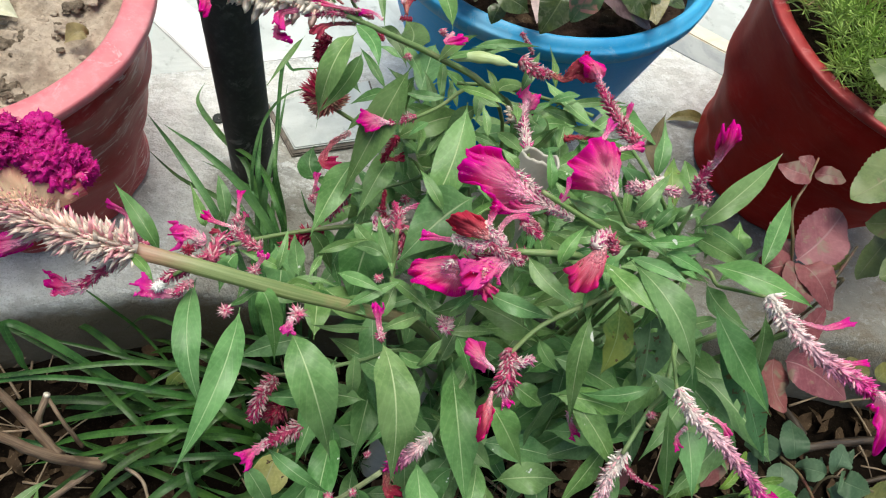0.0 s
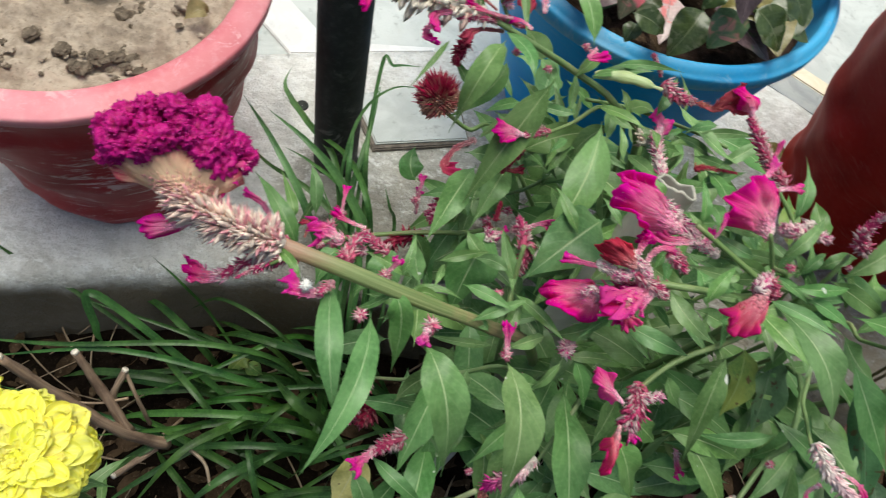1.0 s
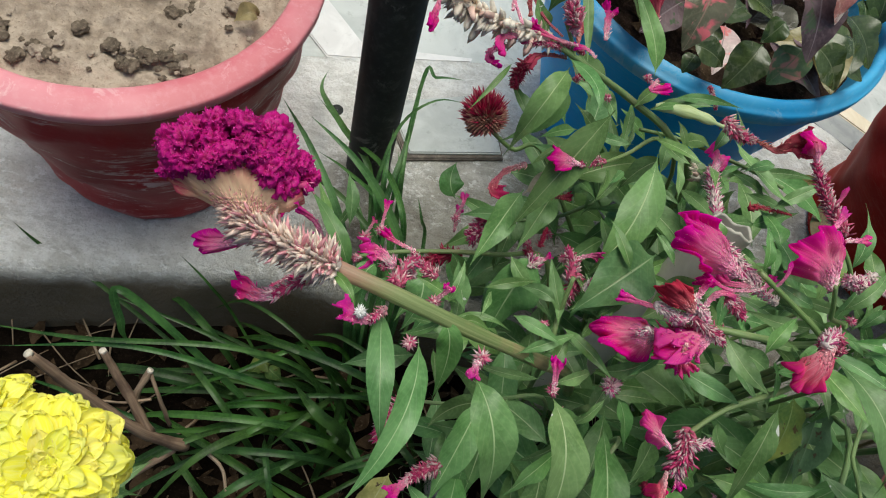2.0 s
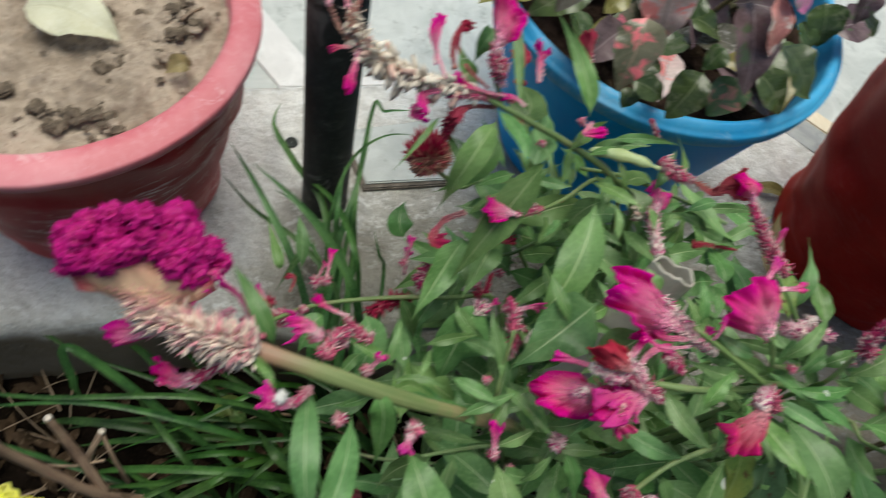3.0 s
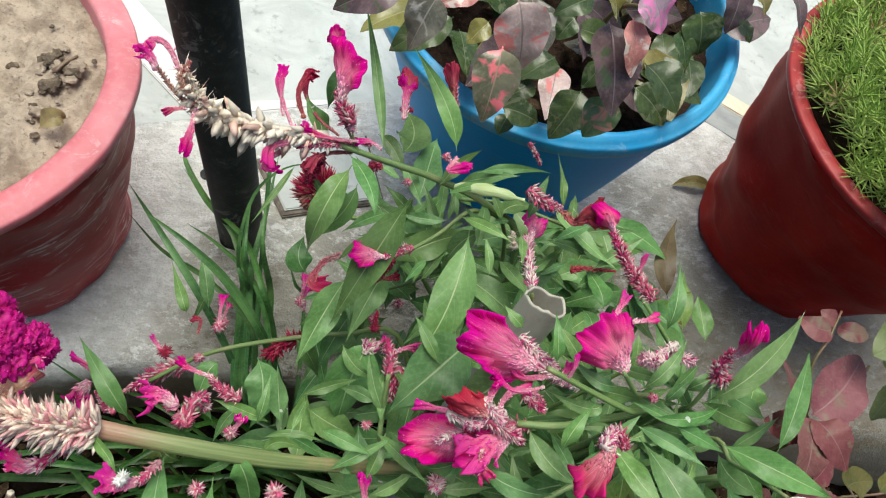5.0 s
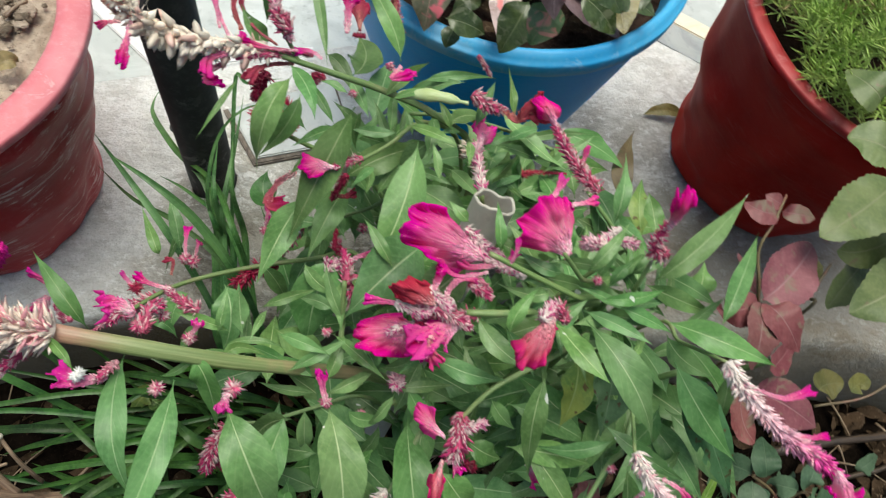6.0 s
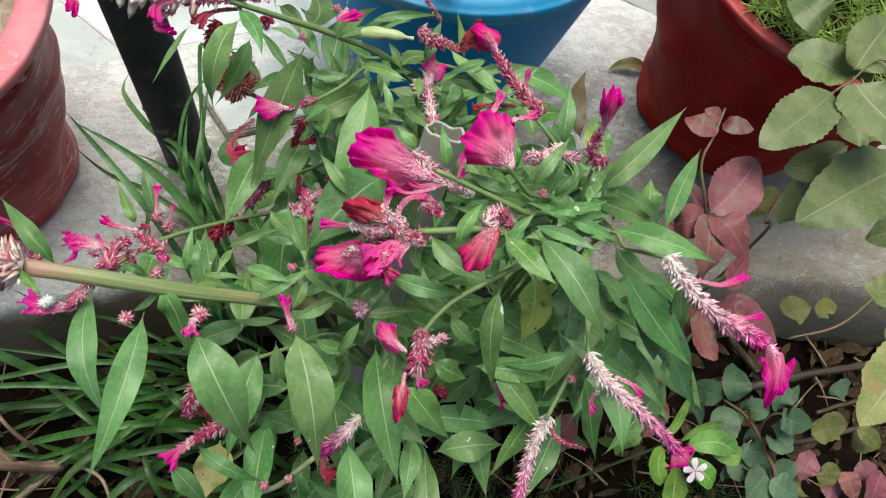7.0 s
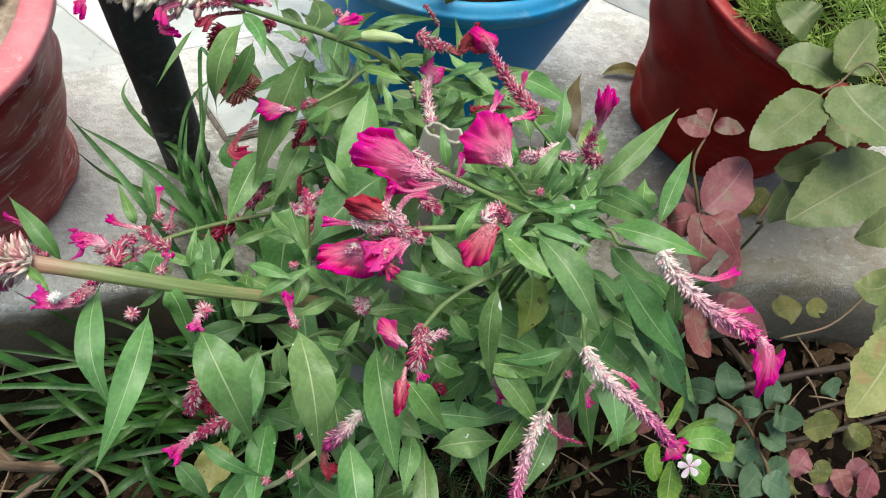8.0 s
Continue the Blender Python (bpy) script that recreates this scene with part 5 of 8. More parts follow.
stem(front, [(-0.122, 0.255, 0.160), (-0.086, 0.274, 0.175), (-0.041, 0.286, 0.185), (0.013, 0.296, 0.190), (0.054, 0.296, 0.190), (0.090, 0.250, 0.050), (0.120, 0.240, -0.160)], 0.0016, 0.0021)
stem(front, [(0.040, 0.240, 0.290), (0.040, 0.223, 0.270), (0.044, 0.207, 0.240), (0.080, 0.210, 0.050), (0.140, 0.225, -0.160)], 0.0014, 0.0019)
stem(front, [(-0.035, 0.179, 0.170), (-0.007, 0.174, 0.200), (0.027, 0.185, 0.200), (0.059, 0.192, 0.200), (0.100, 0.200, 0.050), (0.140, 0.225, -0.160)], 0.0012, 0.0016)
stem(front, [(0.073, 0.128, 0.230), (0.080, 0.142, 0.240), (0.095, 0.167, 0.240), (0.120, 0.180, 0.100), (0.140, 0.225, -0.160)], 0.0011, 0.0017)
stem(front, [(0.197, 0.143, 0.310), (0.203, 0.167, 0.300), (0.212, 0.205, 0.280), (0.180, 0.200, 0.100), (0.140, 0.225, -0.160)], 0.0010, 0.0017)
crest(front, (0.112, 0.237, 0.342), (0.090, 0.226, 0.345), (0.071, 0.240, 0.354), (0.075, 0.259, 0.362), 0.9, "pink", 0.85)
spike(front, [(0.135, 0.229, 0.338), (0.122, 0.233, 0.341), (0.111, 0.239, 0.343), (0.099, 0.243, 0.346)], 0.0038, 0.0063, 80, "white")
tongue(front, [(0.111, 0.223, 0.355), (0.096, 0.220, 0.355), (0.087, 0.228, 0.350)], 0.0024, "pink", 1.0)
tongue(front, [(0.121, 0.226, 0.350), (0.124, 0.231, 0.360), (0.125, 0.238, 0.365)], 0.0022, "pink", 1.0)
crest(front, (0.153, 0.234, 0.356), (0.125, 0.237, 0.366), (0.135, 0.252, 0.373), (0.152, 0.259, 0.374), 0.75, "pink", 0.9)
tongue(front, [(0.138, 0.252, 0.375), (0.142, 0.259, 0.378), (0.146, 0.266, 0.380)], 0.0036, "pink", 1.0)
tongue(front, [(0.152, 0.256, 0.370), (0.159, 0.257, 0.372), (0.166, 0.260, 0.370)], 0.0031, "pink", 1.0)
crest(front, (0.086, 0.210, 0.341), (0.065, 0.209, 0.349), (0.066, 0.216, 0.354), (0.081, 0.218, 0.350), 0.8, "scarlet", 0.7)
tongue(front, [(0.087, 0.210, 0.335), (0.063, 0.214, 0.330), (0.051, 0.215, 0.330)], 0.0037, "pink", 1.0)
tongue(front, [(0.090, 0.209, 0.340), (0.095, 0.220, 0.345), (0.104, 0.224, 0.345), (0.110, 0.225, 0.340)], 0.0046, "pink", 1.0)
spike(front, [(0.103, 0.225, 0.342), (0.111, 0.222, 0.342), (0.115, 0.218, 0.338)], 0.0041, 0.0025, 26, "pink")
spike(front, [(0.097, 0.210, 0.335), (0.087, 0.214, 0.340), (0.082, 0.218, 0.342)], 0.0053, 0.0037, 26, "pink")
crest(front, (0.080, 0.204, 0.320), (0.064, 0.214, 0.313), (0.047, 0.202, 0.310), (0.072, 0.190, 0.307), 0.9, "pink", 0.8)
crest(front, (0.102, 0.208, 0.330), (0.077, 0.186, 0.324), (0.077, 0.193, 0.328), (0.086, 0.202, 0.332), 0.9, "pink", 0.9)
tongue(front, [(0.090, 0.196, 0.328), (0.087, 0.190, 0.326), (0.085, 0.185, 0.324)], 0.0050, "pink", 1.2)
spike(front, [(0.112, 0.210, 0.328), (0.091, 0.208, 0.325), (0.075, 0.202, 0.318)], 0.0048, 0.0070, 50, "mix")
crest(front, (0.137, 0.196, 0.372), (0.117, 0.178, 0.365), (0.129, 0.175, 0.363), (0.138, 0.185, 0.368), 0.8, "rose", 0.75)
spike(front, [(0.146, 0.196, 0.364), (0.139, 0.200, 0.372), (0.132, 0.194, 0.370)], 0.0056, 0.0042, 60, "mix")
spike(front, [(0.073, 0.183, 0.272), (0.073, 0.187, 0.278)], 0.0052, 0.0062, 30, "white")
bud(front, (0.073, 0.184, 0.275), 0.0069, "white")
spike(front, [(0.186, 0.255, 0.350), (0.175, 0.248, 0.352), (0.164, 0.241, 0.354)], 0.0040, 0.0032, 50, "white")
spike(front, [(0.096, 0.213, 0.338), (0.087, 0.210, 0.340), (0.078, 0.204, 0.336)], 0.0044, 0.0036, 44, "white")
spike(front, [(0.069, 0.201, 0.330), (0.064, 0.198, 0.326)], 0.0030, 0.0024, 24, "white")
bud(front, (0.034, 0.170, 0.290), 0.0049, "pink")
tongue(front, [(0.034, 0.170, 0.292), (0.032, 0.176, 0.300), (0.031, 0.182, 0.305)], 0.0045, "pink", 1.0)
bud(front, (-0.011, 0.171, 0.312), 0.0069, "pink")
tongue(front, [(-0.013, 0.168, 0.315), (-0.015, 0.159, 0.315)], 0.0054, "pink", 1.0)
bud(front, (-0.048, 0.170, 0.311), 0.0056, "pink")
# no real bud: stands in for a crumpled white scrap at a leaf tip
bud(front, (-0.075, 0.168, 0.340), 0.0041, "chalk")
tongue(front, [(-0.067, 0.172, 0.325), (-0.075, 0.167, 0.335), (-0.084, 0.168, 0.340)], 0.0068, "pink", 1.0)
spike(front, [(-0.064, 0.179, 0.325), (-0.069, 0.169, 0.332)], 0.0037, 0.0031, 26, "pink")
bud(front, (-0.039, 0.199, 0.300), 0.0054, "pink")
bud(front, (-0.062, 0.202, 0.310), 0.0068, "pink")
bud(front, (-0.069, 0.208, 0.310), 0.0046, "pink")
bud(front, (-0.054, 0.211, 0.300), 0.0048, "pink")
bud(front, (0.199, 0.140, 0.270), 0.0045, "pink")
bud(front, (0.054, 0.171, 0.250), 0.0047, "pink")
bud(front, (0.034, 0.118, 0.220), 0.0036, "pink")
bud(front, (0.027, 0.098, 0.200), 0.0040, "pink")
bud(front, (0.012, 0.095, 0.200), 0.0047, "pink")
bud(front, (0.172, 0.226, 0.345), 0.0042, "pink")
bud(front, (0.221, 0.243, 0.330), 0.0034, "pink")
bud(front, (-0.023, 0.317, 0.190), 0.0058, "pink")
bud(front, (-0.076, 0.290, 0.193), 0.0060, "pink")
bud(front, (0.031, 0.215, 0.270), 0.0046, "pink")
bud(front, (0.039, 0.262, 0.270), 0.0056, "pink")
tongue(front, [(-0.039, 0.199, 0.300), (-0.034, 0.203, 0.310), (-0.034, 0.205, 0.310)], 0.0038, "pink", 1.0)
tongue(front, [(-0.064, 0.206, 0.315), (-0.072, 0.211, 0.315), (-0.080, 0.210, 0.315)], 0.0079, "pink", 1.0)
spike(front, [(-0.039, 0.219, 0.288), (-0.048, 0.222, 0.292), (-0.056, 0.228, 0.295)], 0.0057, 0.0026, 40, "mix")
tongue(front, [(-0.054, 0.228, 0.295), (-0.066, 0.231, 0.295), (-0.073, 0.235, 0.295)], 0.0033, "pink", 1.0)
spike(front, [(-0.060, 0.198, 0.310), (-0.058, 0.211, 0.312), (-0.052, 0.214, 0.310)], 0.0061, 0.0041, 40, "mix")
tongue(front, [(-0.100, 0.209, 0.310), (-0.109, 0.221, 0.312), (-0.121, 0.228, 0.310)], 0.0031, "pink", 1.0)
spike(front, [(-0.091, 0.200, 0.320), (-0.099, 0.206, 0.315)], 0.0030, 0.0018, 14, "mix")
tongue(front, [(-0.023, 0.319, 0.190), (-0.021, 0.326, 0.200), (-0.021, 0.334, 0.200)], 0.0036, "pink", 1.0)
tongue(front, [(-0.076, 0.292, 0.193), (-0.076, 0.303, 0.200), (-0.076, 0.312, 0.200)], 0.0034, "pink", 1.0)
spike(front, [(-0.012, 0.295, 0.178), (-0.027, 0.289, 0.180), (-0.041, 0.277, 0.180)], 0.0063, 0.0096, 50, "dark")
spike(front, [(0.006, 0.317, 0.205), (-0.001, 0.307, 0.202), (-0.010, 0.298, 0.198)], 0.0048, 0.0078, 44, "mix")
spike(front, [(0.041, 0.242, 0.280), (0.041, 0.251, 0.285), (0.038, 0.264, 0.280)], 0.0061, 0.0040, 34, "mix")
spike(front, [(0.049, 0.238, 0.280), (0.054, 0.241, 0.285), (0.059, 0.245, 0.285)], 0.0043, 0.0064, 34, "white")
tongue(front, [(0.042, 0.255, 0.285), (0.049, 0.257, 0.290), (0.056, 0.258, 0.290)], 0.0036, "pink", 1.0)
spike(front, [(0.031, 0.283, 0.240), (0.032, 0.293, 0.250)], 0.0036, 0.0020, 20, "dark")
spike(front, [(0.027, 0.268, 0.235), (0.029, 0.275, 0.238)], 0.0052, 0.0060, 24, "white")
spike(front, [(0.226, 0.179, 0.363), (0.231, 0.164, 0.366), (0.243, 0.144, 0.370), (0.254, 0.135, 0.372), (0.261, 0.125, 0.376)], 0.0065, 0.0054, 170, "grad")
crest(front, (0.260, 0.128, 0.376), (0.249, 0.116, 0.378), (0.253, 0.106, 0.384), (0.268, 0.117, 0.380), 1.0, "pink")
tongue(front, [(0.233, 0.167, 0.366), (0.247, 0.161, 0.370), (0.261, 0.165, 0.372)], 0.0029, "pink", 1.0)
tongue(front, [(0.246, 0.146, 0.370), (0.253, 0.143, 0.372), (0.263, 0.144, 0.372)], 0.0025, "pink", 1.0)
spike(front, [(0.195, 0.143, 0.316), (0.201, 0.129, 0.316), (0.218, 0.112, 0.314), (0.238, 0.098, 0.300), (0.249, 0.089, 0.290)], 0.0063, 0.0052, 150, "grad")
crest(front, (0.243, 0.095, 0.295), (0.239, 0.083, 0.290), (0.249, 0.086, 0.288), (0.258, 0.093, 0.290), 0.7, "pink")
tongue(front, [(0.199, 0.124, 0.310), (0.198, 0.120, 0.300), (0.201, 0.115, 0.295)], 0.0031, "pink", 1.0)
tongue(front, [(0.208, 0.130, 0.315), (0.217, 0.125, 0.315), (0.223, 0.120, 0.310)], 0.0028, "pink", 1.0)
spike(front, [(0.187, 0.121, 0.255), (0.176, 0.104, 0.250), (0.170, 0.083, 0.235), (0.166, 0.067, 0.220)], 0.0064, 0.0054, 120, "grad")
spike(front, [(0.187, 0.116, 0.250), (0.193, 0.107, 0.250), (0.212, 0.102, 0.240)], 0.0036, 0.0018, 30, "mix")
spike(front, [(0.106, 0.164, 0.300), (0.105, 0.152, 0.300), (0.102, 0.141, 0.295)], 0.0065, 0.0080, 70, "mix")
spike(front, [(0.104, 0.156, 0.300), (0.112, 0.157, 0.300), (0.120, 0.159, 0.300)], 0.0048, 0.0039, 34, "white")
crest(front, (0.097, 0.151, 0.300), (0.088, 0.153, 0.300), (0.081, 0.163, 0.300), (0.088, 0.168, 0.300), 0.7, "pink")
tongue(front, [(0.102, 0.143, 0.298), (0.104, 0.137, 0.295), (0.106, 0.134, 0.292)], 0.0044, "pink", 1.0)
crest(front, (0.096, 0.140, 0.298), (0.089, 0.128, 0.296), (0.091, 0.117, 0.295), (0.097, 0.125, 0.296), 0.9, "rose")
tongue(front, [(0.158, 0.146, 0.240), (0.163, 0.141, 0.230), (0.167, 0.135, 0.225)], 0.0052, "pink", 1.0)
spike(front, [(0.073, 0.130, 0.230), (0.062, 0.120, 0.225), (0.049, 0.114, 0.200)], 0.0054, 0.0075, 80, "grad")
tongue(front, [(0.049, 0.114, 0.200), (0.049, 0.103, 0.190), (0.055, 0.099, 0.190)], 0.0083, "red", 1.0)
spike(front, [(-0.033, 0.175, 0.175), (-0.041, 0.160, 0.180), (-0.044, 0.146, 0.175)], 0.0073, 0.0067, 80, "mix")
spike(front, [(-0.008, 0.132, 0.225), (-0.018, 0.125, 0.230), (-0.027, 0.117, 0.240)], 0.0071, 0.0040, 70, "mix")
tongue(front, [(-0.025, 0.119, 0.238), (-0.031, 0.112, 0.245), (-0.036, 0.105, 0.250)], 0.0074, "pink", 1.0)
spike(front, [(-0.027, 0.160, 0.160), (-0.035, 0.152, 0.160)], 0.0103, 0.0082, 60, "dark")
spike(front, [(0.123, 0.148, 0.220), (0.130, 0.145, 0.210)], 0.0050, 0.0039, 30, "dark")
spike(front, [(0.201, 0.233, 0.365), (0.191, 0.233, 0.375), (0.193, 0.240, 0.388)], 0.0062, 0.0035, 70, "mix")
crest(front, (0.192, 0.237, 0.388), (0.185, 0.240, 0.410), (0.189, 0.239, 0.415), (0.197, 0.238, 0.410), 0.5, "pink")
spike(front, [(0.183, 0.255, 0.345), (0.186, 0.249, 0.348), (0.195, 0.246, 0.350)], 0.0050, 0.0042, 40, "white")
spike(front, [(-0.100, 0.272, 0.155), (-0.118, 0.263, 0.155), (-0.135, 0.252, 0.150)], 0.0090, 0.0060, 80, "mix")
spike(front, [(-0.134, 0.254, 0.150), (-0.146, 0.243, 0.150)], 0.0032, 0.0020, 20, "pink")
bud(front, (-0.116, 0.278, 0.160), 0.0081, "dark")
bud(front, (-0.088, 0.272, 0.175), 0.0059, "pink")
tongue(front, [(-0.116, 0.278, 0.160), (-0.122, 0.282, 0.165), (-0.126, 0.287, 0.165)], 0.0036, "pink", 1.0)
tongue(front, [(-0.113, 0.219, 0.300), (-0.115, 0.213, 0.300), (-0.115, 0.208, 0.300)], 0.0100, "pink", 1.0)
spike(front, [(-0.098, 0.202, 0.310), (-0.107, 0.213, 0.305)], 0.0021, 0.0016, 20, "mix")
spike(front, [(0.046, 0.249, 0.280), (0.044, 0.238, 0.275), (0.041, 0.230, 0.270)], 0.0065, 0.0042, 60, "mix")
bud(front, (-0.088, 0.318, 0.120), 0.0082, "pink")
tongue(front, [(-0.087, 0.323, 0.120), (-0.084, 0.329, 0.130), (-0.083, 0.332, 0.130)], 0.0037, "pink", 1.0)
tongue(front, [(-0.109, 0.313, 0.100), (-0.107, 0.322, 0.110), (-0.114, 0.323, 0.110)], 0.0037, "red", 1.0)
tongue(front, [(0.085, 0.215, 0.346), (0.086, 0.219, 0.350), (0.088, 0.223, 0.354)], 0.0045, "pink", 1.2)
spike(front, [(0.104, 0.222, 0.342), (0.116, 0.216, 0.338)], 0.0044, 0.0036, 44, "mix")
tongue(front, [(0.105, 0.205, 0.335), (0.092, 0.199, 0.336), (0.077, 0.190, 0.334)], 0.0103, "pink", 1.6)
tongue(front, [(0.085, 0.195, 0.337), (0.085, 0.188, 0.334), (0.089, 0.182, 0.332)], 0.0047, "rose", 1.2)
tongue(front, [(0.099, 0.202, 0.336), (0.093, 0.195, 0.336), (0.090, 0.193, 0.334)], 0.0058, "pink", 1.2)
spike(front, [(0.066, 0.210, 0.340), (0.083, 0.205, 0.338)], 0.0042, 0.0037, 70, "white")
spike(front, [(0.082, 0.217, 0.346), (0.094, 0.207, 0.340)], 0.0043, 0.0038, 60, "white")
spike(front, [(0.087, 0.208, 0.340), (0.105, 0.200, 0.336)], 0.0052, 0.0041, 70, "mix")
spike(front, [(0.101, 0.251, 0.346), (0.111, 0.243, 0.345), (0.122, 0.236, 0.343)], 0.0045, 0.0039, 90, "white")
tongue(front, [(0.121, 0.233, 0.342), (0.112, 0.231, 0.344), (0.102, 0.230, 0.345), (0.094, 0.236, 0.346)], 0.0038, "pink", 1.0)
tongue(front, [(0.122, 0.231, 0.341), (0.125, 0.234, 0.344), (0.128, 0.239, 0.347)], 0.0030, "pink", 1.0)
spike(front, [(0.179, 0.243, 0.352), (0.162, 0.242, 0.357)], 0.0051, 0.0049, 80, "white")
spike(front, [(0.131, 0.193, 0.374), (0.138, 0.201, 0.372)], 0.0044, 0.0039, 60, "white")
spike(front, [(0.124, 0.183, 0.368), (0.134, 0.189, 0.370)], 0.0030, 0.0028, 50, "red")
cockscomb(front, (-0.129, 0.189, 0.350), (-0.171, 0.199, 0.366), (-0.143, 0.204, 0.377), (-0.112, 0.210, 0.362), (-0.170, 0.203, 0.369), (-0.143, 0.215, 0.379), (-0.114, 0.216, 0.360), 0.0118)
crest(front, (-0.126, 0.203, 0.362), (-0.121, 0.203, 0.358), (-0.116, 0.206, 0.360), (-0.113, 0.212, 0.362), 0.9, "pink")
spike(front, [(-0.091, 0.189, 0.335), (-0.109, 0.188, 0.345), (-0.128, 0.191, 0.352), (-0.141, 0.196, 0.358)], 0.0104, 0.0099, 230, "cream")
tongue(front, [(-0.127, 0.205, 0.362), (-0.120, 0.208, 0.364), (-0.114, 0.206, 0.360)], 0.0110, "pink", 1.0)
crest(front, (-0.132, 0.186, 0.345), (-0.140, 0.183, 0.340), (-0.153, 0.180, 0.335), (-0.154, 0.189, 0.340), 0.5, "pink")
spike(front, [(-0.098, 0.187, 0.330), (-0.107, 0.181, 0.325), (-0.117, 0.174, 0.320)], 0.0049, 0.0038, 60, "mix")
tongue(front, [(-0.114, 0.175, 0.320), (-0.125, 0.174, 0.315), (-0.138, 0.180, 0.310)], 0.0087, "pink", 1.0)
# another white scrap on a leaf tip, built from bud florets
bud(front, (-0.075, 0.170, 0.337), 0.0044, "chalk")
leaf(upper, (0.080, 0.329, 0.310), (0.070, 0.280, 0.300), (0.052, 0.251, 0.270), 0.0260)
leaf(upper, (0.005, 0.338, 0.350), (-0.007, 0.307, 0.350), (-0.016, 0.302, 0.300), 0.0174)
leaf(upper, (0.009, 0.333, 0.340), (0.001, 0.316, 0.330), (-0.019, 0.320, 0.290), 0.0123)
leaf(upper, (0.002, 0.345, 0.350), (0.015, 0.318, 0.365), (0.020, 0.300, 0.362), 0.0101)
leaf(upper, (0.060, 0.334, 0.340), (0.074, 0.342, 0.340), (0.093, 0.352, 0.330), 0.0049)
leaf(upper, (0.046, 0.307, 0.310), (0.051, 0.306, 0.300), (0.049, 0.297, 0.290), 0.0074)
leaf(upper, (0.079, 0.358, 0.330), (0.101, 0.365, 0.330), (0.127, 0.366, 0.330), 0.0068)
leaf(upper, (0.148, 0.365, 0.290), (0.145, 0.380, 0.300), (0.146, 0.413, 0.290), 0.0067)
leaf(upper, (0.103, 0.328, 0.310), (0.089, 0.335, 0.310), (0.072, 0.341, 0.320), 0.0068)
leaf(upper, (0.133, 0.358, 0.310), (0.152, 0.334, 0.310), (0.176, 0.314, 0.310), 0.0133)
leaf(upper, (0.141, 0.333, 0.310), (0.168, 0.342, 0.310), (0.193, 0.344, 0.310), 0.0071)
leaf(upper, (0.130, 0.330, 0.300), (0.149, 0.336, 0.300), (0.172, 0.336, 0.290), 0.0079)
leaf(upper, (0.066, 0.372, 0.330), (0.056, 0.394, 0.345), (0.031, 0.423, 0.360), 0.0133)
leaf(upper, (0.022, 0.362, 0.330), (0.013, 0.406, 0.345), (-0.001, 0.447, 0.370), 0.0073)
leaf(upper, (0.036, 0.406, 0.270), (0.045, 0.428, 0.265), (0.038, 0.461, 0.250), 0.0283)
leaf(upper, (-0.106, 0.364, 0.100), (-0.111, 0.342, 0.100), (-0.129, 0.327, 0.050), 0.0076)
leaf(upper, (-0.026, 0.340, 0.340), (-0.034, 0.321, 0.340), (-0.046, 0.303, 0.330), 0.0038)
leaf(upper, (0.101, 0.348, 0.300), (0.112, 0.358, 0.300), (0.130, 0.362, 0.290), 0.0123)
leaf(upper, (0.120, 0.297, 0.270), (0.139, 0.327, 0.260), (0.160, 0.347, 0.250), 0.0169)
leaf(upper, (0.155, 0.309, 0.290), (0.171, 0.319, 0.290), (0.201, 0.339, 0.280), 0.0108)
leaf(upper, (0.068, 0.340, 0.300), (0.051, 0.339, 0.300), (0.033, 0.342, 0.300), 0.0076)
leaf(upper, (0.045, 0.347, 0.310), (0.040, 0.340, 0.300), (0.043, 0.334, 0.280), 0.0069)
leaf(upper, (0.108, 0.336, 0.260), (0.109, 0.323, 0.240), (0.128, 0.314, 0.200), 0.0212)
leaf(upper, (0.057, 0.350, 0.320), (0.070, 0.369, 0.320), (0.087, 0.391, 0.310), 0.0089)
leaf(upper, (-0.003, 0.394, 0.360), (-0.009, 0.379, 0.365), (-0.013, 0.373, 0.350), 0.0121)
leaf(upper, (-0.008, 0.360, 0.350), (-0.017, 0.359, 0.360), (-0.024, 0.366, 0.370), 0.0107)
leaf(upper, (-0.023, 0.354, 0.160), (-0.031, 0.363, 0.170), (-0.029, 0.383, 0.170), 0.0221)
leaf(upper, (0.168, 0.292, 0.300), (0.166, 0.306, 0.300), (0.160, 0.325, 0.290), 0.0139)
leaf(upper, (0.154, 0.290, 0.300), (0.156, 0.276, 0.310), (0.152, 0.259, 0.310), 0.0098)
leaf(upper, (0.234, 0.277, 0.300), (0.234, 0.295, 0.300), (0.233, 0.310, 0.300), 0.0141)
leaf(upper, (0.018, 0.398, 0.300), (0.030, 0.387, 0.300), (0.040, 0.370, 0.290), 0.0108)
leaf(upper, (0.090, 0.335, 0.300), (0.078, 0.330, 0.290), (0.071, 0.323, 0.270), 0.0141)
leaf(upper, (0.246, 0.333, 0.240), (0.242, 0.359, 0.250), (0.262, 0.404, 0.240), 0.0180, "brown")
leaf(upper, (0.255, 0.308, 0.240), (0.251, 0.327, 0.250), (0.262, 0.359, 0.240), 0.0176, "yellowing")
leaf(upper, (0.040, 0.331, 0.335), (0.022, 0.302, 0.307), (0.002, 0.274, 0.265), 0.0232)
stem(upper, [(-0.010, 0.350, 0.355), (0.005, 0.348, 0.350), (0.032, 0.352, 0.335), (0.057, 0.356, 0.320), (0.093, 0.355, 0.300), (0.124, 0.346, 0.260), (0.125, 0.305, 0.100), (0.130, 0.300, -0.140)], 0.0015, 0.0031)
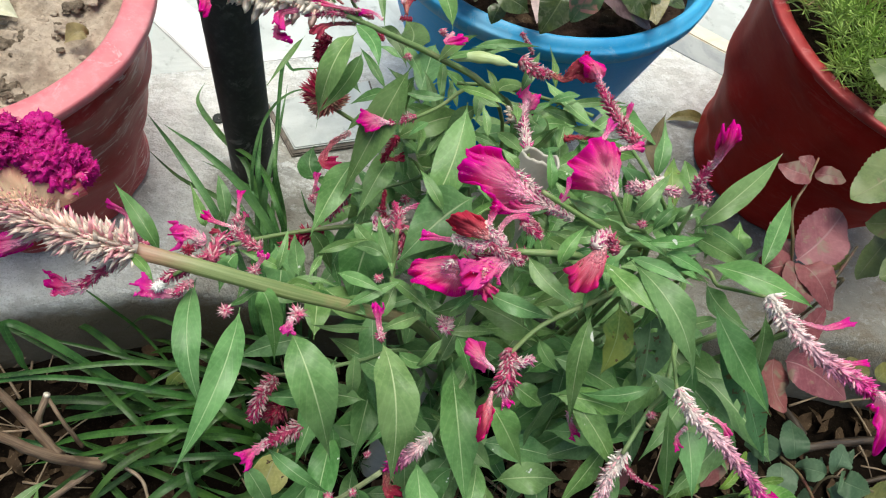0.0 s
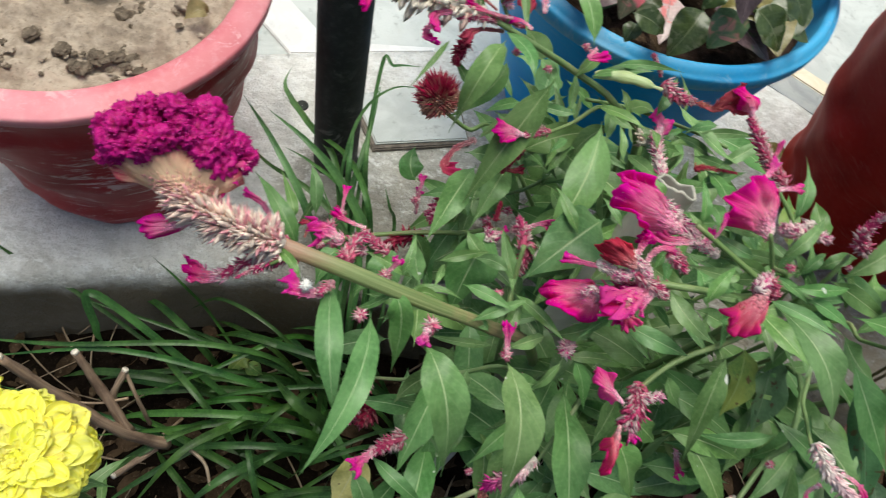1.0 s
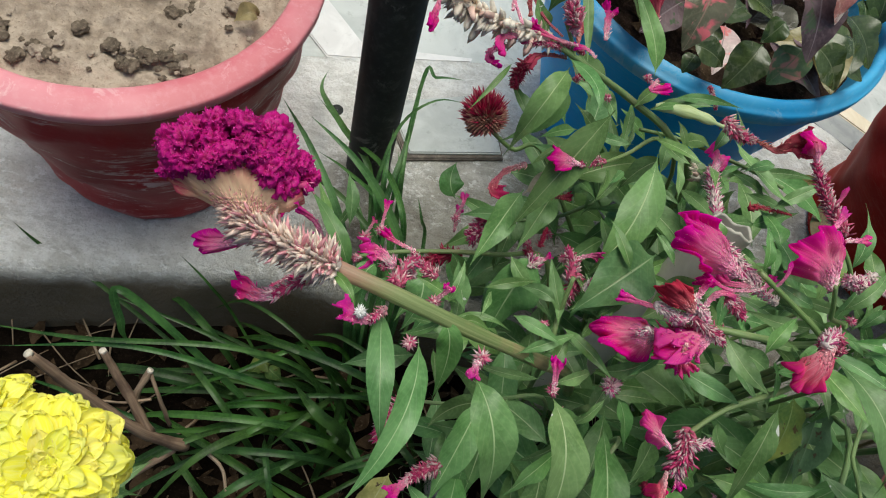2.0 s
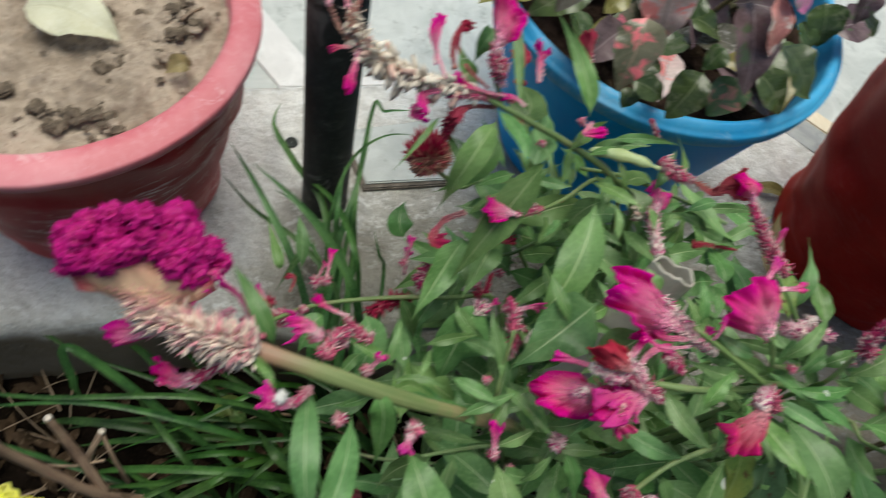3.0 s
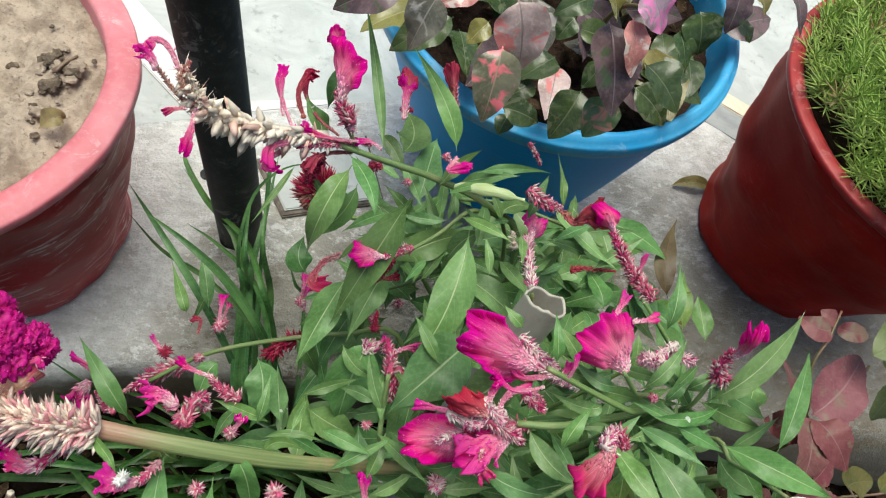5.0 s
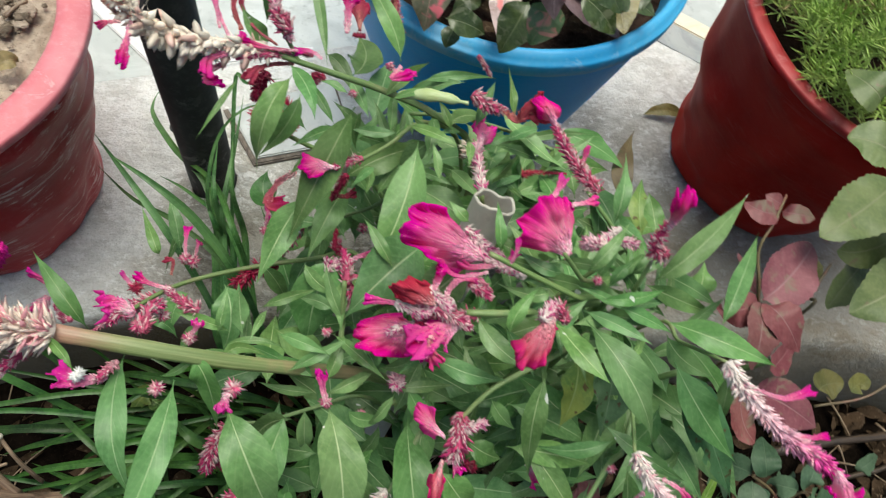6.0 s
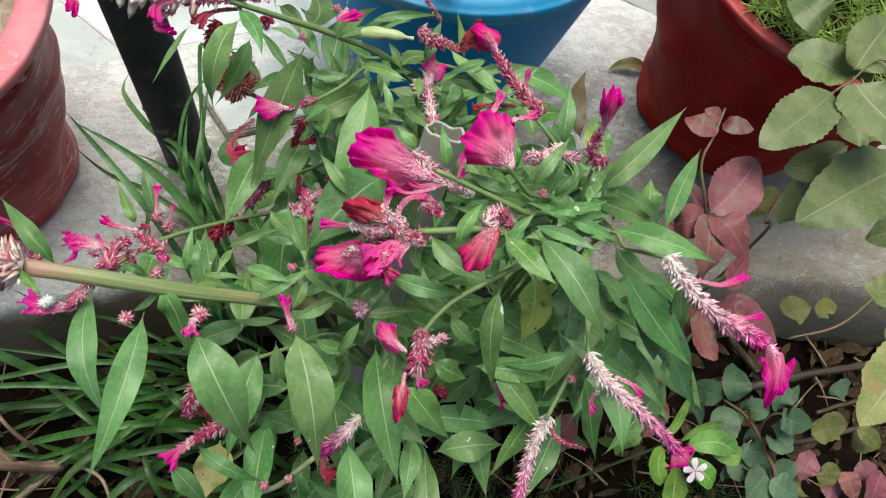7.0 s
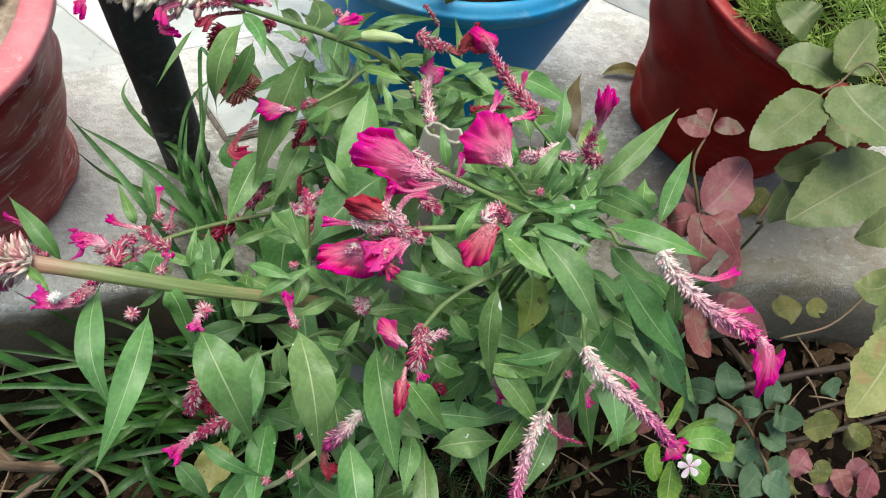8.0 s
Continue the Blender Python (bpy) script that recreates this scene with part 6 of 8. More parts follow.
stem(upper, [(0.041, 0.308, 0.310), (0.061, 0.326, 0.305), (0.086, 0.350, 0.300), (0.118, 0.355, 0.250), (0.125, 0.300, 0.100), (0.130, 0.300, -0.140)], 0.0011, 0.0020)
stem(upper, [(0.174, 0.283, 0.340), (0.189, 0.270, 0.330), (0.213, 0.264, 0.300), (0.221, 0.280, 0.260), (0.160, 0.260, 0.100), (0.130, 0.300, -0.140)], 0.0011, 0.0019)
stem(upper, [(0.119, 0.293, 0.310), (0.126, 0.287, 0.280), (0.135, 0.285, 0.240), (0.125, 0.285, 0.100), (0.130, 0.300, -0.140)], 0.0015, 0.0019)
stem(upper, [(-0.003, 0.361, 0.360), (0.003, 0.353, 0.355), (0.007, 0.348, 0.350)], 0.0011, 0.0012)
stem(upper, [(-0.001, 0.312, 0.190), (0.022, 0.328, 0.190), (0.054, 0.337, 0.200), (0.096, 0.356, 0.200), (0.120, 0.300, 0.100), (0.130, 0.300, -0.140)], 0.0012, 0.0017)
stem(upper, [(0.166, 0.330, 0.310), (0.146, 0.347, 0.300), (0.108, 0.364, 0.290), (0.076, 0.363, 0.290)], 0.0012, 0.0014)
pod(upper, (0.065, 0.343, 0.335), (0.106, 0.337, 0.340), 0.0032)
spike(upper, [(-0.010, 0.351, 0.355), (-0.035, 0.346, 0.360), (-0.055, 0.346, 0.363), (-0.073, 0.346, 0.370)], 0.0076, 0.0094, 210, "dry")
spike(upper, [(-0.073, 0.346, 0.370), (-0.082, 0.349, 0.385), (-0.080, 0.359, 0.390)], 0.0040, 0.0024, 60, "dryred")
spike(upper, [(-0.070, 0.346, 0.369), (-0.077, 0.350, 0.377), (-0.082, 0.355, 0.388)], 0.0066, 0.0050, 110, "dry")
tongue(upper, [(-0.082, 0.352, 0.385), (-0.089, 0.361, 0.395), (-0.095, 0.362, 0.398), (-0.098, 0.357, 0.397), (-0.101, 0.355, 0.396)], 0.0048, "pink", 1.0)
tongue(upper, [(-0.093, 0.348, 0.392), (-0.094, 0.351, 0.396), (-0.099, 0.355, 0.397)], 0.0052, "pink", 1.0)
spike(upper, [(-0.080, 0.344, 0.375), (-0.088, 0.349, 0.380), (-0.094, 0.353, 0.390)], 0.0024, 0.0016, 40, "dryred")
tongue(upper, [(-0.076, 0.344, 0.372), (-0.076, 0.330, 0.372), (-0.077, 0.318, 0.370)], 0.0044, "pink", 1.0)
tongue(upper, [(-0.080, 0.342, 0.374), (-0.085, 0.339, 0.376), (-0.090, 0.336, 0.376)], 0.0027, "rose", 1.0)
crest(upper, (-0.005, 0.360, 0.375), (-0.012, 0.387, 0.390), (-0.004, 0.380, 0.395), (0.008, 0.369, 0.390), 0.7, "pink")
crest(upper, (-0.011, 0.383, 0.388), (-0.016, 0.388, 0.392), (-0.012, 0.392, 0.396), (-0.007, 0.392, 0.394), 0.5, "pink")
spike(upper, [(0.002, 0.355, 0.365), (-0.003, 0.358, 0.372), (-0.007, 0.365, 0.378)], 0.0074, 0.0037, 60, "mix")
tongue(upper, [(-0.035, 0.355, 0.362), (-0.037, 0.366, 0.372), (-0.037, 0.376, 0.378)], 0.0032, "pink", 1.0)
tongue(upper, [(-0.024, 0.357, 0.360), (-0.028, 0.365, 0.370), (-0.024, 0.375, 0.375), (-0.020, 0.374, 0.375)], 0.0041, "red", 1.0)
crest(upper, (0.039, 0.467, 0.250), (0.029, 0.492, 0.250), (0.035, 0.497, 0.255), (0.046, 0.497, 0.250), 0.4, "red")
spike(upper, [(0.044, 0.462, 0.250), (0.034, 0.462, 0.250)], 0.0039, 0.0026, 16, "dark")
crest(upper, (0.062, 0.403, 0.335), (0.053, 0.421, 0.345), (0.057, 0.421, 0.350), (0.063, 0.422, 0.345), 0.5, "red")
spike(upper, [(0.065, 0.392, 0.330), (0.062, 0.407, 0.335), (0.060, 0.416, 0.340)], 0.0045, 0.0038, 60, "mix")
spike(upper, [(0.005, 0.352, 0.350), (-0.010, 0.346, 0.355), (-0.026, 0.341, 0.355)], 0.0040, 0.0021, 60, "mix")
tongue(upper, [(-0.016, 0.350, 0.357), (-0.022, 0.349, 0.360), (-0.024, 0.351, 0.362)], 0.0047, "pink", 1.0)
tongue(upper, [(-0.032, 0.341, 0.350), (-0.040, 0.335, 0.350), (-0.041, 0.333, 0.345), (-0.035, 0.336, 0.340)], 0.0053, "pink", 1.0)
spike(upper, [(0.014, 0.357, 0.345), (0.002, 0.353, 0.352)], 0.0028, 0.0018, 30, "mix")
bud(upper, (0.059, 0.363, 0.335), 0.0043, "pink")
tongue(upper, [(0.061, 0.361, 0.335), (0.067, 0.359, 0.335), (0.075, 0.359, 0.335)], 0.0033, "pink", 1.0)
bud(upper, (0.016, 0.351, 0.330), 0.0042, "pink")
bud(upper, (0.038, 0.348, 0.325), 0.0043, "pink")
spike(upper, [(0.110, 0.349, 0.334), (0.121, 0.342, 0.332), (0.130, 0.338, 0.335)], 0.0066, 0.0039, 80, "mix")
tongue(upper, [(0.128, 0.333, 0.340), (0.132, 0.321, 0.350), (0.137, 0.321, 0.358), (0.144, 0.320, 0.362)], 0.0084, "red", 1.4)
crest(upper, (0.153, 0.314, 0.355), (0.139, 0.318, 0.362), (0.142, 0.323, 0.368), (0.154, 0.323, 0.362), 0.7, "pink")
spike(upper, [(0.181, 0.284, 0.338), (0.165, 0.297, 0.347), (0.152, 0.314, 0.356)], 0.0063, 0.0046, 130, "mix")
tongue(upper, [(0.169, 0.295, 0.345), (0.170, 0.298, 0.350), (0.171, 0.303, 0.355)], 0.0028, "pink", 1.0)
spike(upper, [(0.119, 0.295, 0.310), (0.117, 0.315, 0.310), (0.116, 0.330, 0.310)], 0.0059, 0.0051, 90, "white")
crest(upper, (0.118, 0.326, 0.310), (0.115, 0.345, 0.308), (0.122, 0.351, 0.305), (0.131, 0.341, 0.303), 0.7, "pink")
spike(upper, [(0.113, 0.326, 0.300), (0.110, 0.338, 0.300)], 0.0045, 0.0032, 40, "dry")
spike(upper, [(0.122, 0.410, 0.300), (0.128, 0.405, 0.295), (0.133, 0.400, 0.290)], 0.0031, 0.0023, 36, "mix")
spike(upper, [(0.148, 0.315, 0.300), (0.155, 0.318, 0.300), (0.178, 0.319, 0.300)], 0.0038, 0.0018, 40, "red")
crest(upper, (0.030, 0.303, 0.312), (0.018, 0.295, 0.313), (0.011, 0.302, 0.314), (0.015, 0.313, 0.314), 0.5, "pink")
spike(upper, [(0.046, 0.313, 0.309), (0.038, 0.309, 0.310), (0.029, 0.303, 0.312)], 0.0043, 0.0032, 44, "mix")
tongue(upper, [(0.005, 0.317, 0.280), (-0.007, 0.314, 0.270), (-0.012, 0.302, 0.265), (-0.002, 0.303, 0.260)], 0.0061, "rose", 1.4)
spike(upper, [(0.037, 0.318, 0.280), (0.032, 0.313, 0.270), (0.028, 0.310, 0.260)], 0.0046, 0.0032, 40, "dark")
tongue(upper, [(0.028, 0.313, 0.260), (0.036, 0.313, 0.260), (0.043, 0.316, 0.260)], 0.0036, "red", 1.0)
spike(upper, [(0.003, 0.327, 0.200), (-0.004, 0.315, 0.200), (-0.012, 0.303, 0.195)], 0.0061, 0.0068, 60, "mix")
bud(upper, (0.050, 0.325, 0.190), 0.0063, "pink")
bud(upper, (0.032, 0.306, 0.200), 0.0057, "pink")
bud(upper, (0.034, 0.300, 0.200), 0.0061, "dark")
tongue(upper, [(-0.020, 0.317, 0.170), (-0.021, 0.327, 0.180), (-0.020, 0.334, 0.180)], 0.0043, "pink", 1.0)
spike(upper, [(0.032, 0.270, 0.232), (0.031, 0.276, 0.235)], 0.0063, 0.0055, 44, "white")
tongue(upper, [(0.035, 0.275, 0.235), (0.040, 0.279, 0.240)], 0.0026, "pink", 1.0)
tongue(upper, [(-0.017, 0.351, 0.356), (-0.029, 0.342, 0.358), (-0.038, 0.335, 0.360), (-0.038, 0.323, 0.362)], 0.0042, "pink", 1.2)
tongue(upper, [(0.007, 0.350, 0.356), (-0.006, 0.348, 0.358), (-0.016, 0.348, 0.360), (-0.022, 0.349, 0.362)], 0.0030, "pink", 1.0)
tongue(upper, [(-0.004, 0.349, 0.360), (-0.017, 0.358, 0.362), (-0.025, 0.371, 0.364), (-0.025, 0.381, 0.366)], 0.0022, "red", 1.0)
tongue(upper, [(-0.028, 0.347, 0.362), (-0.035, 0.361, 0.364), (-0.040, 0.373, 0.366), (-0.039, 0.383, 0.368)], 0.0026, "pink", 1.0)
tongue(upper, [(0.004, 0.350, 0.345), (-0.008, 0.346, 0.347), (-0.015, 0.340, 0.349), (-0.019, 0.331, 0.351)], 0.0040, "red", 1.2)
tongue(upper, [(0.020, 0.351, 0.350), (0.013, 0.354, 0.352), (0.005, 0.351, 0.354)], 0.0026, "pink", 1.0)
spike(upper, [(0.001, 0.350, 0.352), (-0.012, 0.349, 0.352), (-0.024, 0.349, 0.352)], 0.0038, 0.0022, 50, "pink")
spike(upper, [(-0.014, 0.361, 0.320), (-0.018, 0.352, 0.320), (-0.019, 0.341, 0.320)], 0.0062, 0.0045, 60, "dark")
spike(upper, [(0.014, 0.347, 0.340), (0.021, 0.346, 0.340)], 0.0040, 0.0030, 24, "dark")
spike(upper, [(-0.005, 0.373, 0.362), (-0.001, 0.361, 0.362), (0.003, 0.352, 0.362)], 0.0030, 0.0042, 40, "white")
tongue(upper, [(0.066, 0.364, 0.335), (0.061, 0.353, 0.337), (0.072, 0.355, 0.339)], 0.0040, "pink", 1.0)
tongue(upper, [(0.032, 0.390, 0.330), (0.032, 0.407, 0.332), (0.033, 0.417, 0.334)], 0.0060, "pink", 1.4)
seed_head(upper, (-0.019, 0.395, 0.220), (-0.034, 0.410, 0.240), 0.0204)
stem(upper, [(-0.013, 0.389, 0.215), (0.010, 0.388, 0.200), (0.039, 0.386, 0.200), (0.120, 0.300, 0.100), (0.130, 0.300, -0.140)], 0.0018, 0.0021)


def small_leaves(plant, box, n, key):
    """Narrow young leaves that crowd the shoot tips."""
    r = random.Random(key)
    for _ in range(n):
        x, y, z = (r.uniform(*b) for b in box)
        a = r.uniform(0, 6.283)
        length = r.uniform(0.022, 0.042)
        d = V3((math.cos(a), math.sin(a), r.uniform(0.0, 0.6))).normalized()
        p = V3((x, y, z))
        leaf(plant, p, p + d * length * 0.5 + V3((0, 0, 0.003)), p + d * length, length * r.uniform(0.16, 0.26))


def filler(plant, box, n, key, size=(0.05, 0.085)):
    """Inner leaves of the bush, in the shade of the outer ones."""
    r = random.Random(key)
    for _ in range(n):
        x, y, z = (r.uniform(*b) for b in box)
        a = r.uniform(0, 6.283)
        length = r.uniform(*size)
        d = V3((math.cos(a), math.sin(a) - 0.25, r.uniform(-0.5, 0.1))).normalized()
        p = V3((x, y, z))
        leaf(plant, p, p + d * length * 0.5 + V3((0, 0, 0.008)), p + d * length, length * r.uniform(0.24, 0.36))


filler(front, ((0.02, 0.24), (0.14, 0.27), (0.08, 0.20)), 34, 21)
filler(front, ((-0.03, 0.27), (0.13, 0.25), (0.0, 0.16)), 18, 22)
filler(upper, ((0.03, 0.22), (0.27, 0.40), (0.03, 0.20)), 40, 23)
filler(front, ((0.0, 0.13), (0.06, 0.16), (0.05, 0.18)), 22, 26)
filler(upper, ((0.17, 0.27), (0.28, 0.37), (0.0, 0.14)), 26, 25)
filler(upper, ((-0.03, 0.10), (0.26, 0.36), (-0.02, 0.17)), 24, 24, (0.03, 0.07))
filler(front, ((-0.01, 0.12), (0.11, 0.20), (0.13, 0.235)), 30, 27, (0.045, 0.075))
filler(front, ((0.10, 0.24), (0.13, 0.23), (0.14, 0.26)), 22, 28, (0.045, 0.075))
filler(upper, ((0.08, 0.24), (0.22, 0.31), (-0.02, 0.14)), 34, 29, (0.045, 0.075))
filler(upper, ((0.00, 0.15), (0.31, 0.40), (0.15, 0.285)), 46, 30, (0.045, 0.075))
filler(upper, ((0.10, 0.20), (0.31, 0.38), (0.10, 0.27)), 22, 31, (0.045, 0.075))
filler(front, ((0.18, 0.30), (0.20, 0.28), (0.08, 0.21)), 30, 32, (0.045, 0.075))
filler(upper, ((0.18, 0.26), (0.33, 0.385), (0.10, 0.21)), 22, 33, (0.045, 0.075))
filler(front, ((0.21, 0.31), (0.15, 0.21), (0.12, 0.24)), 20, 34, (0.05, 0.085))
small_leaves(upper, ((0.03, 0.17), (0.31, 0.37), (0.24, 0.32)), 34, 76)
for sx in (-0.03, 0.02, 0.06, 0.09):
    stem(front, [(0.14 + sx * 2.2, 0.19 + sx * 0.3, 0.24), (0.14 + sx * 1.2, 0.21, 0.05), (0.14 + sx * 0.3, 0.225, SOIL_Z)], 0.0022, 0.0045)


small_leaves(front, ((0.15, 0.23), (0.20, 0.26), (0.29, 0.33)), 60, 71)
small_leaves(front, ((0.06, 0.15), (0.20, 0.27), (0.26, 0.31)), 18, 72)
small_leaves(front, ((-0.05, 0.05), (0.18, 0.24), (0.25, 0.30)), 10, 73)
small_leaves(upper, ((0.04, 0.15), (0.29, 0.36), (0.26, 0.32)), 18, 74)
small_leaves(upper, ((-0.02, 0.05), (0.30, 0.36), (0.20, 0.32)), 10, 75)

leaf(upper, (0.025, 0.352, 0.195), (0.042, 0.356, 0.212), (0.057, 0.334, 0.228), 0.021, "straw")

# ---- strap-leaved clumps
lily = thing("strap_leaf_clump", (-0.055, 0.27, SOIL_Z), "dark green strap-leaved clump arching over the ledge", "grass clump")
blade(lily, [(-0.195, 0.443, 0.111), (-0.155, 0.396, 0.112), (-0.115, 0.350, 0.080), (-0.092, 0.320, 0.000), (-0.080, 0.285, -0.140)], 0.0073, LILY)
blade(lily, [(-0.153, 0.383, 0.178), (-0.115, 0.360, 0.175), (-0.082, 0.339, 0.155), (-0.050, 0.308, 0.110), (-0.040, 0.297, -0.020), (-0.045, 0.283, -0.140)], 0.0078, LILY)
blade(lily, [(-0.183, 0.578, 0.006), (-0.182, 0.545, 0.022), (-0.173, 0.518, 0.034), (-0.139, 0.466, 0.058), (-0.104, 0.428, 0.058), (-0.086, 0.370, 0.030), (-0.080, 0.297, -0.020), (-0.066, 0.283, -0.140)], 0.0068, LILY)
blade(lily, [(-0.211, 0.445, 0.050), (-0.164, 0.400, 0.070), (-0.115, 0.371, 0.080), (-0.071, 0.335, 0.060), (-0.067, 0.297, -0.020), (-0.063, 0.283, -0.140)], 0.0053, LILY)
blade(lily, [(-0.179, 0.518, 0.030), (-0.132, 0.458, 0.060), (-0.089, 0.412, 0.090), (-0.061, 0.355, 0.110), (-0.051, 0.335, 0.050), (-0.047, 0.297, -0.020), (-0.051, 0.283, -0.140)], 0.0057, LILY)
blade(lily, [(-0.162, 0.456, 0.020), (-0.126, 0.429, 0.040), (-0.079, 0.384, 0.060), (-0.060, 0.344, 0.020), (-0.056, 0.297, -0.020), (-0.056, 0.283, -0.140)], 0.0051, LILY)
blade(lily, [(-0.072, 0.508, 0.100), (-0.073, 0.442, 0.100), (-0.079, 0.387, 0.080), (-0.081, 0.369, 0.030), (-0.077, 0.297, -0.020), (-0.069, 0.283, -0.140)], 0.0063, LILY)
blade(lily, [(-0.024, 0.489, 0.120), (-0.057, 0.457, 0.150), (-0.082, 0.437, 0.130), (-0.091, 0.396, 0.100), (-0.089, 0.374, 0.040), (-0.085, 0.297, -0.020), (-0.073, 0.283, -0.140)], 0.0033, LILY)
blade(lily, [(-0.033, 0.517, 0.120), (-0.061, 0.492, 0.140), (-0.074, 0.481, 0.130), (-0.070, 0.297, -0.020), (-0.064, 0.283, -0.140)], 0.0038, LILY)
blade(lily, [(-0.089, 0.451, 0.100), (-0.086, 0.398, 0.100), (-0.082, 0.377, 0.050), (-0.078, 0.297, -0.020), (-0.069, 0.283, -0.140)], 0.0066, LILY)
blade(lily, [(-0.079, 0.434, 0.090), (-0.069, 0.396, 0.080), (-0.064, 0.379, 0.020), (-0.060, 0.297, -0.020), (-0.058, 0.283, -0.140)], 0.0065, LILY)
blade(lily, [(-0.049, 0.408, 0.060), (-0.040, 0.389, 0.050), (-0.031, 0.381, 0.020), (-0.027, 0.297, -0.020), (-0.039, 0.283, -0.140)], 0.0042, LILY)
blade(lily, [(-0.108, 0.390, 0.060), (-0.094, 0.367, 0.050), (-0.087, 0.369, 0.000), (-0.083, 0.297, -0.030), (-0.072, 0.283, -0.140)], 0.0051, LILY)
blade(lily, [(-0.098, 0.400, 0.080), (-0.086, 0.378, 0.070), (-0.076, 0.375, 0.020), (-0.072, 0.297, -0.020), (-0.066, 0.283, -0.140)], 0.0065, LILY)
blade(lily, [(-0.119, 0.400, 0.050), (-0.092, 0.366, 0.030), (-0.088, 0.297, -0.020), (-0.075, 0.283, -0.140)], 0.0064, LILY)
blade(lily, [(-0.074, 0.455, 0.110), (-0.070, 0.402, 0.100), (-0.063, 0.380, 0.030), (-0.059, 0.297, -0.020), (-0.058, 0.283, -0.140)], 0.0055, LILY)
clump = thing("strap_leaf_clump", (-0.10, 0.17, SOIL_Z), "dense low clump of dark green grassy blades", "grass clump")
blade(clump, [(-0.314, 0.257, 0.000), (-0.194, 0.242, -0.020), (-0.075, 0.226, -0.080), (-0.075, 0.160, -0.140)], 0.0054)
blade(clump, [(-0.384, 0.191, -0.020), (-0.261, 0.213, 0.000), (-0.141, 0.211, -0.030), (-0.094, 0.208, -0.100), (-0.075, 0.160, -0.140)], 0.0066)
blade(clump, [(-0.417, 0.212, -0.040), (-0.310, 0.210, 0.000), (-0.178, 0.233, 0.000), (-0.102, 0.233, -0.060), (-0.075, 0.160, -0.140)], 0.0053)
blade(clump, [(-0.217, 0.079, -0.030), (-0.178, 0.135, 0.000), (-0.131, 0.177, -0.030), (-0.094, 0.208, -0.100), (-0.075, 0.160, -0.140)], 0.0086)
blade(clump, [(-0.175, 0.087, -0.030), (-0.132, 0.128, -0.020), (-0.083, 0.165, -0.080), (-0.075, 0.160, -0.140)], 0.0103)
blade(clump, [(-0.406, 0.295, 0.020), (-0.384, 0.287, 0.000), (-0.336, 0.273, -0.020), (-0.255, 0.241, -0.060), (-0.075, 0.160, -0.140)], 0.0044)
blade(clump, [(-0.255, 0.303, 0.020), (-0.223, 0.287, 0.000), (-0.189, 0.269, -0.060), (-0.075, 0.160, -0.140)], 0.0030)
blade(clump, [(-0.248, 0.180, -0.050), (-0.175, 0.217, -0.020), (-0.111, 0.265, -0.030), (-0.071, 0.265, -0.100), (-0.075, 0.160, -0.140)], 0.0052)
blade(clump, [(-0.284, 0.142, -0.060), (-0.171, 0.165, -0.030), (-0.093, 0.200, -0.060), (-0.075, 0.160, -0.140)], 0.0069)
blade(clump, [(-0.274, 0.216, 0.000), (-0.278, 0.224, 0.020), (-0.269, 0.244, 0.040), (-0.075, 0.160, -0.140)], 0.0070)
blade(clump, [(-0.121, 0.218, -0.020), (-0.092, 0.192, 0.000), (-0.060, 0.182, -0.050), (-0.075, 0.160, -0.140)], 0.0112)
blade(clump, [(-0.130, 0.153, -0.030), (-0.101, 0.185, 0.000), (-0.075, 0.221, -0.060), (-0.075, 0.160, -0.140)], 0.0058)
leaf(clump, (-0.148, 0.247, -0.080), (-0.161, 0.244, -0.070), (-0.177, 0.221, -0.090), 0.0237, "yellowing")
leaf(clump, (-0.159, 0.245, -0.080), (-0.148, 0.238, -0.080), (-0.139, 0.236, -0.090), 0.0179, "yellowing")
r = random.Random(31)
for _ in range(60):
    x0, y0 = r.uniform(-0.16, 0.05), r.uniform(0.07, 0.25)
    a = r.gauss(3.25, 0.75)
    reach, rise = r.uniform(0.08, 0.26), r.uniform(0.03, 0.13)
    dx, dy = math.cos(a), math.sin(a) * 0.8
    p0 = V3((x0, y0, SOIL_Z))
    p1 = p0 + V3((dx * reach * 0.35, dy * reach * 0.35, rise))
    p2 = p0 + V3((dx * reach * 0.75, dy * reach * 0.75, rise * 1.05))
    p3 = p0 + V3((dx * reach, dy * reach, rise * r.uniform(0.5, 0.85)))
    p3.y, p2.y = min(p3.y, 0.29), min(p2.y, 0.285)
    blade(clump, [p3, p2, p1, p0], r.uniform(0.0035, 0.0090))

# ---- roses, briar, periwinkle
rose = thing("rose_bush", (0.36, 0.2, SOIL_Z), "rose bush with toothed green and reddish young leaflets", "rose bush")
rose_leaf(rose, (0.443, 0.413, 0.290), (0.430, 0.417, 0.300), (0.422, 0.442, 0.290), 0.0302)
rose_leaf(rose, (0.416, 0.332, 0.320), (0.399, 0.349, 0.320), (0.379, 0.357, 0.315), 0.0347)
rose_leaf(rose, (0.423, 0.353, 0.320), (0.429, 0.346, 0.320), (0.432, 0.333, 0.320), 0.0183)
rose_leaf(rose, (0.386, 0.311, 0.335), (0.353, 0.287, 0.335), (0.323, 0.269, 0.330), 0.0321)
rose_leaf(rose, (0.413, 0.334, 0.330), (0.427, 0.351, 0.335), (0.459, 0.381, 0.330), 0.0365)
rose_leaf(rose, (0.399, 0.315, 0.340), (0.407, 0.292, 0.340), (0.427, 0.268, 0.340), 0.0491)
rose_leaf(rose, (0.426, 0.299, 0.290), (0.393, 0.283, 0.290), (0.378, 0.287, 0.280), 0.0239)
